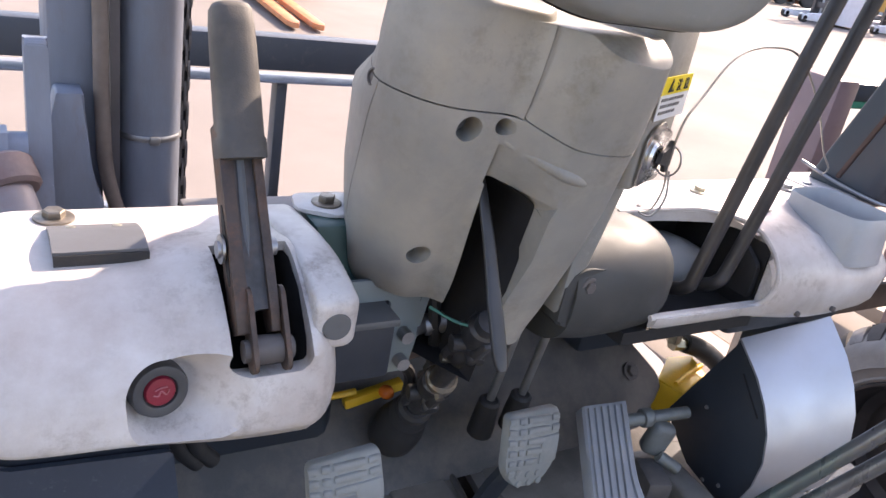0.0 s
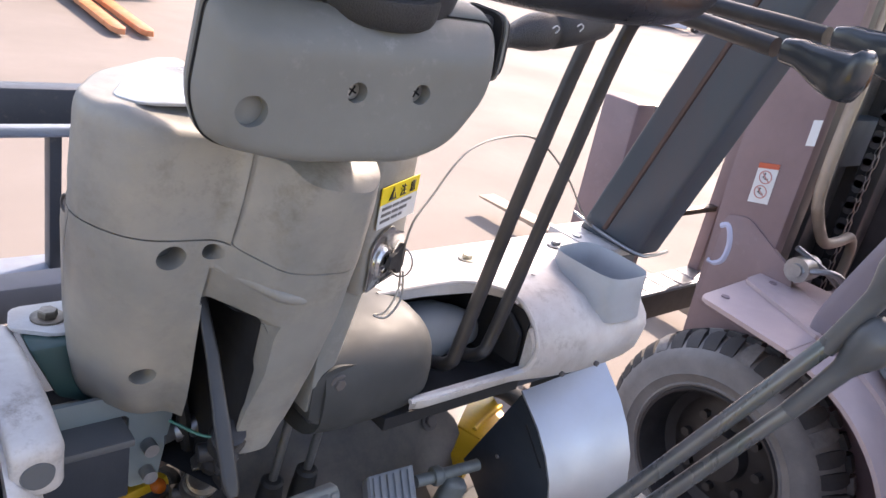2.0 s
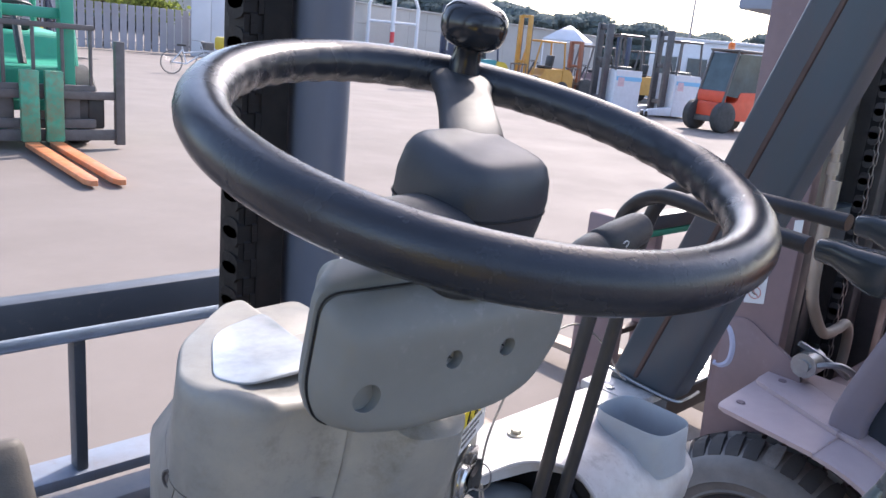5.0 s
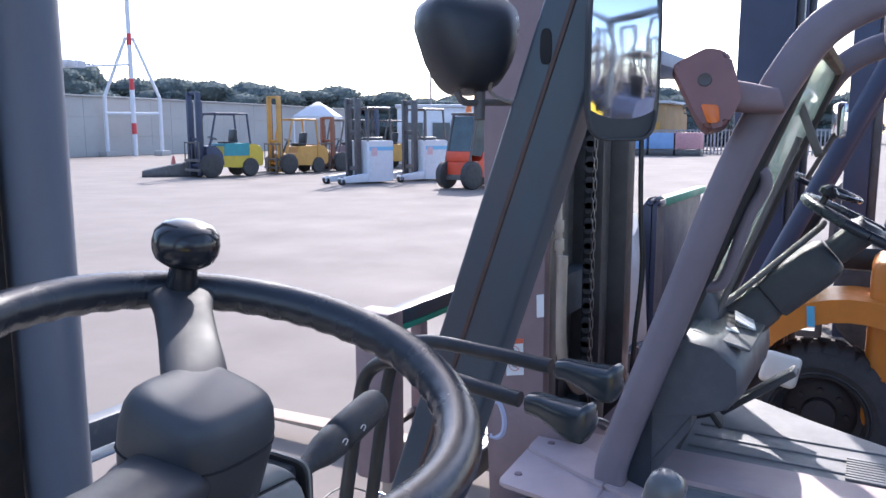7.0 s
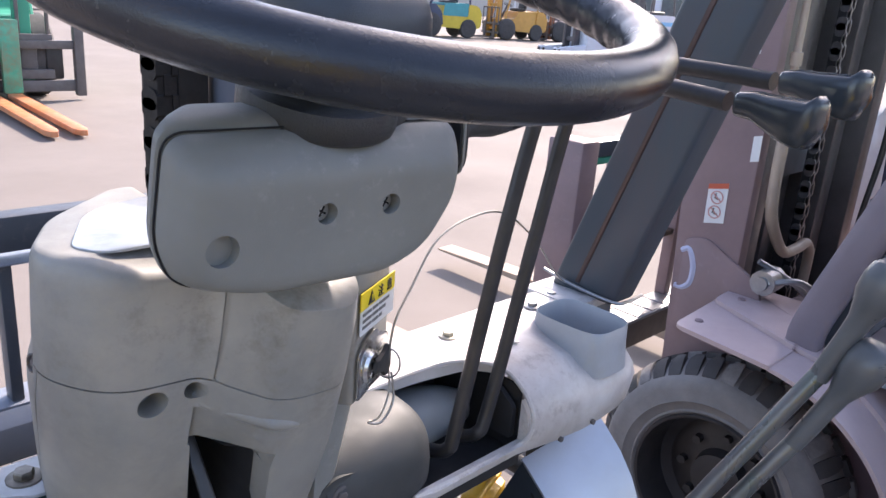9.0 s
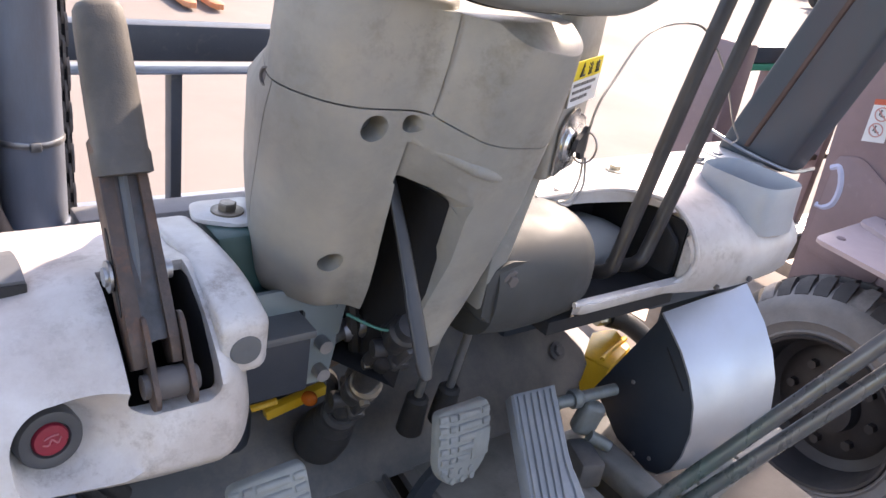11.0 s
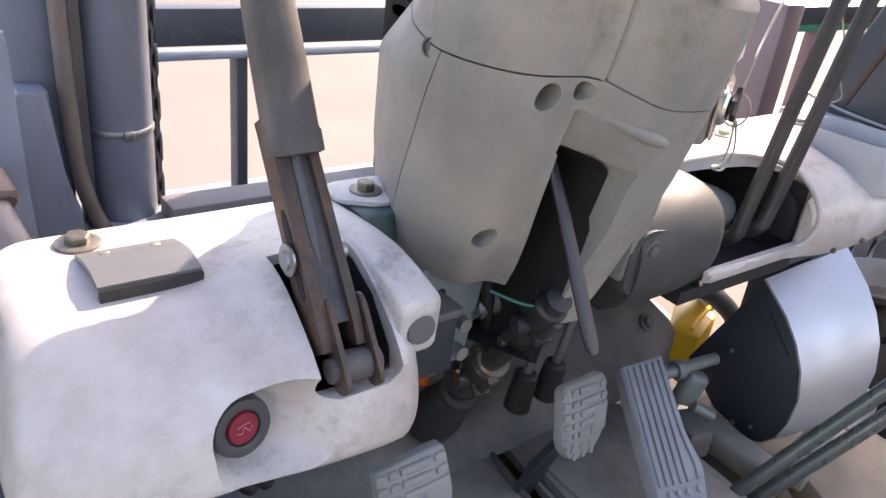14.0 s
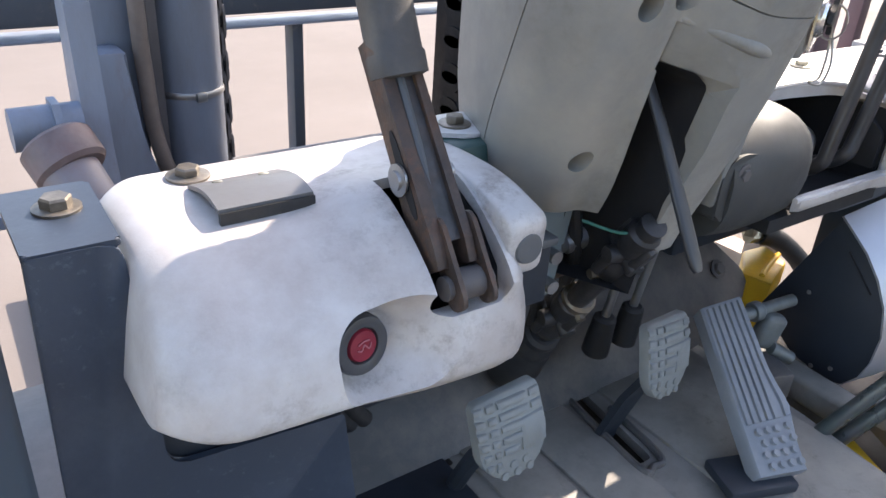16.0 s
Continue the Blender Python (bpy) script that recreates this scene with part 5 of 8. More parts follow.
# pedals
def pad(name, p_tl, p_tr, p_b, label):
    """Curved rubber pad with raised ribs and studs."""
    tl, tr, bt = Vector(p_tl), Vector(p_tr), Vector(p_b)
    mid = (tl + tr) / 2
    ex = (tr - tl).normalized()
    ey = (bt - mid)
    h = ey.length
    ey = (ey - ex * ey.dot(ex)).normalized()
    nn = ex.cross(ey)
    if nn.y > 0:
        nn = -nn
    w = (tr - tl).length * 0.5
    cen = mid + ey * h * 0.5
    outline = round_poly([(-w * 0.92, -h * 0.46), (w * 0.96, -h * 0.50), (w * 1.02, h * 0.15), (w * 0.62, h * 0.46), (-w * 0.35, h * 0.50), (-w * 0.95, h * 0.20)], [0.008, 0.009, 0.02, 0.02, 0.02, 0.02])

    def at(x, y, d=0.0):
        return cen + ex * x + ey * y + nn * (d - 3.2 * (y * y) - 2.0 * x * x)
    b = B()
    rings = []
    for k, d in ((0.93, -0.010), (1.0, -0.008), (1.0, -0.001), (0.97, 0.0015), (0.80, 0.002), (0.5, 0.002), (0.2, 0.002)):
        rings.append([at(x * k, y * k, d) for x, y in outline])
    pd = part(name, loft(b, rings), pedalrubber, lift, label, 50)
    def slab(x0, x1, y0, y1, d=0.0034):
        b = B()
        rings = []
        m = 5 if x1 - x0 > w * 0.5 else 3
        for k in range(m + 1):
            x = x0 + (x1 - x0) * k / m
            e = 0.0007 if k in (0, m) else 0.0
            rings.append([at(x, y, 0.001 + c - (0.0009 if k in (0, m) and c else 0)) for y, c in ((y0, 0), (y0 + 0.0004 + e, d * 0.72), (y0 + 0.0015, d), (y1 - 0.0015, d), (y1 - 0.0004 - e, d * 0.72), (y1, 0))])
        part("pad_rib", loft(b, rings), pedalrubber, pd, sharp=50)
    gap = 0.0015
    for j in range(6):
        y0, y1 = h * (-0.45 + j * 0.128) + gap, h * (-0.45 + (j + 1) * 0.128) - gap
        lean = w * 0.05 * max(0, j - 2)
        slab(-w * 0.92 + lean, -w * 0.64 + lean * 0.6 - gap, y0, y1)
        slab(-w * 0.64 + lean * 0.6 + gap, -w * 0.34 - gap, y0, y1)
        if j < 2:
            slab(-w * 0.34 + gap, w * 0.56 - gap, y0, y1)
            slab(w * 0.56 + gap, w * 0.90, y0, y1)
        elif j < 5:
            slab(-w * 0.34 + gap, w * (0.34 - 0.10 * (j - 2)), y0, y1)
    slab(w * 0.22, w * (0.92), h * (-0.45 + 2 * 0.128) + gap, h * (-0.45 + 5 * 0.128), 0.0032)
    for i in range(6):
        b = B()
        x, y = (-0.42 + (i % 3) * 0.36 + (i // 3) * 0.12) * w, h * (0.30 + 0.115 * (i // 3))
        rod(b, at(x, y, 0.0), at(x, y, 0.0035), 0.0042, 0.0036, 10)
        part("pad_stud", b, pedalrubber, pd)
    return pd, at, h


cl, atc, hc = pad("clutch_pedal", (0.208, 0.470, 0.848), (0.279, 0.467, 0.853), (0.247, 0.448, 0.772), "worn grey rubber pedal pad with ribs")
b = B()
tube(b, [atc(0, 0, -0.008), (0.248, 0.50, 0.76), (0.252, 0.535, 0.69), (0.252, 0.56, 0.62)], 0.009, 8)
part("pedal_arm", b, blacksheet, cl)
br, atb, hb2 = pad("brake_pedal", (0.421, 0.477, 0.851), (0.498, 0.486, 0.839), (0.465, 0.462, 0.764), "worn grey rubber brake pedal pad")
b = B()
rings = []
for p, w in ((atb(-0.012, 0.01, -0.006), 0.014), ((0.446, 0.50, 0.745), 0.015), ((0.436, 0.515, 0.69), 0.014), ((0.436, 0.53, 0.62), 0.014)):
    rings.append([Vector(p) + Vector((x, y, 0)) for x, y in ((-w, -0.004), (w, -0.004), (w, 0.004), (-w, 0.004))])
part("pedal_arm", loft(b, rings), blacksheet, br)

# accelerator: long treadle with grooves
TL, TR, BL, BR = Vector((0.547, 0.511, 0.811)), Vector((0.606, 0.504, 0.813)), Vector((0.493, 0.372, 0.712)), Vector((0.543, 0.352, 0.716))


def tread(s, t, d=0.0):
    p = (TL * (1 - s) + TR * s) * (1 - t) + (BL * (1 - s) + BR * s) * t
    wide = 1.0 + 0.30 * math.exp(-((t - 0.66) / 0.13) ** 2) * (s > 0.75)
    return p + (TR - TL) * (s - 0.5) * (wide - 1) + Vector((0, -0.45, 0.85)) * d


b = B()
rings = []
for t in [i / 12 for i in range(13)]:
    rings.append([tread(s, t, d) for s, d in ((0, -0.014), (0, 0.0), (0.04, 0.0025), (0.5, 0.0025), (0.96, 0.0025), (1, 0.0), (1, -0.014))])
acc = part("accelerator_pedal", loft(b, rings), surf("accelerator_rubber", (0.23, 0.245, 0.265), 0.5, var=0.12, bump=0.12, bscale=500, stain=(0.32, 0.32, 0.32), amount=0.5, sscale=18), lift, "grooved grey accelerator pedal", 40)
for i in range(6):
    b = B()
    s = 0.09 + i * 0.148
    rings = [[tread(s + e, t, 0.002 + d) for e, d in ((0, 0), (0.012, 0.0032), (0.098, 0.0032), (0.11, 0))] for t in [k / 8 * 0.70 + 0.02 for k in range(9)]]
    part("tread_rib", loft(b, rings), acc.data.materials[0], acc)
for i in range(4):
    for j in range(4):
        b = B()
        s, t = 0.28 + i * 0.19 + (j % 2) * 0.05, 0.77 + j * 0.062
        rod(b, tread(s, t, 0.001), tread(s, t, 0.0055), 0.0042, 0.0036, 10)
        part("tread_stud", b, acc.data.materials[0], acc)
b = B()
box(b, (0.505, 0.385, 0.700), (0.075, 0.05, 0.012), (0, 0, -20), 0.003)
part("pedal_base", b, blacksheet, acc)
# throttle linkage
b = B()
rod(b, (0.625, 0.512, 0.776), (0.714, 0.500, 0.779), 0.0075)
lathe(b, (0.648, 0.509, 0.777), (1, -0.13, 0.03), [(0.011, 0), (0.012, 0.002), (0.012, 0.010), (0.010, 0.013), (0.0075, 0.014)], 18)
lk = part("throttle_link", b, surf("dull_grey_casting", (0.20, 0.215, 0.21), 0.5, metal=0.3, var=0.2, scale=30, bump=0.15, stain=(0.12, 0.10, 0.08), amount=0.5), lift, "steel throttle linkage")
b = B()
box(b, (0.672, 0.497, 0.752), (0.030, 0.022, 0.045), (0, 15, -25), 0.008, 3)
rod(b, (0.668, 0.485, 0.735), (0.690, 0.470, 0.722), 0.008)
part("link_arm", b, lk.data.materials[0], lk)
b = B()
box(b, (0.650, 0.470, 0.712), (0.030, 0.050, 0.035), (0, 0, -20), 0.004)
part("link_base", b, toepaint, lk)

# black side plate with bent aluminium cover
b = B()
side_pts = [(0.487, 0.886), (0.5545, 0.736), (0.500, 0.692), (0.4467, 0.681), (0.430, 0.688), (0.4134, 0.7104), (0.4067, 0.735), (0.405, 0.770), (0.4136, 0.804), (0.429, 0.8326), (0.450, 0.857)]
prism(b, [(0.748, y, z) for y, z in side_pts], (0.003, 0, 0), 0.001)
shb = part("pump_cover", b, blacksheet, lift, "bent aluminium cover with black side plate")
b = B()
cv = [(0.488, 0.888), (0.469, 0.873), (0.450, 0.8575), (0.429, 0.833), (0.4130, 0.8045), (0.4045, 0.770), (0.4060, 0.735), (0.4130, 0.7100), (0.430, 0.6875)]
rings = []
for y, z in cv:
    k = (0.888 - z) / 0.2
    dent = 0.0022 * math.sin(z * 75)
    rings.append([(0.746, y, z), (0.80, y - 0.011 - dent, z + 0.010 * (1 - k) + 0.003), (0.836, y - 0.020 + dent, z + 0.017 * (1 - k) + 0.007), (0.860, y - 0.026, z + 0.022 * (1 - k) + 0.010), (0.860, y - 0.025, z + 0.022 * (1 - k) + 0.008), (0.80, y - 0.009 - dent, z + 0.010 * (1 - k) + 0.001), (0.746, y + 0.002, z - 0.002)])
part("cover_sheet", loft(b, rings), alum, shb, "shiny bent aluminium sheet", 60)
b = B()
rod(b, (0.7475, 0.470, 0.850), (0.7475, 0.4325, 0.812), 0.0012)
part("cover_gap", b, cavity, shb)
for y, z in ((0.447, 0.70), (0.47, 0.69), (0.50, 0.78)):
    b = B()
    lathe(b, (0.748, y, z), (-1, 0, 0), [(0.003, 0), (0.0025, 0.0015), (0, 0.002)], 10)
    part("cover_rivet", b, steel, shb)
b = B()
span(b, (0.70, 0.478, 0.902), (0.905, 0.60, 0.955), 0.008)
part("cowl_underside", b, blacksheet, lift)

# right rail, step board, yellow frame and elbow fitting beyond the toe board
b = B()
prism(b, [(x, y, 0.668) for x, y in [(0.694, 0.510), (0.732, 0.510), (0.728, 0.398), (0.692, 0.388)]], (0, 0, 0.032), 0.006, 3)
part("floor_rail", b, floorpaint, lift)
for x0, x1 in ((0.736, 0.772), (0.776, 0.862), (0.866, 0.984)):
    b = B()
    prism(b, [(x, y, 0.668) for x, y in [(x0, 0.400 + 0.14 * (x0 - 0.735)), (x1, 0.400 + 0.14 * (x1 - 0.735)), (x1, 0.362 + 0.14 * (x1 - 0.735)), (x0, 0.362 + 0.14 * (x0 - 0.735))]], (0, 0, 0.030), 0.004)
    part("cross_rail", b, floorpaint, lift)
b = B()
prism(b, [(x, y, 0.64) for x, y in [(0.778, 0.415), (0.925, 0.400), (0.90, 0.08), (0.70, 0.12), (0.735, 0.33)]], (0, 0, 0.04), 0.004)
part("step_board", b, tanboard, lift, "dusty tan step board")
b = B()
span(b, (0.70, 0.40, 0.63), (0.90, 0.56, 0.672), 0.006)
part("rail_shelf", b, toepaint, lift)
b = B()
prism(b, [(x, y, 0.705) for x, y in ((0.797, 0.574), (0.872, 0.602), (0.890, 0.650), (0.845, 0.655), (0.786, 0.613))], (0, 0, 0.035), 0.003)
prism(b, [(0.786, 0.613, 0.738), (0.797, 0.574, 0.738), (0.757, 0.556, 0.715), (0.760, 0.600, 0.715)], (0, 0, -0.03), 0.002)
tube(b, [(0.800, 0.592, 0.742), (0.835, 0.606, 0.743), (0.878, 0.620, 0.742)], 0.004, 8, 2)
part("yellow_frame", b, yellow, lift, "yellow painted frame part beyond the floor")
# black blocks added below the right cowl to keep the sun off the floor
b = B()
span(b, (0.62, 0.612, 0.806), (0.94, 0.715, 0.935), 0.006)
span(b, (0.62, 0.575, 0.925), (0.94, 0.640, 0.950), 0.004)
part("floor_sun_block", b, blacksheet, lift)
b = B()
prism(b, [(x, y, 0.615) for x, y in ((0.668, 0.56), (0.745, 0.56), (0.745, 0.40), (0.69, 0.28), (0.64, 0.30))], (0, 0, 0.02), 0.004)
part("side_rail", b, yellow, lift, "yellow painted side rail below the floor")
b = B()
rod(b, (0.836, 0.648, 0.772), (0.836, 0.648, 0.800), 0.011, None, 6)
rod(b, (0.836, 0.648, 0.768), (0.862, 0.648, 0.764), 0.010, None, 6)
ef = part("elbow_fitting", b, brass, lift, "steel elbow fitting with black hose")
b = B()
tube(b, [(0.862, 0.648, 0.766), (0.90, 0.64, 0.752), (0.95, 0.63, 0.715), (0.98, 0.62, 0.68)], 0.015, 12)
part("elbow_hose", b, rubber, ef)

# chassis below
b = B()
span(b, (-0.12, -1.3, 0.25), (0.90, 0.62, 0.60), 0.03)
part("chassis", b, innermast, lift)
for x in (-0.13, 0.76):
    b = B()
    lathe(b, (x, 0.80, 0.34), (1, 0, 0), [(0.20, 0), (0.33, 0.01), (0.34, 0.04), (0.34, 0.15), (0.33, 0.18), (0.20, 0.19)], 36)
    part("tyre", b, tyre, lift)
    b = B()
    lathe(b, (x + 0.01, -1.0, 0.28), (1, 0, 0), [(0.16, 0), (0.27, 0.01), (0.28, 0.04), (0.28, 0.13), (0.27, 0.16), (0.16, 0.17)], 36)
    part("tyre", b, tyre, lift)

# ---- mast and load backrest of the same forklift ----
def mast_side(cx, s):
    """One mast upright; s = +1 when the chain lies on the side of larger x."""
    b = B()
    if s > 0:
        span(b, (cx - 0.054, 0.945, 0.30), (cx - 0.110, 1.06, 2.9), 0.004)
    else:
        span(b, (0.563, 0.952, 0.30), (0.606, 1.06, 2.9), 0.004)
    m = part("mast_upright", b, mastpaint if s > 0 else greaseblack, lift, "painted steel mast upright with lift cylinder")
    b = B()
    r = 0.0365 if s > 0 else 0.0435
    lathe(b, (cx, 0.965, 0.855), (0, 0, 1), [(r * 0.9, 0), (r, 0.006), (r, 2.0)], 36)
    part("lift_cylinder", b, mastpaint if s > 0 else cylblue, m, "grey painted lift cylinder")
    if s < 0:
        b = B()
        span(b, (0.5370, 0.956, 0.5), (0.5650, 0.994, 2.4))
        part("chain_core", b, greaseblack, m)
    else:
        b = B()
        span(b, (cx + 0.0375, 0.968, 0.5), (cx + 0.0465, 0.985, 2.4))
        part("chain_core", b, cavity, m)
    x0 = cx + s * (0.042 if s > 0 else 0.1100)
    w = 0.011 if s > 0 else 0.034
    z = 0.60
    i = 0
    while z < 2.4:
        b = B()
        for k, dx in enumerate((-0.32, 0.0, 0.32)):
            off = 0.0125 if (i + k) % 2 else 0.0
            prism(b, [(x0 + dx * w - w * 0.14, y, zz + off) for y, zz in sup(0.975, z, 0.012 if s > 0 else 0.022, 0.0145, 10, 2.6)], (w * 0.28, 0, 0))
        part("chain_link", b, hubdark if s > 0 else greaseblack, m)
        z += 0.025
        i += 1
    return m


ml = mast_side(0.1655, 1)
mr = mast_side(0.6600, -1)
b = B()
span(b, (0.600, 0.985, 0.30), (0.615, 1.02, 2.9), 0.002)
part("rail_grease", b, rust, mr)
# foot of the left cylinder, tie and hose
b = B()
prism(b, [(x, 0.905, z) for x, z in ((0.060, 1.035), (0.088, 1.035), (0.092, 0.95), (0.108, 0.905), (0.108, 0.84), (0.02, 0.84))], (0, 0.04, 0), 0.003)
span(b, (0.10, 0.90, 0.84), (0.215, 0.98, 0.872), 0.006)
part("cylinder_foot", b, mastpaint, ml)
b = B()
prism(b, [(0.030, y, z) for y, z in round_poly([(0.86, 1.10), (0.885, 1.10), (0.90, 1.02), (0.90, 0.84), (0.80, 0.84), (0.845, 0.96)], 0.008)], (0.022, 0, 0), 0.004)
part("mast_hook", b, mastpaint, ml)
b = B()
lathe(b, (0.1655, 0.965, 0.9705), (0, 0, 1), [(0.0372, 0), (0.0382, 0.0015), (0.0382, 0.006), (0.0372, 0.0075)], 36)
box(b, (0.166, 0.925, 0.974), (0.012, 0.006, 0.011), (0, 0, 0), 0.002)
part("tie_strap", b, steel, ml)
b = B()
tube(b, [(0.150, 0.93, 0.85), (0.130, 0.925, 0.875), (0.114, 0.925, 0.93), (0.109, 0.925, 1.0), (0.107, 0.925, 1.2), (0.105, 0.925, 2.4)], 0.0085, 10)
part("mast_hose", b, surf("tan_hose", (0.17, 0.135, 0.115), 0.6, var=0.2, scale=30), ml)
# dark strip added as the shade beside the hose, in the steel colour
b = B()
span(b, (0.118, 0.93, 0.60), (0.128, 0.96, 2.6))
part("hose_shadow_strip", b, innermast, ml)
# tilt cylinder with its pin
b = B()
lathe(b, (0.055, 0.70, 0.84), (-0.055, 0.13, 0.13), [(0.026, 0), (0.028, 0.01), (0.028, 0.105), (0.022, 0.112), (0.024, 0.118), (0.026, 0.17), (0.02, 0.19)], 24)
tc = part("tilt_cylinder", b, surf("rusty_grey_cylinder", (0.20, 0.20, 0.23), 0.5, var=0.15, stain=(0.22, 0.12, 0.09), amount=0.7, sscale=14), lift, "rust-stained grey tilt cylinder")
b = B()
rod(b, (-0.03, 0.86, 0.985), (0.03, 0.86, 0.985), 0.020)
rod(b, (0.005, 0.86, 0.985), (0.012, 0.86, 0.985), 0.027, None, 6)
part("tilt_pin", b, mastpaint, tc)
b = B()
lathe(b, (0.010, 0.815, 0.955), (-0.055, 0.13, 0.13), [(0.029, 0), (0.033, 0.004), (0.033, 0.030), (0.029, 0.034)], 24)
part("cylinder_cap", b, surf("rust_stained_cap", (0.165, 0.125, 0.125), 0.6, var=0.3, scale=25, bump=0.2, stain=(0.22, 0.105, 0.085), amount=0.6, sscale=22), tc, "rust-stained grey cylinder cap")
# cross members
b = B()
span(b, (0.20, 0.90, 0.845), (0.62, 0.945, 0.8925), 0.004)
part("mast_crossbar", b, surf("dusty_grey_bar", (0.17, 0.17, 0.18), 0.6, var=0.1, stain=(0.30, 0.25, 0.21), amount=0.6), lift, "dusty grey lower mast crossbar")
b = B()
span(b, (-0.32, 1.205, 0.9985), (1.12, 1.245, 1.053), 0.004)
car = part("load_backrest", b, barpaint, lift, "dark painted steel carriage bar and backrest")
b = B()
span(b, (-0.32, 1.20, 0.9800), (1.12, 1.26, 0.9840), 0.001)
part("backrest_strip", b, mastpaint, car)
for x in (-0.21, 0.4135, 1.03):
    b = B()
    span(b, (x - 0.009, 1.21, 0.755), (x + 0.009, 1.24, 0.9800), 0.002)
    part("backrest_post", b, barpaint, car)
b = B()
span(b, (-0.32, 1.20, 0.735), (1.12, 1.27, 0.755), 0.003)
part("backrest_lower_bar", b, mastpaint, car)
b = B()
span(b, (-0.32, 1.15, 0.40), (1.12, 1.20, 0.47), 0.004)
part("fork_bar", b, barpaint, car)
for x in (0.10, 0.62):
    b = B()
    prism(b, [(x, y, z) for y, z in [(1.205, 0.60), (1.245, 0.60), (1.245, 0.12), (2.35, 0.09), (2.35, 0.08), (1.205, 0.07)]], (0.10, 0, 0), 0.004)
    part("fork", b, hubdark, car)

# work lamp and mirror on the guard leg
def lamp_pt(s, t, d):
    return Vector((0.882, 0.445, 1.668)) + LX * s * (1.0 + 2.6 * min(0.02, t)) * (1 + 6.0 * min(0.0, t)) + LZ * t + LY * d


LY = Vector((0.55, 0.80, -0.10)).normalized()
LX = LY.cross(Vector((0, 0, 1))).normalized()
LZ = LX.cross(LY)
b = B()
rings = []
for d, k in ((-0.050, 0.25), (-0.048, 0.50), (-0.040, 0.78), (-0.020, 0.95), (0.005, 1.0), (0.022, 1.0), (0.026, 0.97)):
    rings.append([lamp_pt(x, y, d) for x, y in sup(0, 0, 0.058 * k, 0.058 * k, 28, 4.2)])
lamp = part("work_lamp", loft(b, rings), lampblack, lift, "black plastic work lamp seen from behind", 60)
b = B()
lathe(b, lamp_pt(0, 0, 0.024), LY, [(0.05, 0), (0.05, 0.003), (0, 0.006)], 28)
part("lamp_lens", b, lampglass, lamp)
b = B()
tube(b, [lamp_pt(-0.045, -0.058, -0.012), lamp_pt(-0.035, -0.070, -0.012), lamp_pt(0.02, -0.070, -0.012), (0.905, 0.40, 1.600)], 0.004, 8, 3)
rod(b, lamp_pt(0.012, -0.058, -0.01), lamp_pt(0.012, -0.090, -0.01), 0.007)
part("lamp_bracket", b, hubdark, lamp)
b = B()
tube(b, [lamp_pt(0.018, -0.048, -0.03), lamp_pt(0.035, -0.062, -0.02), (0.90, 0.38, 1.60), (0.893, 0.348, 1.635), (0.90, 0.335, 1.645)], 0.0022, 6)
part("lamp_wire", b, wire, lamp)
MN = Vector((-0.80, -0.60, -0.02)).normalized()
MX = Vector((0, 0, 1)).cross(MN).normalized()
MC = Vector((0.862, 0.252, 1.645))
b = B()
rings = []
for d, k in ((-0.012, 0.80), (-0.010, 0.95), (0.0, 1.0), (0.006, 1.0), (0.008, 0.97), (0.008, 0.92), (0.004, 0.91)):
    rings.append([MC + MN * d + MX * x + Vector((0, 0, z)) for x, z in sup(0, 0, 0.040 * k + 0.0 * d, 0.090 - 0.040 * (1 - k), 36, 5)])
mir = part("rear_mirror", loft(b, rings), darkplastic, lift, "rectangular rear mirror in a black frame", 50)
b = B()
rings = []
for k in (1.0, 0.9, 0.8, 0.7, 0.6, 0.5, 0.4, 0.3, 0.2, 0.1, 0.02):
    rings.append([MC + MN * (0.0085 - (x * x + z * z) * k * k / 1.0) + MX * x * k + Vector((0, 0, z * k)) for x, z in sup(0, 0, 0.0368, 0.0865, 48, 5)])
part("mirror_glass", loft(b, rings), mirrorglass, mir, sharp=80)
b = B()
tube(b, [MC - MN * 0.01 + Vector((0, 0, 0.05)), MC - MN * 0.02 + Vector((0.02, 0.03, 0.06)), (0.885, 0.33, 1.70)], 0.006, 8)
part("mirror_arm", b, hubdark, mir)
b = B()
prism(b, [Vector((0.877, 0.345, 1.66)) + Vector((0, y, z)) for y, z in sup(0, 0, 0.007, 0.020, 16, 3)], (0.004, 0, 0))
part("leg_slot", b, cavity, guard)


# ---- the brown forklift beside it ----
nb = thing("forklift", "faded brown forklift with purple-grey pillar, parked alongside", "forklift", (2.3, 0.5, 0))


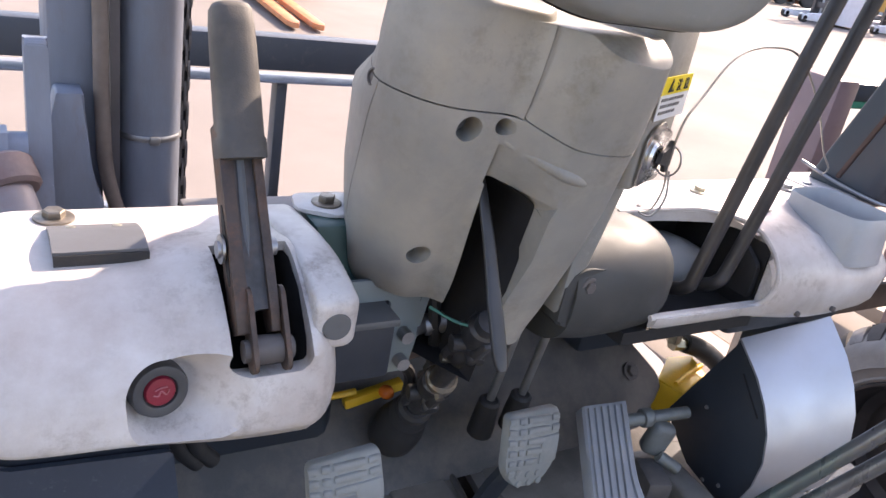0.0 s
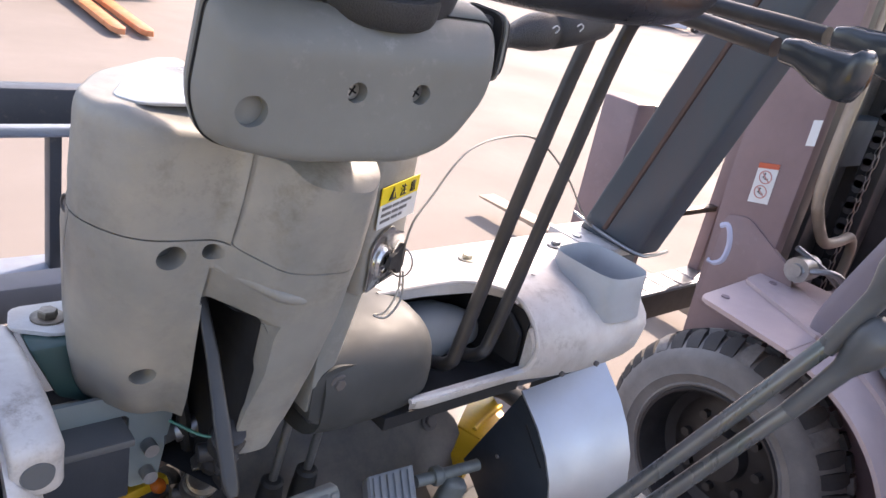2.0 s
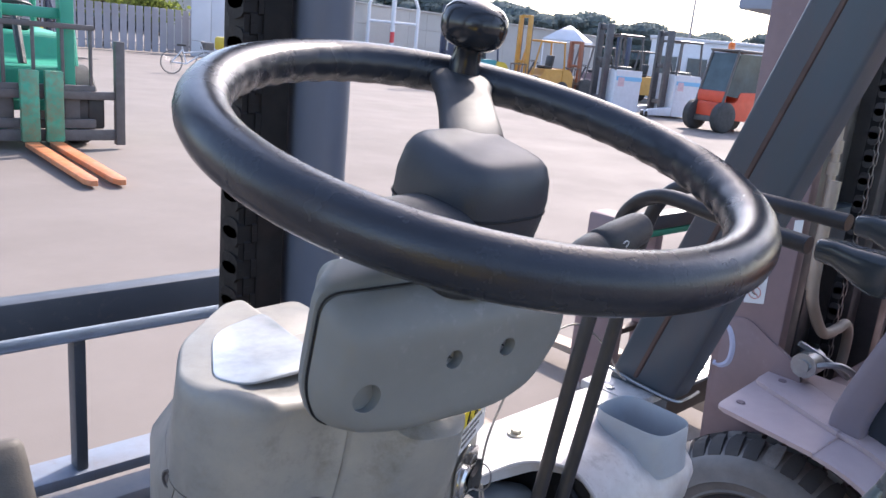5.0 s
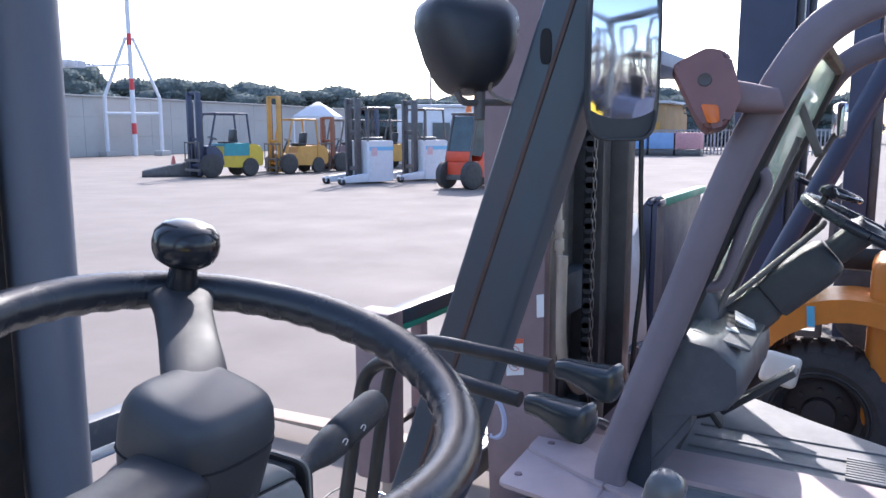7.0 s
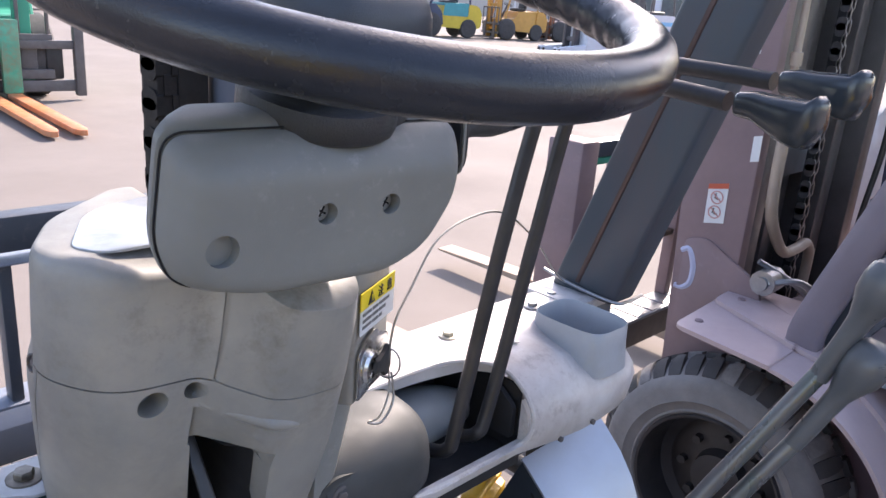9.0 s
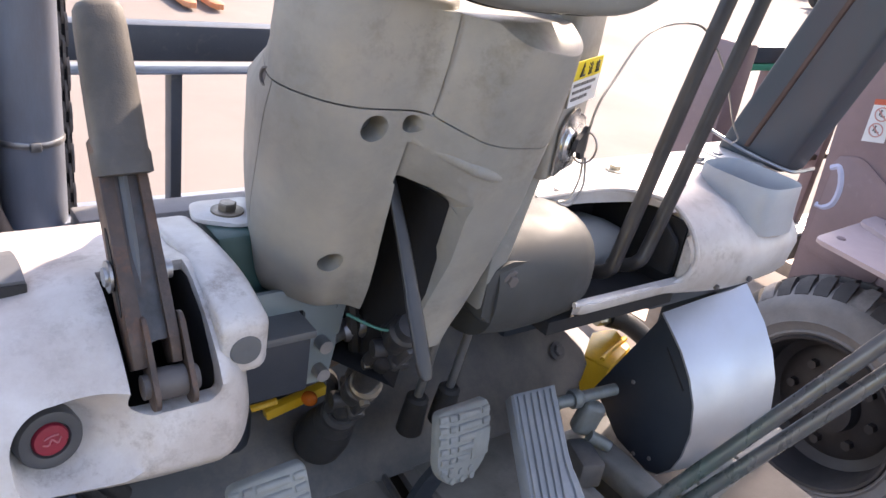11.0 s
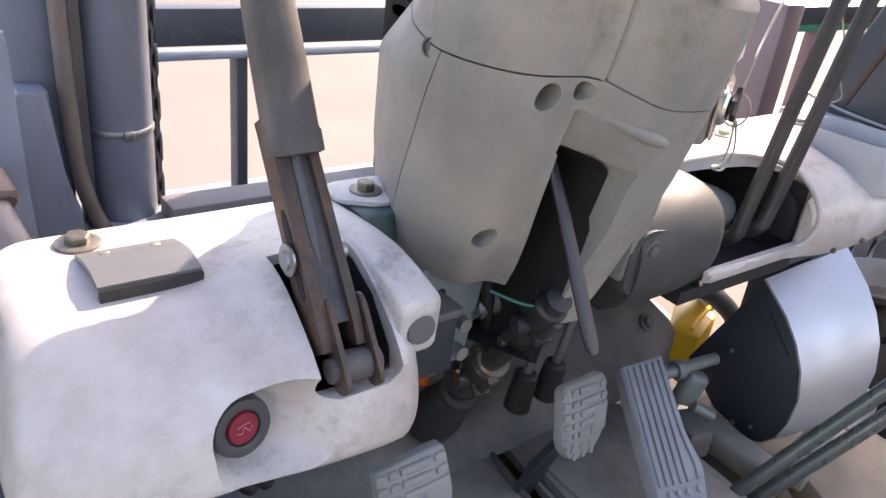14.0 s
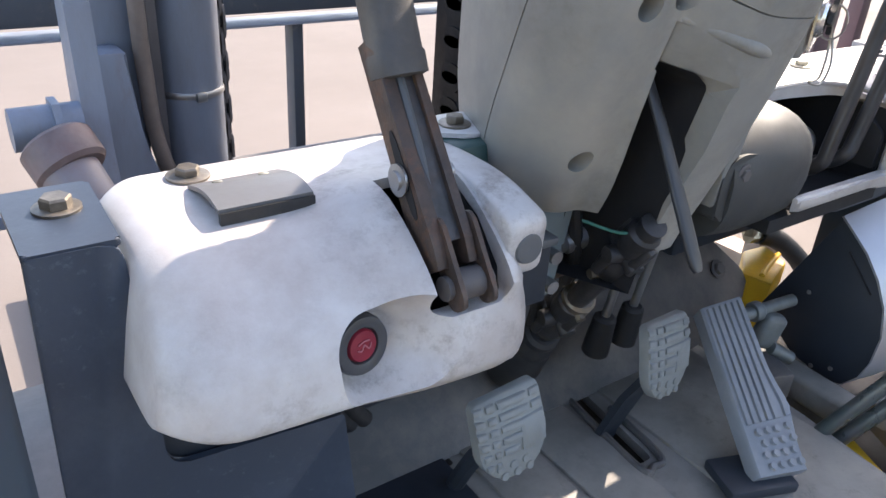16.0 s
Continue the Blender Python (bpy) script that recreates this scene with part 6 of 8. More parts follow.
def lug_tyre(parent, c, r, w, axis_sign, lugs=40, rubber_m=None):
    """Pneumatic tyre: rounded carcass, tread lugs at both shoulders, rim with wheel nuts. Outer face towards -x."""
    cx, cy, cz = c
    rubber_m = rubber_m or tyre
    b = B()
    prof = [(r * 0.55, 0.03), (r * 0.58, 0.008), (r * 0.60, 0.001), (r * 0.615, -0.003), (r * 0.63, 0.0), (r * 0.69, -0.007), (r * 0.70, -0.010), (r * 0.71, -0.008), (r * 0.79, -0.009), (r * 0.85, -0.003), (r * 0.885, 0.008), (r * 0.93, 0.030), (r * 0.958, 0.055), (r * 0.962, w - 0.055), (r * 0.885, w - 0.008), (r * 0.6, w)]
    lathe(b, (cx, cy, cz), (1, 0, 0), prof, 64, cap=False)
    t = part("tyre", b, rubber_m, parent, "black pneumatic tyre with worn lugs", 50)
    for i in range(lugs):
        a = 2 * math.pi * i / lugs
        for s in (0, 1):
            b = B()
            rings = []
            for h, rr, wd in ((0.010 if not s else w * 0.52, 0.895 if not s else 0.95, 0.60), (0.022 if not s else w * 0.56, 0.938 if not s else 1.0, 0.62), (0.045 if not s else w - 0.04, 0.985, 0.56), (w * 0.46 if not s else w - 0.004, 0.998 if not s else 0.91, 0.38)):
                aa = a + (0.5 * 2 * math.pi / lugs if s else 0)
                da = wd * 2 * math.pi / lugs * 0.62
                rings.append([(cx + h, cy + math.cos(aa + k * da) * r * q, cz + math.sin(aa + k * da) * r * q) for k, q in ((-1, rr), (1, rr), (1, rr - 0.05), (-1, rr - 0.05))])
            part("tread_lug", loft(b, rings), tyregrey if (i * 7 + s) % 5 == 0 and rubber_m is tyre else tyredark, t)
    b = B()
    lathe(b, (cx, cy, cz), (1, 0, 0), [(r * 0.60, 0.006), (r * 0.585, -0.004), (r * 0.565, -0.002), (r * 0.55, 0.012), (r * 0.535, 0.035), (r * 0.525, 0.095), (r * 0.45, 0.110), (r * 0.40, 0.100), (r * 0.22, 0.095), (r * 0.20, 0.06), (0.001, 0.055)], 48, cap=False)
    rim = part("wheel_rim", b, rimblack, parent, "dark dusty steel wheel rim", 30)
    for i in range(8):
        a = 2 * math.pi * i / 8
        b = B()
        p = (cx + 0.100, cy + math.cos(a) * r * 0.32, cz + math.sin(a) * r * 0.32)
        rod(b, p, (p[0] - 0.022, p[1], p[2]), 0.012, None, 6)
        part("wheel_nut", b, rimblack, rim)
    return t


lug_tyre(nb, (1.720, 0.648, 0.318), 0.318, 0.155, 1, 40)

# fender plates and arch
b = B()
prism(b, [(x, y, 0.744) for x, y in round_poly([(1.600, 0.738), (1.96, 0.760), (1.96, -0.30), (1.80, -0.30), (1.80, 0.507), (1.560, 0.507)], [0.02, 0.004, 0.004, 0.004, 0.002, 0.002])], (0, 0, 0.010), 0.003)
fen = part("fender", b, fenderpaint, nb, "faded pink-brown steel fender over the front tyre")
b = B()
prism(b, [(x, y, 0.7545) for x, y in round_poly([(1.80, 0.745), (1.97, 0.752), (1.97, -0.30), (1.80, -0.30), (1.80, 0.507), (1.68, 0.507)], [0.015, 0.004, 0.004, 0.004, 0.002, 0.002])], (0, 0, 0.010), 0.003)
part("fender_step", b, fenderpaint, fen)
# curved rear of the fender, following the tyre, with its raised inner half
for nm_a, x0, r1, r0 in (("fender_curve", 1.560, 0.343, 0.334), ("fender_curve_step", 1.685, 0.354, 0.3435)):
    ang = [radians(a) for a in range(97, 186, 4)]
    rings = [(0.55 + r1 * math.cos(a), 0.411 + r1 * math.sin(a)) for a in ang] + [(0.55 + r0 * math.cos(a), 0.411 + r0 * math.sin(a)) for a in reversed(ang)]
    b = B()
    prism(b, [(x0, y, z) for y, z in rings], (1.80 - x0, 0, 0), 0.001)
    part(nm_a, b, fenderpaint, fen, sharp=40)
b = B()
span(b, (1.66, -1.6, 0.20), (1.88, 0.19, 0.742))
span(b, (1.88, -1.6, 0.25), (2.22, 0.70, 0.70), 0.02)
span(b, (2.20, 0.44, 0.25), (2.95, 0.70, 0.70), 0.02)
part("chassis", b, brownpaint, nb)
for p in ((1.66, 0.71, 0.754), (1.85, 0.70, 0.7645)):
    b = B()
    lathe(b, p, (0, 0, 1), [(0.010, 0), (0.009, 0.003), (0, 0.004)], 14)
    part("fender_screw", b, brownpaint, fen)

# mast of the brown forklift
b = B()
prism(b, [(1.885, y, z) for y, z in [(0.735, 0.25), (0.880, 0.25), (0.912, 0.93), (0.935, 3.2), (0.755, 3.2)]], (0.045, 0, 0), 0.004)
nm = part("mast_upright", b, brownpaint, nb, "faded brown mast upright with stickers")
b = B()
prism(b, [(1.880, y, z) for y, z in round_poly([(0.885, 0.62), (0.885, 0.865), (0.825, 0.880), (0.68, 0.80), (0.66, 0.73), (0.70, 0.60)], 0.02)], (0.012, 0, 0), 0.003)
part("side_plate", b, brownpaint, nm)
for x0, x1, y0, y1, m in ((1.955, 2.02, 0.755, 0.87, innermast), (2.06, 2.12, 0.80, 0.90, innermast), (2.54, 2.62, 0.80, 0.92, innermast), (2.64, 2.72, 0.745, 0.92, innermast), (2.12, 2.54, 0.90, 0.94, innermast), (2.24, 2.30, 0.83, 0.90, innermast)):
    b = B()
    span(b, (x0, y0, 0.25), (x1, y1, 3.2), 0.004)
    part("mast_channel", b, m, nm)
for z0, z1 in ((0.985, 1.12), (0.55, 0.66), (1.62, 1.70)):
    b = B()
    span(b, (1.95, 0.84, z0), (2.62, 0.90, z1), 0.004)
    part("mast_tie", b, darkpaint, nm)
i, z = 0, 0.45
while z < 2.2:
    b = B()
    for k, dx in enumerate((-0.014, 0.0, 0.014)):
        prism(b, [(2.385 + dx - 0.004, y, zz + (0.016 if (i + k) % 2 else 0)) for y, zz in sup(0.79, z, 0.014, 0.0185, 10, 2.6)], (0.010, 0, 0))
    part("chain_link", b, innermast, nm)
    z += 0.032
    i += 1
part("chain_core", span(B(), (2.368, 0.783, 0.45), (2.402, 0.805, 2.2)), cavity, nm)
b = B()
lathe(b, (1.925, 0.712, 0.98), (0, 0.02, 1), [(0.009, 0), (0.009, 0.28), (0.013, 0.281), (0.013, 0.31), (0.009, 0.311), (0.009, 0.33), (0.013, 0.331), (0.013, 0.36), (0.008, 0.361), (0.008, 0.60)], 16)
part("lift_pipe", b, pipe_tan, nm)
b = B()
tube(b, [(1.905, 0.70, 1.25), (1.90, 0.70, 1.10), (1.915, 0.70, 0.985), (1.96, 0.70, 0.92), (2.05, 0.70, 0.850), (2.14, 0.70, 0.842), (2.205, 0.70, 0.846), (2.245, 0.70, 0.80), (2.242, 0.70, 0.70)], 0.014, 12)
part("bent_pipe", b, pipe_tan, nm, "bent tan hydraulic pipe")
for dx in (0.0, 0.020):
    b = B()
    tube(b, [(2.655 + dx, 0.72, 2.2), (2.660 + dx, 0.71, 1.4), (2.68 + dx * 1.5, 0.70, 1.1), (2.655 + dx, 0.71, 0.85), (2.64 + dx, 0.72, 0.6)], 0.006, 8)
    part("mast_hose", b, rubber, nm)
b = B()
rod(b, (1.86, 0.665, 0.815), (1.93, 0.665, 0.815), 0.030)
rod(b, (1.85, 0.665, 0.815), (1.87, 0.665, 0.815), 0.016)
tube(b, [(1.86, 0.66, 0.815), (1.90, 0.60, 0.83), (1.95, 0.57, 0.80)], 0.008, 8)
tube(b, [(1.88, 0.69, 0.86), (1.93, 0.63, 0.82), (1.98, 0.60, 0.78)], 0.007, 8)
part("tilt_joint", b, steel, nm)
# stickers and paint marks on the upright
def plate_pt(y, z, d):
    return (1.8845 - d, y, z)


b = B()
prism(b, [plate_pt(y, z, 0.0005) for y, z in ((0.795, 0.925), (0.845, 0.915), (0.848, 1.012), (0.798, 1.024))], (-0.001, 0, 0))
stk = part("warning_sticker", b, labelwhite, nm, "white warning sticker with red strip")
b = B()
prism(b, [plate_pt(y, z, 0.002) for y, z in ((0.797, 1.012), (0.8475, 1.001), (0.848, 1.014), (0.798, 1.025))], (-0.0008, 0, 0))
part("sticker_strip", b, labelred, stk)
stickerpink = surf("faded_sticker_red", (0.55, 0.26, 0.24), 0.5, var=0.15)
for z in (0.948, 0.985):
    b = B()
    lathe(b, (1.8822, 0.822, z), (-1, 0, 0), [(0.0165, 0), (0.0165, 0.0008), (0.0138, 0.0008), (0.0138, 0.0)], 28, cap=False)
    box(b, (1.8818, 0.822, z), (0.0006, 0.028, 0.0028), (40, 0, 0))
    part("sticker_ring", b, stickerpink, stk)
    b = B()
    box(b, (1.8819, 0.826, z + 0.003), (0.0006, 0.004, 0.014), (8, 0, 0))
    box(b, (1.8819, 0.819, z - 0.004), (0.0006, 0.010, 0.004), (0, 0, 0))
    part("sticker_figure", b, ringgrey, stk)
b = B()
tube(b, [(1.8865, y, z) for y, z in ((0.888, 0.83), (0.868, 0.84), (0.850, 0.80), (0.852, 0.755), (0.872, 0.735), (0.893, 0.735))], 0.010, 8, 6, [0.0085, 0.010, 0.0105, 0.010, 0.009, 0.0075])
part("chalk_mark", b, smudge, nm)
b = B()
prism(b, [plate_pt(y, z, 0.0005) for y, z in ((0.760, 1.085), (0.735 + 0.005, 1.09), (0.742, 1.15), (0.762, 1.145))], (-0.001, 0, 0))
part("small_label", b, labelwhite, nm)
for y0, z0, w, h in ((0.905, 1.36, 0.06, 0.012), (0.875, 1.30, 0.012, 0.07), (0.835, 1.33, 0.05, 0.012), (0.855, 1.30, 0.012, 0.06), (0.815, 1.27, 0.04, 0.012)):
    b = B()
    prism(b, [plate_pt(y0 - a * w, z0 + c * h, 0.0005) for a, c in ((0, 0), (1, 0), (1, 1), (0, 1))], (-0.001, 0, 0))
    part("marking_bar", b, labelwhite, nm)
# carriage and forks
b = B()
span(b, (1.815, 1.18, 0.55), (1.90, 1.30, 1.06), 0.012)
ncar = part("fork_carriage", b, brownpaint, nb, "faded brown fork carriage with posts")
b = B()
span(b, (1.90, 1.20, 1.005), (3.05, 1.25, 1.050), 0.004)
part("carriage_top_bar", b, darkpaint, ncar)
b = B()
span(b, (1.90, 1.20, 0.985), (3.05, 1.245, 1.003), 0.002)
part("green_stripe_bar", b, truckgreen, ncar)
for x in (2.03, 2.45, 2.95):
    b = B()
    span(b, (x, 1.20, 0.45), (x + 0.04, 1.24, 0.985), 0.004)
    part("carriage_post", b, brownpaint, ncar)
b = B()
span(b, (1.80, 1.16, 0.36), (3.1, 1.24, 0.46), 0.006)
part("carriage_low_bar", b, hubdark, ncar)
b = B()
span(b, (1.90, 1.205, 0.695), (3.05, 1.235, 0.713), 0.003)
part("carriage_middle_bar", b, rust, ncar)
for i in range(14):
    b = B()
    span(b, (1.83 + i * 0.09, 1.145, 0.4755), (1.908 + i * 0.09, 1.235, 0.4785), 0.001)
    part("bar_wear_plate", b, steel, ncar)
b = B()
span(b, (1.80, 1.14, 0.463), (3.1, 1.20, 0.475), 0.003)
part("low_bar_edge", b, mastpaint, ncar)
for x in (1.95, 2.96):
    b = B()
    prism(b, [(x, y, z) for y, z in [(1.25, 0.60), (1.30, 0.60), (1.30, 0.14), (2.80, 0.105), (2.80, 0.09), (1.25, 0.08)]], (0.11, 0, 0), 0.005)
    part("fork", b, surf("dusty_fork_%d" % int(x), (0.36, 0.28, 0.22), 0.6, var=0.15, stain=(0.2, 0.14, 0.1), amount=0.5), ncar)

# front pillars, windscreen, grab handle
PIL = [(0.505, 0.76), (0.488, 0.845), (0.368, 1.195), (0.265, 1.490), (0.170, 1.690), (0.085, 1.785), (-0.06, 1.830), (-0.30, 1.845), (-1.0, 1.85)]
guard_n = None
for x in (1.70, 2.66):
    b = B()
    path = smooth_path([(x, y, z) for y, z in PIL], 6)
    rings = []
    for i, p in enumerate(path):
        d = (path[min(i + 1, len(path) - 1)] - path[max(i - 1, 0)]).normalized()
        nn = Vector((1, 0, 0)).cross(d)
        rings.append([p + Vector((1, 0, 0)) * a + nn * c for a, c in sup(0.028, 0, 0.030, 0.036, 16, 3.5)])
    ob = part("guard_pillar", loft(b, rings), pillarpurple, nb, "faded purple-grey overhead guard pillar", 50)
    guard_n = guard_n or ob
b = B()
span(b, (1.70, -1.0, 1.80), (2.72, 0.02, 1.865), 0.02)
part("guard_roof", b, pillarpurple, guard_n)
b = B()
prism(b, [(1.752, 0.420, 1.02), (2.64, 0.420, 1.02), (2.64, 0.135, 1.745), (1.752, 0.135, 1.745)], (0, -0.006, -0.002))
gl = part("windscreen", b, glasspane, nb, "dusty green-tinted windscreen with a pale painted reflection")
gl.visible_shadow = False
for p, q in (((1.775, 0.413, 1.02), (1.775, 0.130, 1.745)), ((2.62, 0.413, 1.02), (2.62, 0.130, 1.745)), ((1.77, 0.413, 1.02), (2.62, 0.413, 1.02)), ((1.77, 0.130, 1.745), (2.62, 0.130, 1.745))):
    b = B()
    rod(b, p, q, 0.018, None, 8)
    part("screen_seal", b, rubber, gl)
b = B()
tube(b, [(1.98, 0.33, 1.12), (2.05, 0.23, 1.40), (2.10, 0.18, 1.55)], 0.008, 8)
box(b, (2.10, 0.17, 1.60), (0.03, 0.02, 0.20), (-22, 10, 0), 0.005)
part("wiper", b, hubdark, gl)
b = B()
tube(b, [(1.765, 0.395, 1.225), (1.775, 0.350, 1.232), (1.78, 0.300, 1.232), (1.78, 0.275, 1.270), (1.78, 0.240, 1.390), (1.78, 0.212, 1.450), (1.775, 0.222, 1.485), (1.765, 0.268, 1.480)], 0.014, 10)
part("grab_handle", b, pillarpurple, nb, "bent grey grab handle")
# combination lamp on the pillar
IX = Vector((0.25, -1.0, 0.05)).normalized()
IZ = Vector((0.05, 0.30, 0.95)).normalized()
IN = IX.cross(IZ)
IC = Vector((1.66, 0.318, 1.642))
b = B()
prism(b, [IC + IX * s + IZ * t - IN * 0.045 for s, t in round_poly([(-0.052, 0.052), (0.02, 0.082), (0.058, 0.070), (0.060, -0.02), (0.018, -0.075), (-0.022, -0.082), (-0.032, -0.05)], 0.014)], IN * 0.09, 0.010, 3)
il = part("combination_lamp", b, surf("faded_pink_plastic", (0.23, 0.115, 0.11), 0.55, var=0.08, stain=(0.26, 0.16, 0.15), amount=0.4), nb, "faded pink-brown indicator lamp with amber lens", 50)
for sgn in (1, -1):
    b = B()
    prism(b, [IC + IX * s + IZ * t + IN * sgn * 0.047 for s, t in round_poly([(-0.020, -0.030), (0.012, -0.034), (0.006, -0.068), (-0.016, -0.070)], 0.006)], IN * sgn * 0.004, 0.001)
    part("amber_lens", b, amber, il)
    b = B()
    lathe(b, IC + IX * 0.0 + IZ * 0.018 + IN * sgn * 0.044, IN * sgn, [(0.014, 0), (0.012, 0.004), (0.006, 0.001), (0, 0.001)], 16)
    part("lamp_screw", b, hubdark, il)
b = B()
rings = []
for s, w in ((0.03, 0.034), (0.08, 0.030), (0.13, 0.024)):
    c = IC + IX * s - IZ * 0.02 * s / 0.1
    rings.append([c + IZ * y + IN * x for x, y in sup(0, 0, 0.030, w, 14, 4)])
part("lamp_arm", loft(b, rings), brownpaint, il)

# dashboard, column, wheel and floor of the brown forklift
b = B()
rings = []
for x, k in ((1.752, 0.92), (1.77, 1.0), (1.95, 1.03), (2.10, 1.06), (2.24, 1.0), (2.34, 0.85), (2.38, 0.6)):
    rings.append([(x, 0.36 + y * k, 1.02 + z * k) for y, z in [(0.10, 0.06), (0.02, 0.10), (-0.07, 0.085), (-0.125, 0.04), (-0.13, -0.02), (-0.10, -0.06), (-0.04, -0.085), (0.06, -0.10), (0.10, -0.10)]])
nd = part("dashboard", loft(b, rings), surf("dark_grey_dash", (0.075, 0.080, 0.095), 0.5, var=0.1, bump=0.1, stain=(0.14, 0.14, 0.15), amount=0.5, sscale=9), nb, "dark grey moulded dashboard", 50)
b = B()
rings = []
for t, w in ((0, 0.05), (0.05, 0.052), (0.12, 0.045), (0.15, 0.03)):
    rings.append([(2.03 + x, 0.365 + y + t * 0.2, 1.10 + t) for x, y in sup(0, 0, w * 1.5, w, 20, 4)])
part("dash_pod", loft(b, rings), nd.data.materials[0], nd, sharp=50)
b = B()
prism(b, [(1.755, y, z) for y, z in [(0.50, 0.76), (0.455, 0.76), (0.33, 0.94), (0.36, 1.06), (0.42, 1.03)]], (0.03, 0, 0), 0.006)
part("dash_end", b, nd.data.materials[0], nd)
b = B()
cdir = Vector((0.02, -0.26, 0.235)).normalized()
rings = []
cu, cv2, ca = basis(cdir)
for s, w, h in ((0.0, 0.070, 0.062), (0.06, 0.070, 0.062), (0.14, 0.064, 0.054), (0.145, 0.060, 0.050), (0.155, 0.060, 0.050), (0.16, 0.066, 0.058), (0.29, 0.062, 0.056), (0.32, 0.058, 0.050), (0.335, 0.04, 0.04)):
    c = Vector((2.13, 0.34, 1.045)) + cdir * s
    rings.append([c + cu * x + cv2 * y for x, y in sup(0, 0, w, h, 20, 4)])
ncl = part("column_cover", loft(b, rings), darkplastic, nb, "black plastic steering column", 50)
b = B()
rod(b, Vector((2.13, 0.34, 1.045)) + cdir * 0.34, Vector((2.13, 0.34, 1.045)) + cdir * 0.44, 0.035)
part("column_neck", b, darkplastic, ncl)
wc2 = Vector((2.13, 0.34, 1.045)) + cdir * 0.43
b = B()
wd = Vector((0.02, -0.45, 0.89)).normalized()
u2, v2, _ = basis(wd)
tube(b, [wc2 + (u2 * math.cos(a) + v2 * math.sin(a)) * 0.155 for a in (2 * math.pi * i / 24 for i in range(25))], 0.013, 10, 2)
nw = part("steering_wheel", b, leather, nb, "dark steering wheel with knob")
for a in (0.6, 2.7, 4.8):
    b = B()
    rod(b, wc2 - wd * 0.01, wc2 + (u2 * math.cos(a) + v2 * math.sin(a)) * 0.15, 0.012, 0.009)
    part("spoke", b, darkplastic, nw)
b = B()
lathe(b, wc2 - wd * 0.02, wd, [(0.045, 0), (0.045, 0.02), (0.03, 0.035), (0, 0.037)], 24)
part("hub_pad", b, darkplastic, nw)
b = B()
lathe(b, wc2 + (u2 * 0.6 + v2 * -0.8) * 0.15, wd, [(0.008, 0), (0.008, 0.03), (0.02, 0.035), (0.022, 0.048), (0.01, 0.058), (0, 0.058)], 18)
part("wheel_knob", b, blackgloss, nw)
for k in range(3):
    b = B()
    rod(b, (1.98 + k * 0.03, 0.36, 1.10), (2.20 + 0.05 * k, 0.12, 1.33), 0.007, None, 8)
    part("control_rod", b, hubdark, ncl)
b = B()
prism(b, [(x, y, 0.735) for x, y in round_poly([(1.70, 0.36), (1.78, 0.42), (2.62, 0.44), (2.52, 0.285), (2.40, 0.12), (2.28, -0.08), (2.22, -0.6), (1.70, -0.6)], 0.02)], (0, 0, 0.012), 0.003)
nf = part("floor_mat", b, matrubber, nb, "ribbed grey rubber floor mat")
for i in range(6):
    b = B()
    box(b, (1.80 + i * 0.085, 0.02, 0.749), (0.012, 0.75, 0.006), (0, 0, 0), 0.002)
    part("mat_rib", b, matrubber, nf)
for i in range(9):
    b = B()
    box(b, (2.02 + i * 0.016, -0.02, 0.752), (0.009, 0.09, 0.006), (0, 0, 0), 0.001)
    part("mat_tread", b, matrubber, nf)
b = B()
span(b, (1.75, 0.42, 0.70), (2.66, 0.47, 1.02))
part("firewall", b, blacksheet, nb)
for x, y, s in ((2.02, 0.36, 0.07), (2.18, 0.36, 0.075)):
    b = B()
    box(b, (x, y - 0.03, 0.86), (s, 0.016, 0.07), (-35, 0, 10), 0.006)
    tube(b, [(x, y - 0.02, 0.86), (x + 0.02, y + 0.04, 0.84), (x + 0.03, y + 0.09, 0.90)], 0.012, 8)
    part("pedal", b, rubber, nb, "dark foot pedal")
b = B()
box(b, (2.32, 0.26, 0.84), (0.07, 0.24, 0.02), (-38, 0, 0), 0.006)
ap = part("treadle", b, surf("treadle_rubber", (0.06, 0.06, 0.065), 0.5, var=0.15), nb, "ribbed accelerator treadle")
for i in range(5):
    b = B()
    box(b, (2.296 + i * 0.012, 0.253, 0.850), (0.005, 0.21, 0.006), (-38, 0, 0))
    part("treadle_rib", b, rubber, ap)
b = B()
tube(b, [(1.95, 0.38, 0.93), (2.02, 0.33, 0.90), (2.10, 0.34, 0.93), (2.2, 0.38, 0.95)], 0.014, 8)
tube(b, [(1.90, 0.40, 0.80), (1.95, 0.37, 0.88), (2.0, 0.38, 0.95)], 0.016, 8)
part("wiring", b, rubber, nb)
b = B()
box(b, (2.00, 0.265, 1.112), (0.10, 0.05, 0.004), (25, 0, 10), 0.001)
part("dash_label", b, labelwhite, nd)

# bolts on the column, side cover, cable conduit and mirror of the brown forklift
for t_, o_ in ((0.10, 0.066), (0.25, 0.063)):
    p = Vector((2.13, 0.34, 1.045)) + cdir * t_ - cu * o_
    b = B()
    lathe(b, p, -cu, [(0.012, -0.004), (0.012, 0.004), (0.008, 0.006), (0, 0.006)], 12)
    part("column_bolt", b, hubdark, ncl)
b = B()
prism(b, [(1.762, y, z) for y, z in round_poly([(0.52, 0.765), (0.44, 0.765), (0.40, 0.80), (0.335, 0.905), (0.33, 0.97), (0.37, 1.03), (0.43, 1.03)], 0.012)], (0.06, 0, 0), 0.010, 3)
part("side_cover", b, nd.data.materials[0], nd)
b = B()
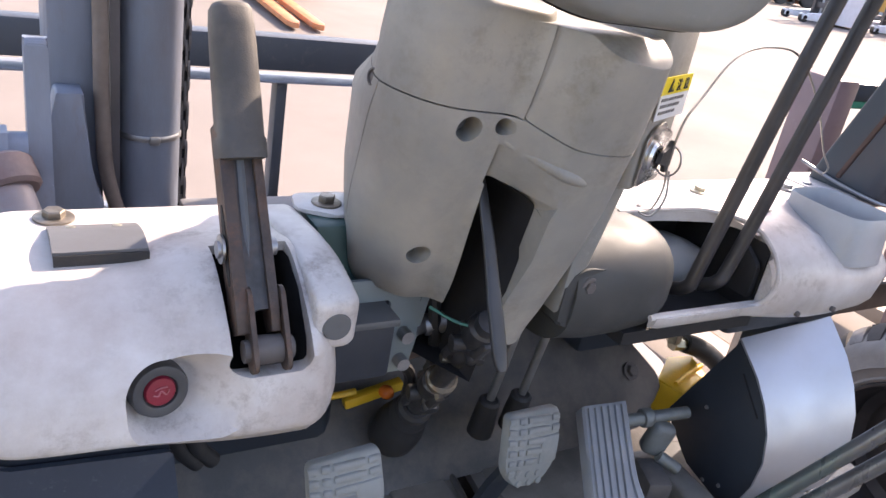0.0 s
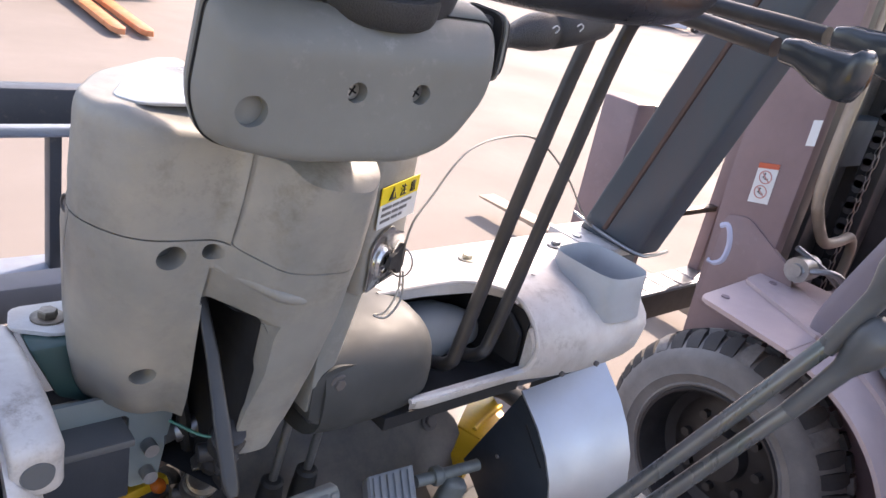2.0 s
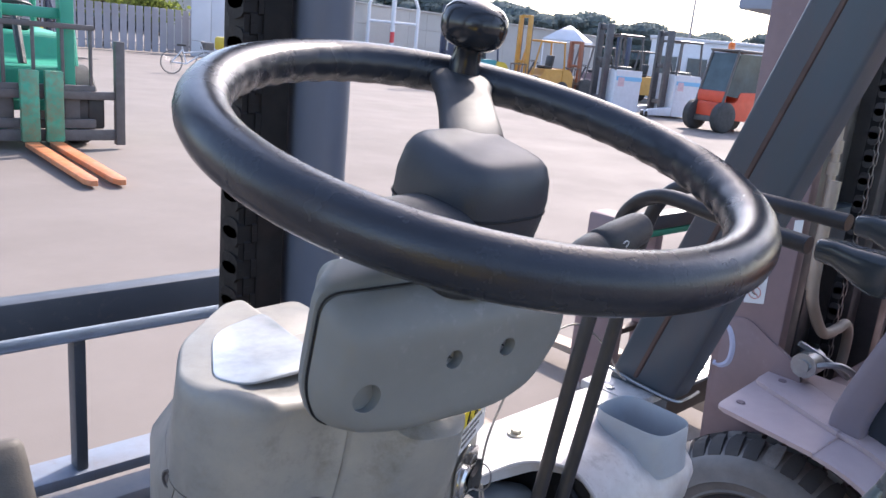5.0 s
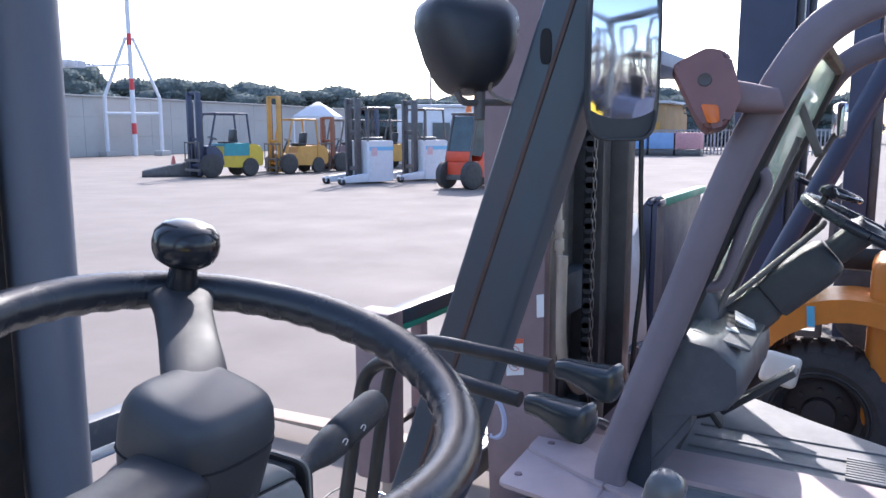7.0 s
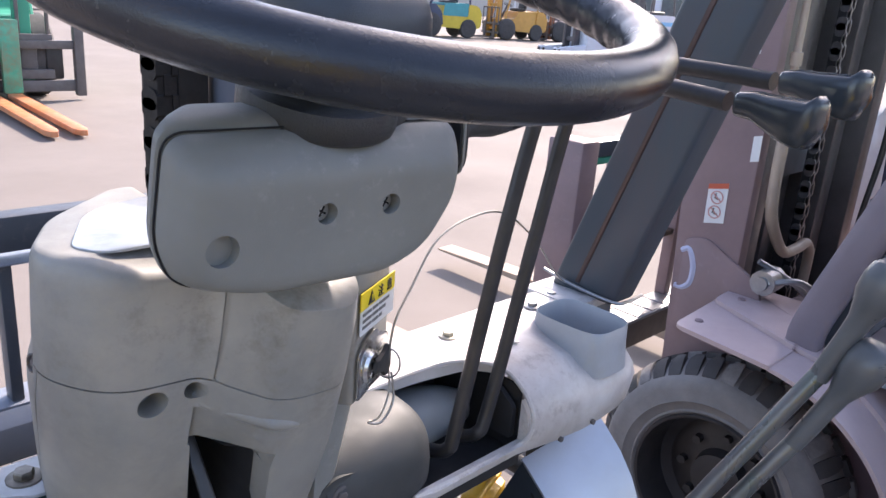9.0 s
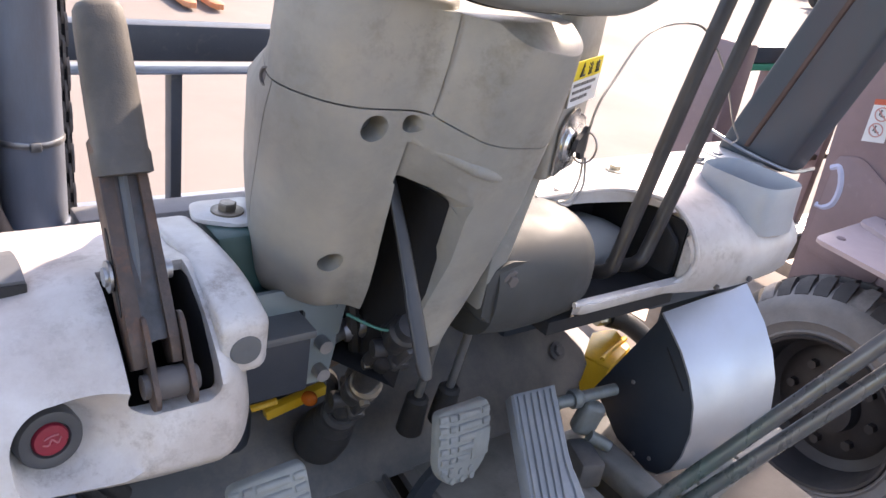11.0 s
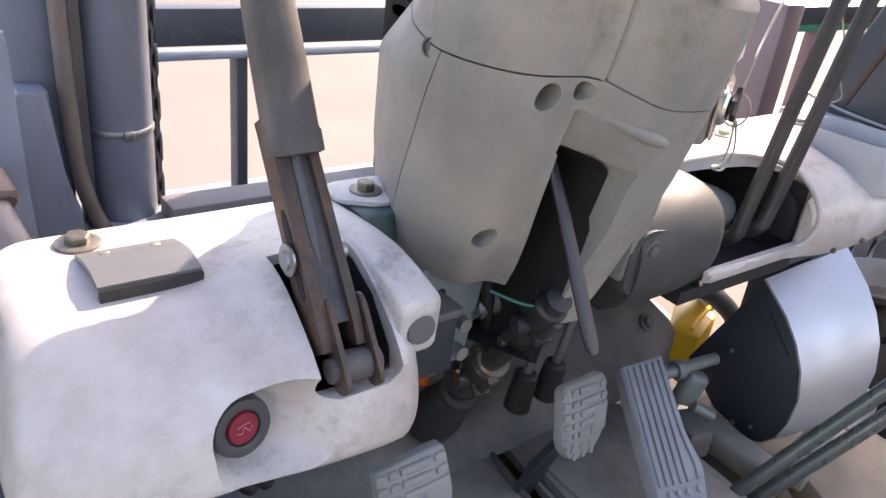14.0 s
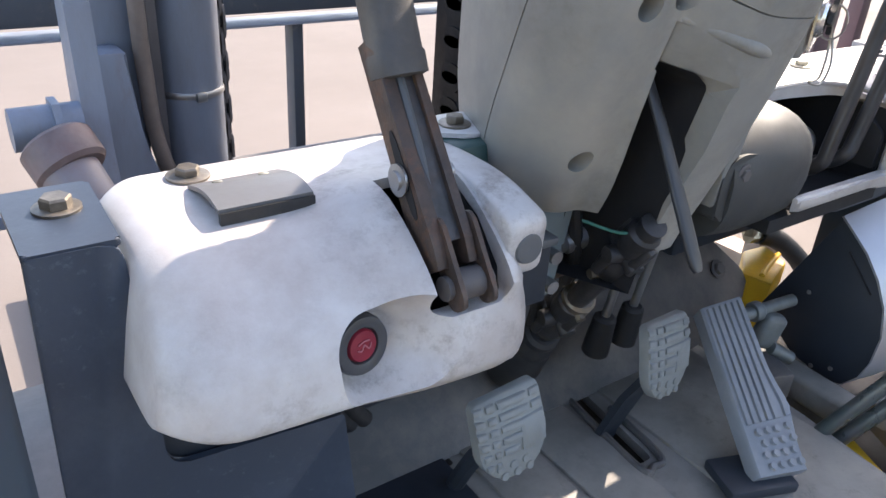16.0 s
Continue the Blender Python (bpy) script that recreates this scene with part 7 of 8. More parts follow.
tube(b, [(1.80, 0.40, 0.90), (1.92, 0.335, 0.93), (2.02, 0.33, 0.905), (2.12, 0.34, 0.935), (2.25, 0.36, 0.93)], 0.02, 10)
part("conduit", b, rubber, nd)
b = B()
box(b, (1.95, 0.29, 1.100), (0.26, 0.13, 0.008), (14, 0, 0), 0.003)
dt = part("dash_tray", b, surf("dusty_dash_top", (0.13, 0.13, 0.135), 0.5, var=0.2, scale=12, stain=(0.30, 0.29, 0.28), amount=0.5, sscale=20), nd)
for x, y, sx, sy, m in ((1.93, 0.285, 0.05, 0.03, labelwhite), (1.99, 0.265, 0.035, 0.04, labelwhite), (2.03, 0.30, 0.03, 0.02, labelyellow)):
    b = B()
    box(b, (x, y, 1.106 + (y - 0.29) * 0.25), (sx, sy, 0.002), (14, 0, x * 40 % 30))
    part("tray_scrap", b, m, dt)
b = B()
rings = []
for d, k in ((-0.014, 0.80), (-0.010, 0.96), (0.0, 1.0), (0.010, 0.97)):
    rings.append([(2.70 + x * 0.5, 0.12 - d + x * 0.2, 1.60 + z) for x, z in sup(0, 0, 0.060 * k, 0.055 * k, 24, 4)])
nmir = part("rear_mirror", loft(b, rings), mirrorglass, nb, "small square rear mirror with bright glass", 60)
b = B()
tube(b, [(2.70, 0.13, 1.56), (2.70, 0.16, 1.50), (2.69, 0.20, 1.42)], 0.008, 8)
part("mirror_stay", b, hubdark, nmir)

# ---- the orange forklift beyond ----
og = thing("forklift", "orange forklift parked beyond, mostly hidden", "forklift", (4.2, 0.2, 0))
lug_tyre(og, (3.60, 0.16, 0.34), 0.335, 0.20, 1, 30, tyredark)
b = B()
ang = [radians(a) for a in range(8, 175, 8)]
rings = []
for a in ang:
    rings.append([(x, 0.05 + rr * math.cos(a), 0.35 + rr * math.sin(a) * 1.03) for x, rr in ((3.56, 0.425), (3.56, 0.52), (3.90, 0.52), (3.90, 0.425))])
part("fender", loft(b, rings), orange, og, "glossy orange wheel arch")
b = B()
span(b, (3.62, -1.9, 0.30), (4.9, 0.0, 1.05), 0.06, 3)
part("body", b, orange, og)
b = B()
prism(b, [(3.555, y, z) for y, z in ((0.192, 0.758), (0.222, 0.757), (0.229, 0.843), (0.199, 0.845))], (-0.003, 0, 0))
part("paper_tag", b, bluetag, og, "blue paper tag")
b = B()
box(b, (3.40, 0.30, 0.60), (0.12, 0.14, 0.13), (10, 15, 0), 0.02, 3)
part("washer_tank", b, milky, og, "milky plastic tank")
for x in (3.95, 4.60):
    b = B()
    span(b, (x, 0.38, 0.1), (x + 0.14, 0.62, 3.3), 0.01)
    part("mast_upright", b, trucknavy, og, "dark blue mast upright")
    b = B()
    span(b, (x + 0.04, 0.345, 0.1), (x + 0.09, 0.38, 3.0), 0.01)
    part("mast_channel", b, innermast, og)
for p, q in (((3.65, 0.42, 0.9), (3.65, -0.1, 2.05)), ((4.75, 0.42, 0.9), (4.75, -0.1, 2.05)), ((3.65, -1.4, 1.0), (3.65, -1.3, 2.05)), ((4.75, -1.4, 1.0), (4.75, -1.3, 2.05)), ((3.65, -0.1, 2.05), (3.65, -1.3, 2.05)), ((4.75, -0.1, 2.05), (4.75, -1.3, 2.05)), ((3.65, -0.1, 2.05), (4.75, -0.1, 2.05))):
    b = B()
    rod(b, p, q, 0.04, None, 10)
    part("guard_pillar", b, trucknavy, og)
b = B()
box(b, (4.2, -0.35, 1.20), (0.5, 0.10, 0.55), (-10, 0, 0), 0.04)
box(b, (4.2, -0.10, 1.0), (0.5, 0.5, 0.12), (0, 0, 0), 0.04)
part("seat", b, seatvinyl, og)
b = B()
tube(b, [(4.2 + 0.17 * math.cos(a), 0.22 + 0.15 * math.sin(a), 1.30 + 0.06 * math.sin(a)) for a in (2 * math.pi * i / 20 for i in range(21))], 0.014, 8, 2)
rod(b, (4.2, 0.22, 1.28), (4.2, 0.40, 0.9), 0.05)
part("steering_wheel", b, leather, og)
# its carriage with a rounded dark end post, a sheet and a box beside it
b = B()
prism(b, [(4.02, y, z) for y, z in round_poly([(0.98, 0.10), (1.06, 0.10), (1.06, 1.17), (1.04, 1.22), (0.98, 1.22)], 0.02)], (0.17, 0, 0), 0.03, 3)
oc = part("load_backrest", b, trucknavy, og, "dark painted load backrest")
part("backrest_top", span(B(), (4.19, 0.99, 1.17), (5.35, 1.05, 1.215), 0.006), truckgreen, oc, "chipped green top bar")
part("backrest_panel", span(B(), (4.19, 1.02, 0.30), (5.35, 1.04, 1.17), 0.006), trucknavy, oc)
part("fork_bar", span(B(), (3.60, 0.98, 0.42), (5.35, 1.05, 0.52), 0.006), innermast, oc)
sheet = thing("folded_sheet", "pale folded plastic sheet leaning on the backrest", "sheet", (3.8, 1.02, 0))
b = B()
rings = []
for k in range(9):
    f = k / 8
    x = 3.66 + 0.36 * f
    rings.append([(x, 1.03 + 0.02 * math.sin(f * 7) - d, z) for z, d in ((0.0, 0.0), (0.5, 0.03), (0.80 + 0.22 * f, 0.0), (0.80 + 0.35 * f ** 0.6, -0.04), (0.80 + 0.35 * f ** 0.6, -0.06), (0.5, -0.03), (0.0, -0.04))])
part("sheet_fold", loft(b, rings), surf("pale_sheet", (0.52, 0.50, 0.48), 0.6, var=0.1, stain=(0.35, 0.33, 0.30), amount=0.4), sheet, sharp=60)


# ---- yard and distance ----
b = B()
n = 40
rows_g = []
for i in range(n + 1):
    f = (i / n) * 2 - 1
    rows_g.append(30 + math.copysign(abs(f) ** 2.2, f) * 900)
grid = [[b.verts.new((x, y, 0.0)) for y in rows_g] for x in rows_g]
for i in range(n):
    for j in range(n):
        b.faces.new((grid[i][j], grid[i + 1][j], grid[i + 1][j + 1], grid[i][j + 1]))
ground = setting("ground", b, asphalt, "sunlit pale tan asphalt yard, dusty and worn", "ground")


def truck(loc, rz, label, body_m, mast_m, guard_m, lift_h=2.6, cab=False, rear_m=None, forks=True, fork_m=None, size=1.0, group="", hood_m=None, mast=True):
    """A counterbalance forklift, forward along its own +y."""
    t = thing("forklift", label, "forklift", loc, rz, group)
    s = size

    def P(name, bm, m, parent=None, lab=""):
        bmesh.ops.scale(bm, vec=(s, s, s), verts=bm.verts)
        return part(name, bm, m, parent or t, lab, 40, local=True)
    b = B()
    prism(b, [(-0.48, y, z) for y, z in round_poly([(0.55, 0.35), (0.55, 0.75), (0.05, 0.78), (-0.05, 1.05), (-1.05, 1.08), (-1.30, 0.95), (-1.35, 0.40), (-0.7, 0.30)], 0.06)], (0.96, 0, 0), 0.03)
    P("body", b, body_m)
    b = B()
    prism(b, [(-0.50, y, z) for y, z in round_poly([(-0.95, 0.30), (-0.95, 1.10), (-1.35, 1.06), (-1.50, 0.80), (-1.48, 0.35)], 0.07)], (1.0, 0, 0), 0.05)
    P("counterweight", b, rear_m or body_m)
    if hood_m:
        b = B()
        prism(b, [(-0.50, y, z) for y, z in round_poly([(0.0, 0.70), (-0.05, 1.10), (-0.98, 1.12), (-0.98, 0.70)], 0.05)], (1.0, 0, 0), 0.03)
        P("hood", b, hood_m)
        b = B()
        prism(b, [(-0.505, y, z) for y, z in round_poly([(0.62, 0.40), (0.60, 1.02), (0.30, 1.06), (0.05, 0.80), (-0.02, 0.40)], 0.04)], (1.01, 0, 0), 0.02)
        P("front_fender", b, mast_m)
    for x, y, r, w in ((-0.57, 0.45, 0.39, 0.22), (0.35, 0.45, 0.39, 0.22), (-0.53, -1.0, 0.31, 0.18), (0.35, -1.0, 0.31, 0.18)):
        b = B()
        lathe(b, (x, y, r), (1, 0, 0), [(r * 0.5, 0.0), (r * 0.9, 0), (r, 0.03), (r, w - 0.03), (r * 0.9, w), (r * 0.5, w)], 24)
        w_o = P("tyre", b, tyredark)
        b = B()
        lathe(b, (x + 0.01, y, r), (1, 0, 0), [(r * 0.52, 0.0), (r * 0.45, 0.02), (r * 0.2, 0.04), (0, 0.03)], 20)
        lathe(b, (x + w - 0.01, y, r), (-1, 0, 0), [(r * 0.52, 0.0), (r * 0.45, 0.02), (r * 0.2, 0.04), (0, 0.03)], 20)
        P("rim", b, hubdark, w_o)
    for p, q in (((-0.44, 0.52, 0.75), (-0.42, 0.20, 2.08)), ((0.44, 0.52, 0.75), (0.42, 0.20, 2.08)), ((-0.44, -1.05, 1.0), (-0.42, -0.95, 2.08)), ((0.44, -1.05, 1.0), (0.42, -0.95, 2.08))):
        b = B()
        rod(b, p, q, 0.035, None, 8)
        P("guard_pillar", b, guard_m)
    for x in (-0.42, 0.42):
        b = B()
        rod(b, (x, 0.22, 2.08), (x, -0.97, 2.08), 0.035, None, 8)
        P("roof_rail", b, guard_m)
    for y in (0.20, -0.10, -0.38, -0.66, -0.95):
        b = B()
        rod(b, (-0.42, y, 2.09), (0.42, y, 2.09), 0.028, None, 8)
        P("roof_bar", b, guard_m)
    b = B()
    box(b, (0, -0.40, 1.12), (0.46, 0.46, 0.12), (0, 0, 0), 0.04)
    box(b, (0, -0.63, 1.36), (0.44, 0.10, 0.44), (8, 0, 0), 0.04)
    P("seat", b, seatvinyl)
    b = B()
    tube(b, [(0.16 * math.cos(a), 0.12 + 0.14 * math.sin(a), 1.28 + 0.05 * math.sin(a)) for a in (2 * math.pi * i / 16 for i in range(17))], 0.015, 6, 2)
    rod(b, (0, 0.12, 1.27), (0, 0.40, 0.75), 0.04, None, 8)
    P("steering_wheel", b, darkplastic)
    for x in (-0.36, 0.24) if mast else ():
        b = B()
        span(b, (x, 0.66, 0.08), (x + 0.12, 0.82, lift_h), 0.01)
        m = P("mast_upright", b, mast_m)
        b = B()
        span(b, (x + 0.03, 0.60, 0.2), (x + 0.08, 0.66, lift_h - 0.3), 0.01)
        P("mast_cylinder", b, innermast, m)
    for z in (0.35, 1.2, lift_h - 0.08) if mast else ():
        b = B()
        span(b, (-0.26, 0.68, z), (0.26, 0.76, z + 0.10), 0.01)
        P("mast_tie", b, mast_m)
    cr = P("carriage", span(B(), (-0.52, 0.84, 0.20), (0.52, 0.89, 0.29), 0.008), hubdark) if mast else P("bumper", span(B(), (-0.48, 0.50, 0.25), (0.48, 0.60, 0.40), 0.02), hubdark)
    if not mast:
        b = B()
        lathe(b, (0.2, -0.2, 2.12), (0, 0, 1), [(0.09, 0), (0.09, 0.14), (0.06, 0.19), (0, 0.20)], 16)
        P("beacon", b, amber)
        prism(b := B(), [(x, 0.52, z) for x, z in ((-0.44, 0.76), (0.44, 0.76), (0.43, 1.05), (-0.43, 1.05))], (0, -0.12, 0), 0.03)
        P("front_cowl", b, body_m)
        cg = surf("dark_cab_glass", (0.05, 0.075, 0.085), 0.12, var=0.3, scale=2, bump=0.0)
        for x in (-0.455, 0.445):
            b = B()
            prism(b, [(x, y, z) for y, z in ((0.44, 0.95), (0.16, 2.02), (-0.90, 2.02), (-0.98, 1.05), (-0.05, 0.90))], (0.01, 0, 0))
            P("side_glass", b, cg)
        b = B()
        prism(b, [(-0.43, 0.47, 0.95), (0.43, 0.47, 0.95), (0.41, 0.20, 2.02), (-0.41, 0.20, 2.02)], (0, -0.01, 0))
        P("front_glass", b, cg)
        P("cab_roof", span(B(), (-0.48, -1.0, 2.06), (0.48, 0.26, 2.12), 0.02), hubdark)
        return t
    P("carriage_bar", span(B(), (-0.52, 0.84, 0.52), (0.52, 0.89, 0.61), 0.008), hubdark, cr)
    for x in (-0.50, -0.25, 0.0, 0.25, 0.48):
        P("backrest_post", span(B(), (x, 0.85, 0.6), (x + 0.03, 0.88, 1.12), 0.005), hubdark, cr)
    P("backrest_top", span(B(), (-0.52, 0.85, 1.12), (0.52, 0.88, 1.17), 0.006), hubdark, cr)
    if forks:
        for x in (-0.34, 0.22):
            b = B()
            prism(b, [(x, y, z) for y, z in [(0.89, 0.65), (0.93, 0.65), (0.93, 0.10), (2.05, 0.075), (2.05, 0.06), (0.89, 0.05)]], (0.12, 0, 0), 0.005)
            P("fork", b, fork_m or hubdark, cr)
    if cab:
        cg = surf("dark_cab_glass", (0.05, 0.075, 0.085), 0.12, var=0.3, scale=2, bump=0.0)
        for x in (-0.455, 0.445):
            b = B()
            prism(b, [(x, y, z) for y, z in ((0.46, 0.85), (0.16, 2.02), (-0.90, 2.02), (-0.98, 1.10), (-0.05, 1.08))], (0.01, 0, 0))
            P("side_glass", b, cg)
        b = B()
        prism(b, [(-0.43, 0.50, 0.85), (0.43, 0.50, 0.85), (0.41, 0.20, 2.02), (-0.41, 0.20, 2.02)], (0, -0.01, 0))
        P("front_glass", b, cg)
        b = B()
        lathe(b, (0.2, -0.2, 2.12), (0, 0, 1), [(0.07, 0), (0.07, 0.12), (0.05, 0.16), (0, 0.17)], 16)
        P("beacon", b, amber)
    return t


truck((20.6, 20.9, 0), 74, "yellow and teal forklift with dark mast", truckyellow, trucknavy, trucknavy, 2.75, hood_m=truckteal, forks=False, size=1.08, group="forklifts across the yard")
truck((23.85, 20.2, 0), 78, "ochre forklift with ochre mast and guard", truckochre, truckochre, truckochre, 2.95, group="forklifts across the yard")
truck((26.5, 19.7, 0), 78, "rusty brown forklift in the far row", brownpaint, surf("far_rusty_mast", (0.24, 0.09, 0.05), 0.6, scale=3), hubdark, 2.2, group="forklifts across the yard")
truck((29.0, 19.2, 0), 78, "ochre forklift in the far row", truckochre, trucknavy, hubdark, 2.6, group="forklifts across the yard")
truck((19.7, 10.15, 0), 77, "red tow truck with a glazed dark cab and beacon", truckred, innermast, hubdark, 2.3, mast=False, group="forklifts across the yard")
gt = truck((2.68, 10.1, 0), 177, "green forklift with orange forks facing the camera", truckgreen, truckgreen, truckgreen, 2.7, forks=False, size=1.15)
b = B()
for x in (-0.9, 0.72):
    span(b, (x, 0.98, 0.05), (x + 0.10, 1.08, 1.2), 0.01)
span(b, (-0.9, 0.98, 0.10), (0.82, 1.05, 0.22), 0.01)
span(b, (-0.9, 0.98, 0.55), (0.82, 1.05, 0.64), 0.01)
part("wide_backrest", b, hubdark, gt, local=True)
for x in (-0.14, 0.10):
    b = B()
    span(b, (x - 0.10, 1.06, 0.10), (x + 0.08, 1.14, 0.85), 0.01)
    part("fork_shank", b, chipgreen, gt, "chipped green fork shank", local=True)
    b = B()
    prism(b, [(x - 0.08, 1.14, 0.05), (x + 0.06, 1.14, 0.05), (x + 0.05, 3.15, 0.03), (x + 0.02, 3.25, 0.03), (x - 0.04, 3.25, 0.03), (x - 0.07, 3.15, 0.03)], (0, 0, 0.05), 0.006)
    part("fork_blade", b, forkorange, gt, "orange painted fork blade, worn at the tip", local=True)
for x, m in ((-0.62, seatvinyl), (-0.36, hubdark), (0.30, hubdark), (0.52, whitepaint)):
    b = B()
    box(b, (x, 0.92, 0.42), (0.18, 0.12, 0.40), (0, 0, 0), 0.03)
    part("carriage_roller_box", b, m, gt, local=True)


def low_attachment():
    t = thing("loading_attachment", "low black forklift attachment lying on the yard", "attachment", (20.3, 22.6, 0), 47)
    for x in (-0.55, 0.35):
        b = B()
        prism(b, [(x, y, z) for y, z in [(-0.9, 0.0), (-0.9, 0.55), (-0.3, 0.50), (1.2, 0.22), (1.2, 0.0)]], (0.25, 0, 0), 0.02)
        part("arm", b, innermast, t, local=True)
    b = B()
    span(b, (-0.6, -1.0, 0.1), (0.65, -0.85, 0.6), 0.02)
    part("back_frame", b, innermast, t, local=True)


low_attachment()


def reach(loc, rz):
    t = thing("reach_truck", "white stand-on reach truck with blue stripe", "reach truck", loc, rz, "reach trucks across the yard")

    def P(name, bm, m, parent=None):
        return part(name, bm, m, parent or t, local=True)
    b = B()
    prism(b, [(x, y, 0.06) for x, y in round_poly([(-0.55, 0.25), (0.55, 0.25), (0.55, -0.75), (-0.55, -0.75)], 0.10)], (0, 0, 1.27), 0.03)
    P("body", b, whitepaint)
    P("stripe", span(B(), (-0.5, -0.761, 1.02), (0.5, -0.757, 1.14)), stripeblue)
    P("stripe", span(B(), (-0.558, -0.7, 1.02), (-0.553, 0.2, 1.14)), stripeblue)
    P("stripe", span(B(), (0.553, -0.7, 1.02), (0.558, 0.2, 1.14)), stripeblue)
    b = B()
    box(b, (-0.5575, 0.02, 0.98), (0.004, 0.22, 0.26))
    P("notice", b, surf("pink_notice", (0.62, 0.42, 0.45), 0.6))
    for x in (-0.52, 0.34):
        b = B()
        prism(b, [(x, y, z) for y, z in [(0.2, 0.06), (0.2, 0.34), (1.0, 0.24), (1.25, 0.22), (1.25, 0.06)]], (0.18, 0, 0), 0.02)
        P("leg", b, whitepaint)
        b = B()
        lathe(b, (x, 1.15, 0.12), (1, 0, 0), [(0.06, 0), (0.12, 0.01), (0.12, 0.15), (0.06, 0.16)], 18)
        P("wheel", b, rubber)
    for x in (-0.3, 0.2):
        b = B()
        span(b, (x, 0.32, 0.1), (x + 0.11, 0.52, 2.62), 0.01)
        P("mast_upright", b, innermast)
    for z in (0.4, 1.5, 2.45):
        P("mast_tie", span(B(), (-0.2, 0.36, z), (0.22, 0.46, z + 0.14), 0.01), innermast)
    for x in (-0.5, 0.5):
        P("guard_post", rod(B(), (x, 0.22, 1.3), (x * 0.9, 0.15, 2.32), 0.035, None, 8), innermast)
        P("guard_post", rod(B(), (x, -0.68, 1.3), (x * 0.9, -0.62, 2.32), 0.035, None, 8), innermast)
        P("guard_rail", rod(B(), (x * 0.9, 0.2, 2.32), (x * 0.9, -0.66, 2.32), 0.035, None, 8), innermast)
    for y in (0.15, -0.1, -0.36, -0.62):
        P("guard_bar", rod(B(), (-0.45, y, 2.33), (0.45, y, 2.33), 0.025, None, 8), innermast)
    P("console", box(B(), (0.1, -0.3, 1.38), (0.7, 0.5, 0.10), (0, 0, 0), 0.03), darkplastic)
    P("control_handle", tube(B(), [(0.0, 0.0, 1.35), (0.05, 0.02, 1.6), (0.2, 0.05, 1.75)], 0.03, 8), darkplastic)
    return t


r1 = reach((20.25, 14.15, 0), 70)
copy_thing(r1, pose(22.3, 13.35, 0, 0, 0, 70))

# concrete wall of panels
wall_v = Vector((44.0, 3.9, 0)).normalized()
wall_n = Vector((-wall_v.y, wall_v.x, 0))
w0 = Vector((20.0, 45.2, 0))
wang = math.degrees(math.atan2(wall_v.y, wall_v.x))
b = B()
box(b, w0 + wall_v * 24 + wall_n * 0.12 + Vector((0, 0, 2.0)), (48, 0.16, 4.0), (0, 0, wang))
wall_far = setting("wall_far", b, concrete, "long grey concrete panel wall", "wall")
for i in range(24):
    for j in range(3):
        b = B()
        box(b, w0 + wall_v * (1 + 2 * i) + Vector((0, 0, 0.66 + j * 1.33)), (1.985, 0.10, 1.318), (0, 0, wang), 0.006, 1)
        pn = new("panel", to_mesh("panel", b, concrete))
        pn.parent = wall_far
b = B()
box(b, w0 + wall_v * 24 + Vector((0, 0, 4.05)), (48.2, 0.34, 0.12), (0, 0, wang), 0.02)
cp = new("coping", to_mesh("coping", b, concrete))
cp.parent = wall_far

# striped pole with white braced frame
pole = thing("braced_pole", "tall red and white pole in a white braced frame", "pole", (36.8, 45.0, 0))
for i in range(16):
    b = B()
    rod(b, (36.8, 45.0, i * 0.75), (36.8, 45.0, i * 0.75 + 0.75), 0.16, None, 12)
    part("pole_band", b, polered if i % 4 in (2,) else whitepaint, pole)
for s in (-1, 1):
    b = B()
    rod(b, (36.8 + s * 1.45, 45.0 - s * 1.0, 0), (36.8 + s * 1.45, 45.0 - s * 1.0, 4.0), 0.13, None, 8)
    part("frame_post", b, whitepaint, pole)
    b = B()
    rod(b, (36.8 + s * 1.45, 45.0 - s * 1.0, 4.0), (36.8 + s * 0.2, 45.0 - s * 0.1, 8.0), 0.11, None, 8)
    part("frame_brace", b, whitepaint, pole)
    b = B()
    span(b, (36.8 + s * 1.45 - 0.4, 45.0 - s * 1.0 - 0.4, 0), (36.8 + s * 1.45 + 0.4, 45.0 - s * 1.0 + 0.4, 0.35), 0.03)
    part("footing", b, concrete, pole)
b = B()
rod(b, (36.8 - 1.45, 46.0, 2.9), (36.8 + 1.45, 44.0, 2.9), 0.10, None, 8)
part("frame_tie", b, whitepaint, pole)
b = B()
rod(b, (36.8, 45.0, 6.2), (30.8, 45.6, 5.6), 0.07, None, 8)
part("light_boom", b, whitepaint, pole)
for i in range(4):
    b = B()
    box(b, (31.0 + i * 0.75, 45.5, 6.0), (0.55, 0.5, 0.45), (10, 0, 5), 0.05)
    part("floodlight", b, panelgrey, pole)

# fence and pale panel at the far left
fence = thing("yard_fence", "grey slatted steel fence along the yard edge", "fence", (10, 37, 0))
for i in range(60):
    b = B()
    box(b, (-3.0 + i * 0.36, 37.6 - i * 0.02, 1.05), (0.30, 0.03, 2.0), (0, 0, -3), 0.008, 1)
    part("slat", b, fencegrey, fence)
for z in (0.4, 1.7):
    b = B()
    box(b, (7.6, 37.10, z), (21.4, 0.04, 0.07), (0, 0, -3.2))
    part("rail", b, fencegrey, fence)
pan = thing("hoarding", "tall pale grey site hoarding", "hoarding", (18.2, 36, 0))
for i in range(3):
    b = B()
    box(b, (17.65 + i * 0.98, 35.9 - i * 0.05, 1.7), (0.95, 0.06, 3.4), (0, 0, -4), 0.02)
    part("board", b, panelgrey, pan)
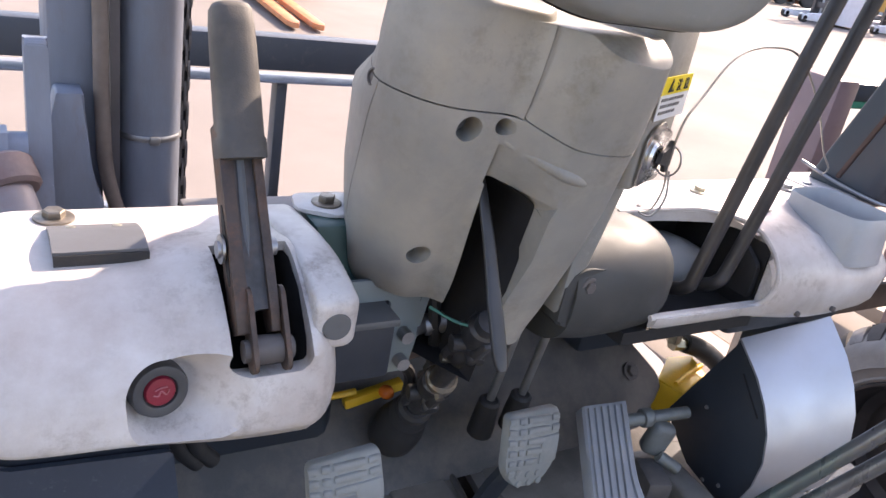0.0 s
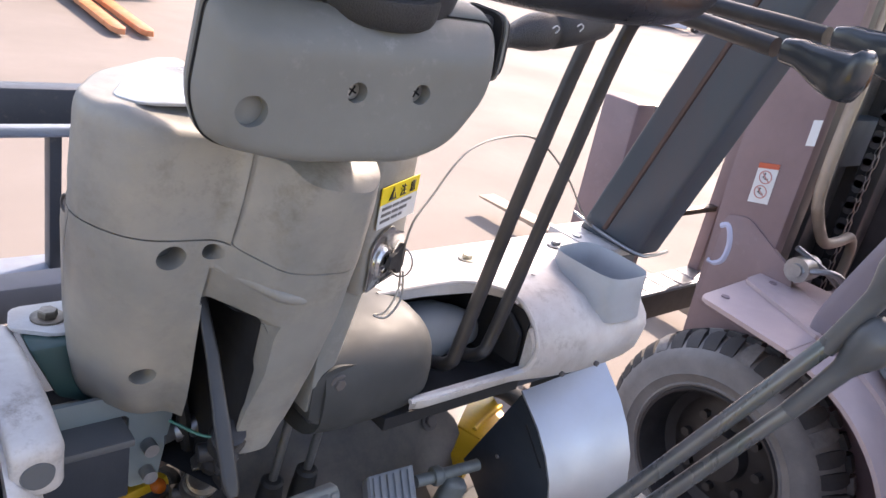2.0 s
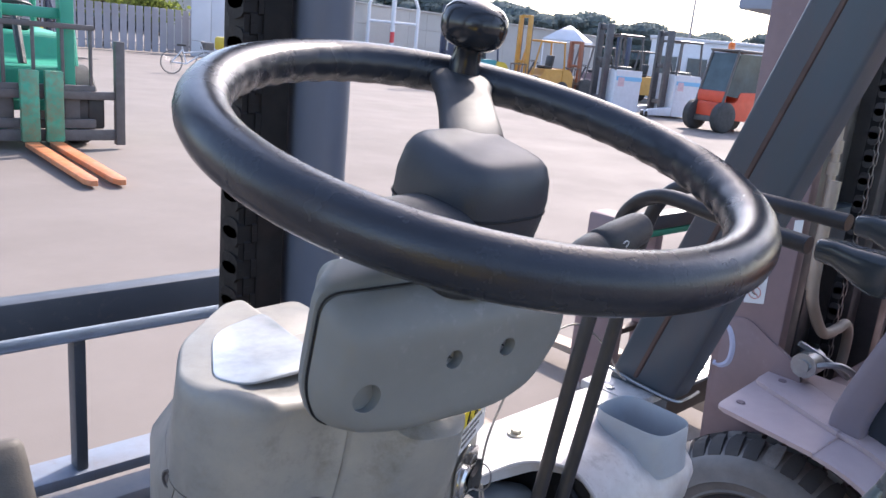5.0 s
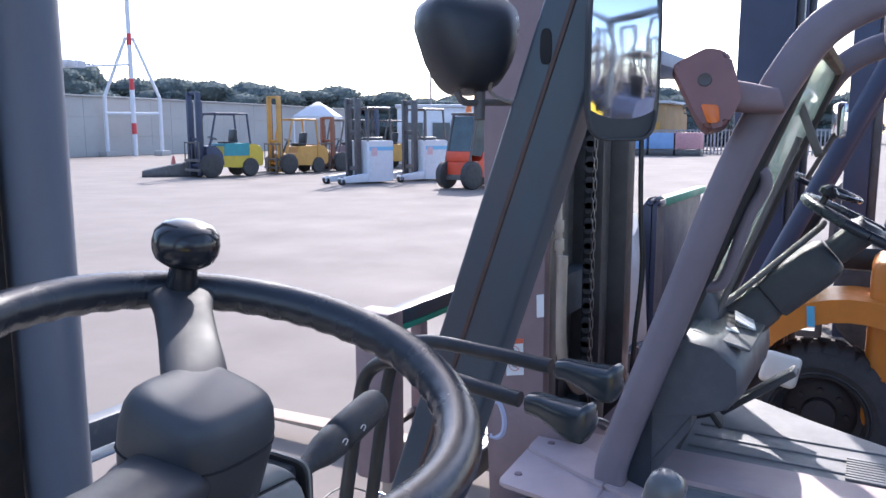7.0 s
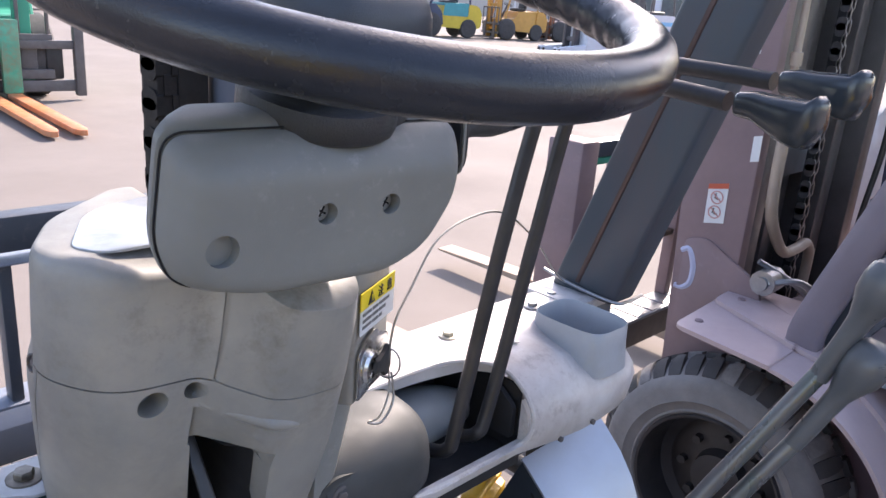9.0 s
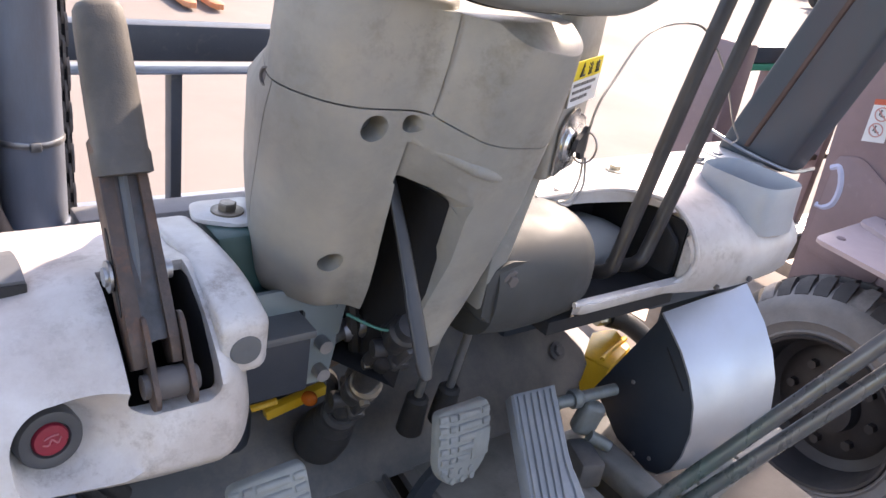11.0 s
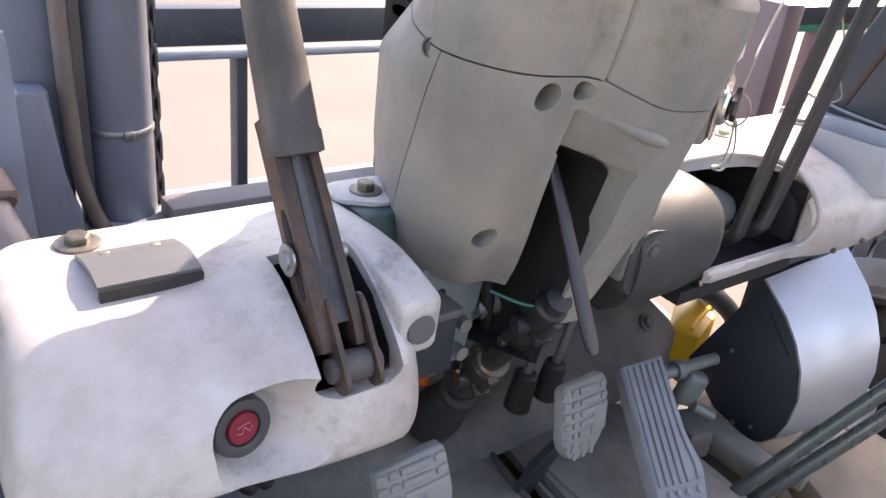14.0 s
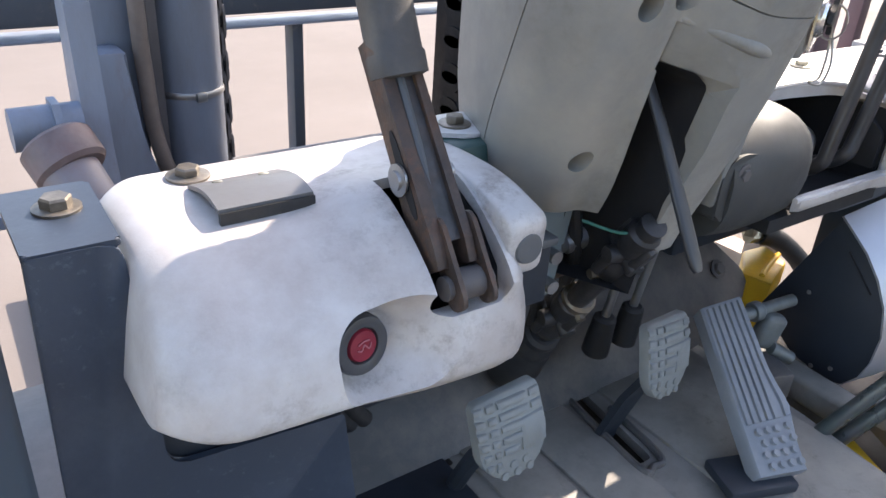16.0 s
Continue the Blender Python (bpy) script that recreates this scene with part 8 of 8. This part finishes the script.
# bicycle
def bicycle(loc, rz):
    t = thing("bicycle", "white city bicycle standing on the yard", "bicycle", loc, rz)
    for y in (-0.54, 0.54):
        b = B()
        tube(b, [(0, y + 0.33 * math.cos(a), 0.34 + 0.33 * math.sin(a)) for a in (2 * math.pi * i / 24 for i in range(25))], 0.019, 6, 1)
        w = part("tyre", b, tyregrey, t, local=True)
        b = B()
        for i in range(10):
            a = math.pi * i / 10
            rod(b, (0, y + 0.32 * math.cos(a), 0.34 + 0.32 * math.sin(a)), (0, y - 0.32 * math.cos(a), 0.34 - 0.32 * math.sin(a)), 0.003, None, 4)
        part("spokes", b, steel, w, local=True)
    b = B()
    for p, q in (((0, -0.54, 0.34), (0, -0.08, 0.30)), ((0, -0.08, 0.30), (0, 0.40, 0.62)), ((0, -0.08, 0.30), (0, -0.22, 0.80)), ((0, -0.54, 0.34), (0, -0.20, 0.72)), ((0, 0.54, 0.34), (0, 0.38, 0.92)), ((0, -0.18, 0.62), (0, 0.40, 0.70))):
        rod(b, p, q, 0.02, None, 8)
    part("frame_tubes", b, whitepaint, t, local=True)
    b = B()
    box(b, (0, -0.24, 0.84), (0.14, 0.26, 0.07), (0, 0, 0), 0.03)
    part("saddle", b, seatvinyl, t, local=True)
    b = B()
    tube(b, [(-0.26, 0.22, 1.0), (-0.22, 0.34, 1.0), (0, 0.38, 0.98), (0.22, 0.34, 1.0), (0.26, 0.22, 1.0)], 0.014, 6)
    part("handlebar", b, steel, t, local=True)
    b = B()
    box(b, (0, 0.58, 0.86), (0.34, 0.28, 0.22), (0, 0, 0), 0.02)
    part("basket", b, hubdark, t, local=True)


bicycle((10.75, 22.6, 0), -90)


def cone(loc, m=None):
    t = thing("traffic_cone", "faded red traffic cone on the yard", "traffic cone", loc, 0, "cones on the yard")
    b = B()
    lathe(b, (0, 0, 0.03), (0, 0, 1), [(0.17, 0), (0.05, 0.62), (0.03, 0.66), (0, 0.66)], 18)
    part("cone_body", b, surf("cone_red_%d" % int(loc[0] * 10), (0.45, 0.14, 0.12), 0.6), t, local=True)
    b = B()
    span(b, (-0.2, -0.2, 0), (0.2, 0.2, 0.035), 0.01)
    part("cone_base", b, rubber, t, local=True)


cone((11.6, 22.4, 0))
cone((21.3, 23.9, 0))
b = B()
bd = thing("yellow_machine", "small yellow machine by the panel", "machine", (12.6, 23.6, 0))
box(b, (12.6, 23.6, 0.95), (0.8, 0.6, 0.42), (0, 0, 20), 0.08)
part("hood", b, truckyellow, bd)
b = B()
box(b, (12.7, 23.6, 0.40), (0.7, 0.6, 0.72), (0, 0, 20), 0.03)
part("base", b, innermast, bd)
truck((7.6, 26.5, 0), -70, "yellow forklift with dark mast near the fence", truckyellow, trucknavy, trucknavy, 2.6)

# white office cabin, tents and poles
def cabin(loc, rz):
    t = thing("site_cabin", "white site cabin with windows", "cabin", loc, rz)
    b = B()
    span(b, (-2.6, -1.2, 0.1), (2.6, 1.2, 2.75), 0.03)
    part("wall", b, whitepaint, t, local=True)
    b = B()
    span(b, (-2.7, -1.3, 2.75), (2.7, 1.3, 2.9), 0.03)
    part("roof", b, panelgrey, t, local=True)
    for x in (-1.8, -0.5, 0.8, 1.9):
        b = B()
        span(b, (x - 0.48, -1.24, 1.1), (x + 0.48, -1.20, 2.1), 0.01)
        w = part("window_frame", b, panelgrey, t, local=True)
        b = B()
        span(b, (x - 0.42, -1.26, 1.16), (x + 0.42, -1.235, 2.04))
        part("pane", b, surf("cabin_pane_%d" % int(x * 10), (0.10, 0.12, 0.13), 0.1), w, local=True)
    return t


cabin((34.0, 18.6, 0), -58)


def tent(loc, rz):
    t = thing("canopy_tent", "white canopy tent on posts", "tent", loc, rz)
    b = B()
    rings = [[(x * k, y * k, z) for x, y in ((-1.15, -1.15), (1.15, -1.15), (1.15, 1.15), (-1.15, 1.15))] for k, z in ((1.0, 2.35), (1.0, 2.5), (0.45, 3.0), (0.05, 3.3))]
    part("canopy", loft(b, rings), panelgrey, t, local=True)
    for x in (-1.1, 1.1):
        for y in (-1.1, 1.1):
            b = B()
            rod(b, (x, y, 0), (x, y, 2.4), 0.04, None, 8)
            part("post", b, whitepaint, t, local=True)


tent((35.4, 27.9, 0), 25)
ub = thing("utility_pole", "slim grey utility pole", "pole", (44.0, 25.5, 0))
b = B()
rod(b, (44, 25.5, 0), (44, 25.5, 7.0), 0.09, 0.06, 10)
part("pole", b, fencegrey, ub)

# tan building with canopy, railings and blue boxes beyond the brown mast
bl = thing("tan_building", "tan clad low building with pale roof", "building", (66, 18, 0))
b = B()
box(b, (66, 17.6, 1.9), (8, 5.6, 3.8), (0, 0, 0), 0.03)
part("wall", b, tanwall, bl)
b = B()
prism(b, [(61.6, 14.3, 3.8), (61.6, 20.9, 3.8), (61.6, 20.9, 4.25), (61.6, 14.3, 4.0)], (9, 0, 0), 0.03)
part("roof", b, panelgrey, bl)
for y in (15.6, 16.9, 18.4):
    b = B()
    box(b, (61.97, y, 1.3), (0.06, 0.9, 2.1))
    part("shutter", b, truckochre, bl)
cn = thing("station_canopy", "large grey flat canopy roof on columns", "canopy", (66, 20, 0))
b = B()
span(b, (58, 14.2, 6.4), (74, 30, 7.5), 0.15)
part("canopy_roof", b, roofgrey, cn)
for x in (61, 71):
    for y in (21, 28):
        b = B()
        rod(b, (x, y, 0), (x, y, 6.5), 0.25, None, 10)
        part("column", b, panelgrey, cn)
for i, (y, m) in enumerate(((14.4, truckblue), (12.6, surf("box_pink", (0.5, 0.25, 0.27), 0.6)), (16.6, truckblue))):
    t = thing("cargo_box", "flat painted cargo box on a trolley", "box", (54, y * 0.9, 0), 0, "cargo boxes by the railings")
    b = B()
    span(b, (53.6, y * 0.9 - 0.95, 0.45), (54.6, y * 0.9 + 0.85, 1.55), 0.04)
    part("box_body", b, m, t)
    b = B()
    span(b, (53.6, y * 0.9 - 0.95, 0.0), (54.6, y * 0.9 + 0.85, 0.40), 0.03)
    part("trolley", b, innermast, t)
rf = thing("steel_railing", "grey upright railing at the yard edge", "railing", (57, 8, 0))
for i in range(70):
    b = B()
    box(b, (57.0, 1.0 + i * 0.24, 0.9), (0.05, 0.09, 1.75))
    part("bar", b, fencegrey, rf)
for z in (0.3, 1.7):
    b = B()
    box(b, (57.0, 9.3, z), (0.06, 17, 0.08))
    part("rail", b, fencegrey, rf)


# trees: leaves as many small tilted blades round a trunk with limbs
def leaves(bm, c, r, n, size, rng):
    for _ in range(n):
        d = Vector((rng.gauss(0, 1), rng.gauss(0, 1), rng.gauss(0, 1))).normalized()
        p = Vector(c) + Vector((d.x * r[0], d.y * r[1], d.z * r[2])) * (0.45 + 0.62 * rng.random())
        u = Vector((rng.gauss(0, 1), rng.gauss(0, 1), rng.gauss(0, 1))).normalized()
        v = u.cross(Vector((rng.gauss(0, 1), rng.gauss(0, 1), 0.3))).normalized()
        s = size * (0.6 + 0.8 * rng.random())
        q = [bm.verts.new(p + u * a * s + v * e * s * 0.7) for a, e in ((-1, 0), (0, -1), (1, 0), (0, 1))]
        bm.faces.new(q)


def unit(a):
    return a / np.linalg.norm(a, axis=1, keepdims=True)


def foliage(name, clumps, n, size, mat, seed, core=False):
    """Many small leaf blades spread over rounded clumps (x, y, z, rx, rz)."""
    g = np.random.default_rng(seed)
    c = np.repeat(np.array(clumps), n, axis=0)
    m = len(c)
    d = unit(g.normal(size=(m, 3))) * ((0.86 if core else 0.50) + (0.18 if core else 0.46) * g.random((m, 1)))
    p = c[:, :3] + d * np.stack([c[:, 3], c[:, 3], c[:, 4]], axis=1)
    u = unit(g.normal(size=(m, 3)))
    v = unit(np.cross(u, g.normal(size=(m, 3))))
    s = size * (0.6 + 0.8 * g.random((m, 1)))
    quad = np.stack([p - u * s, p - v * s * 0.7, p + u * s, p + v * s * 0.7], axis=1).reshape(-1, 3)
    faces = np.arange(4 * m).reshape(-1, 4)
    if core:
        la, lo = np.meshgrid(np.linspace(-1.5, 1.5, 9), np.linspace(0, 2 * np.pi, 14, endpoint=False), indexing="ij")
        ball = np.stack([np.cos(la) * np.cos(lo), np.cos(la) * np.sin(lo), np.sin(la)], axis=-1).reshape(-1, 3)
        cl = np.array(clumps)
        rad = np.stack([cl[:, 3], cl[:, 3], cl[:, 4]], axis=1)
        lump = 0.84 + 0.16 * g.random((len(cl), len(ball), 1))
        cv = (cl[:, None, :3] + ball[None] * lump * rad[:, None]).reshape(-1, 3)
        i, j = np.meshgrid(np.arange(8), np.arange(14), indexing="ij")
        q = np.stack([i * 14 + j, i * 14 + (j + 1) % 14, (i + 1) * 14 + (j + 1) % 14, (i + 1) * 14 + j], axis=-1).reshape(-1, 4)
        cf = (q[None] + (np.arange(len(cl)) * len(ball))[:, None, None]).reshape(-1, 4) + len(quad)
        quad, faces = np.concatenate([quad, cv]), np.concatenate([faces, cf])
    me = bpy.data.meshes.new(name)
    me.from_pydata(quad.tolist(), [], faces.tolist())
    me.materials.append(mat)
    return new(name, me)


rng = random.Random(7)
clumps = []
for k in range(150):
    a = radians(-4 + k * 0.62)
    d = 105 + rng.uniform(-12, 25)
    top = 11.4 - 5.4 * min(1, max(0, (k - 20) / 75)) + rng.uniform(-1.0, 1.0)
    x, y = d * math.sin(a), d * math.cos(a)
    for j in range(5):
        clumps.append((x + rng.uniform(-2, 2), y + rng.uniform(-2, 2), top * (0.18 + 0.17 * j), 4.3 - 0.4 * j, top * 0.17))
    clumps.append((x + rng.uniform(-3, 3), y + rng.uniform(-2, 2), top * 0.82, 2.6, top * 0.12))
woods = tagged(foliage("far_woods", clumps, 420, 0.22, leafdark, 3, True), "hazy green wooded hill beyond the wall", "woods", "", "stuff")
b = B()
for k in range(60):
    a = radians(-4 + k * 1.55)
    d = 118
    span(b, (d * math.sin(a) - 4, d * math.cos(a) - 4, 0), (d * math.sin(a) + 4, d * math.cos(a) + 4, 8.4 - 4.8 * min(1, max(0, (k - 8) / 30))))
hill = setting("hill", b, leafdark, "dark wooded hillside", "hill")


def tree(loc, h, w, m, label, n=900):
    t = thing("tree", label, "tree", loc)
    b = B()
    tube(b, [(0, 0, 0), (0.05, 0.03, h * 0.3), (-0.03, 0.05, h * 0.6), (0.05, 0, h * 0.85)], 0.15, 8, 4, [h * 0.035, h * 0.028, h * 0.018, h * 0.006])
    for i in range(6):
        a = i * 1.05
        tube(b, [(0, 0, h * (0.3 + 0.07 * i)), (w * 0.3 * math.cos(a), w * 0.3 * math.sin(a), h * (0.45 + 0.07 * i)), (w * 0.6 * math.cos(a), w * 0.6 * math.sin(a), h * (0.55 + 0.07 * i))], 0.05, 6, 3, [h * 0.014, h * 0.009, h * 0.003])
    part("trunk", b, bark, t, local=True)
    b = B()
    for i in range(9):
        a, rr = rng.uniform(0, 6.28), rng.uniform(0.1, 0.65) * w
        leaves(b, (rr * math.cos(a), rr * math.sin(a), h * rng.uniform(0.42, 0.85)), (w * 0.42, w * 0.42, h * 0.16), n // 9, h * 0.028, rng)
    part("crown", b, m, t, local=True)


for x, y, h, w in ((12.0, 40.5, 4.1, 2.4), (15.0, 40.8, 4.4, 2.6), (17.6, 41.5, 4.0, 2.2), (8.5, 41.0, 4.6, 2.6), (4.5, 41.5, 4.4, 2.6)):
    tree((x, y, 0), h, w, leaflight, "light green round leafy tree behind the fence", 1500)
for x, y, h, w in ((63, 12.3, 4.6, 1.7), (70, 24, 6.2, 2.8), (75, 12.0, 4.8, 2.4), (80, 9.0, 5.0, 2.6)):
    tree((x, y, 0), h, w, leafdark, "dark green tree beyond the railing", 900)
for y in (10.6, 9.2, 12.6):
    t = thing("utility_pole", "slim grey utility pole", "pole", (78, y * 1.1, 0))
    b = B()
    rod(b, (78, y * 1.1, 0), (78, y * 1.1, 7.2), 0.12, 0.08, 8)
    part("pole", b, fencegrey, t)

truck((6.6, -0.6, 0), 0, "dark blue forklift further along the parked row", trucknavy, trucknavy, trucknavy, 3.1)

# rows of parked forklifts behind the camera
gr = "forklifts parked behind"
bk = truck((-1.3, -4.5, 0), 185, "dark forklift parked in the row behind", trucknavy, innermast, hubdark, 3.3, group=gr)
for i, (x, y) in enumerate(((-2.7, -4.8), (-4.1, -5.0), (-5.6, -5.4), (-7.1, -5.9), (0.4, -7.5), (-3.2, -9.0), (-5.6, -9.6), (-8.0, -9.8))):
    copy_thing(bk, pose(x, y, 0, 0, 0, 180 + i * 4))
truck((-2.0, -2.4, 0), 175, "yellow forklift parked behind", truckyellow, trucknavy, hubdark, 2.6, group=gr)
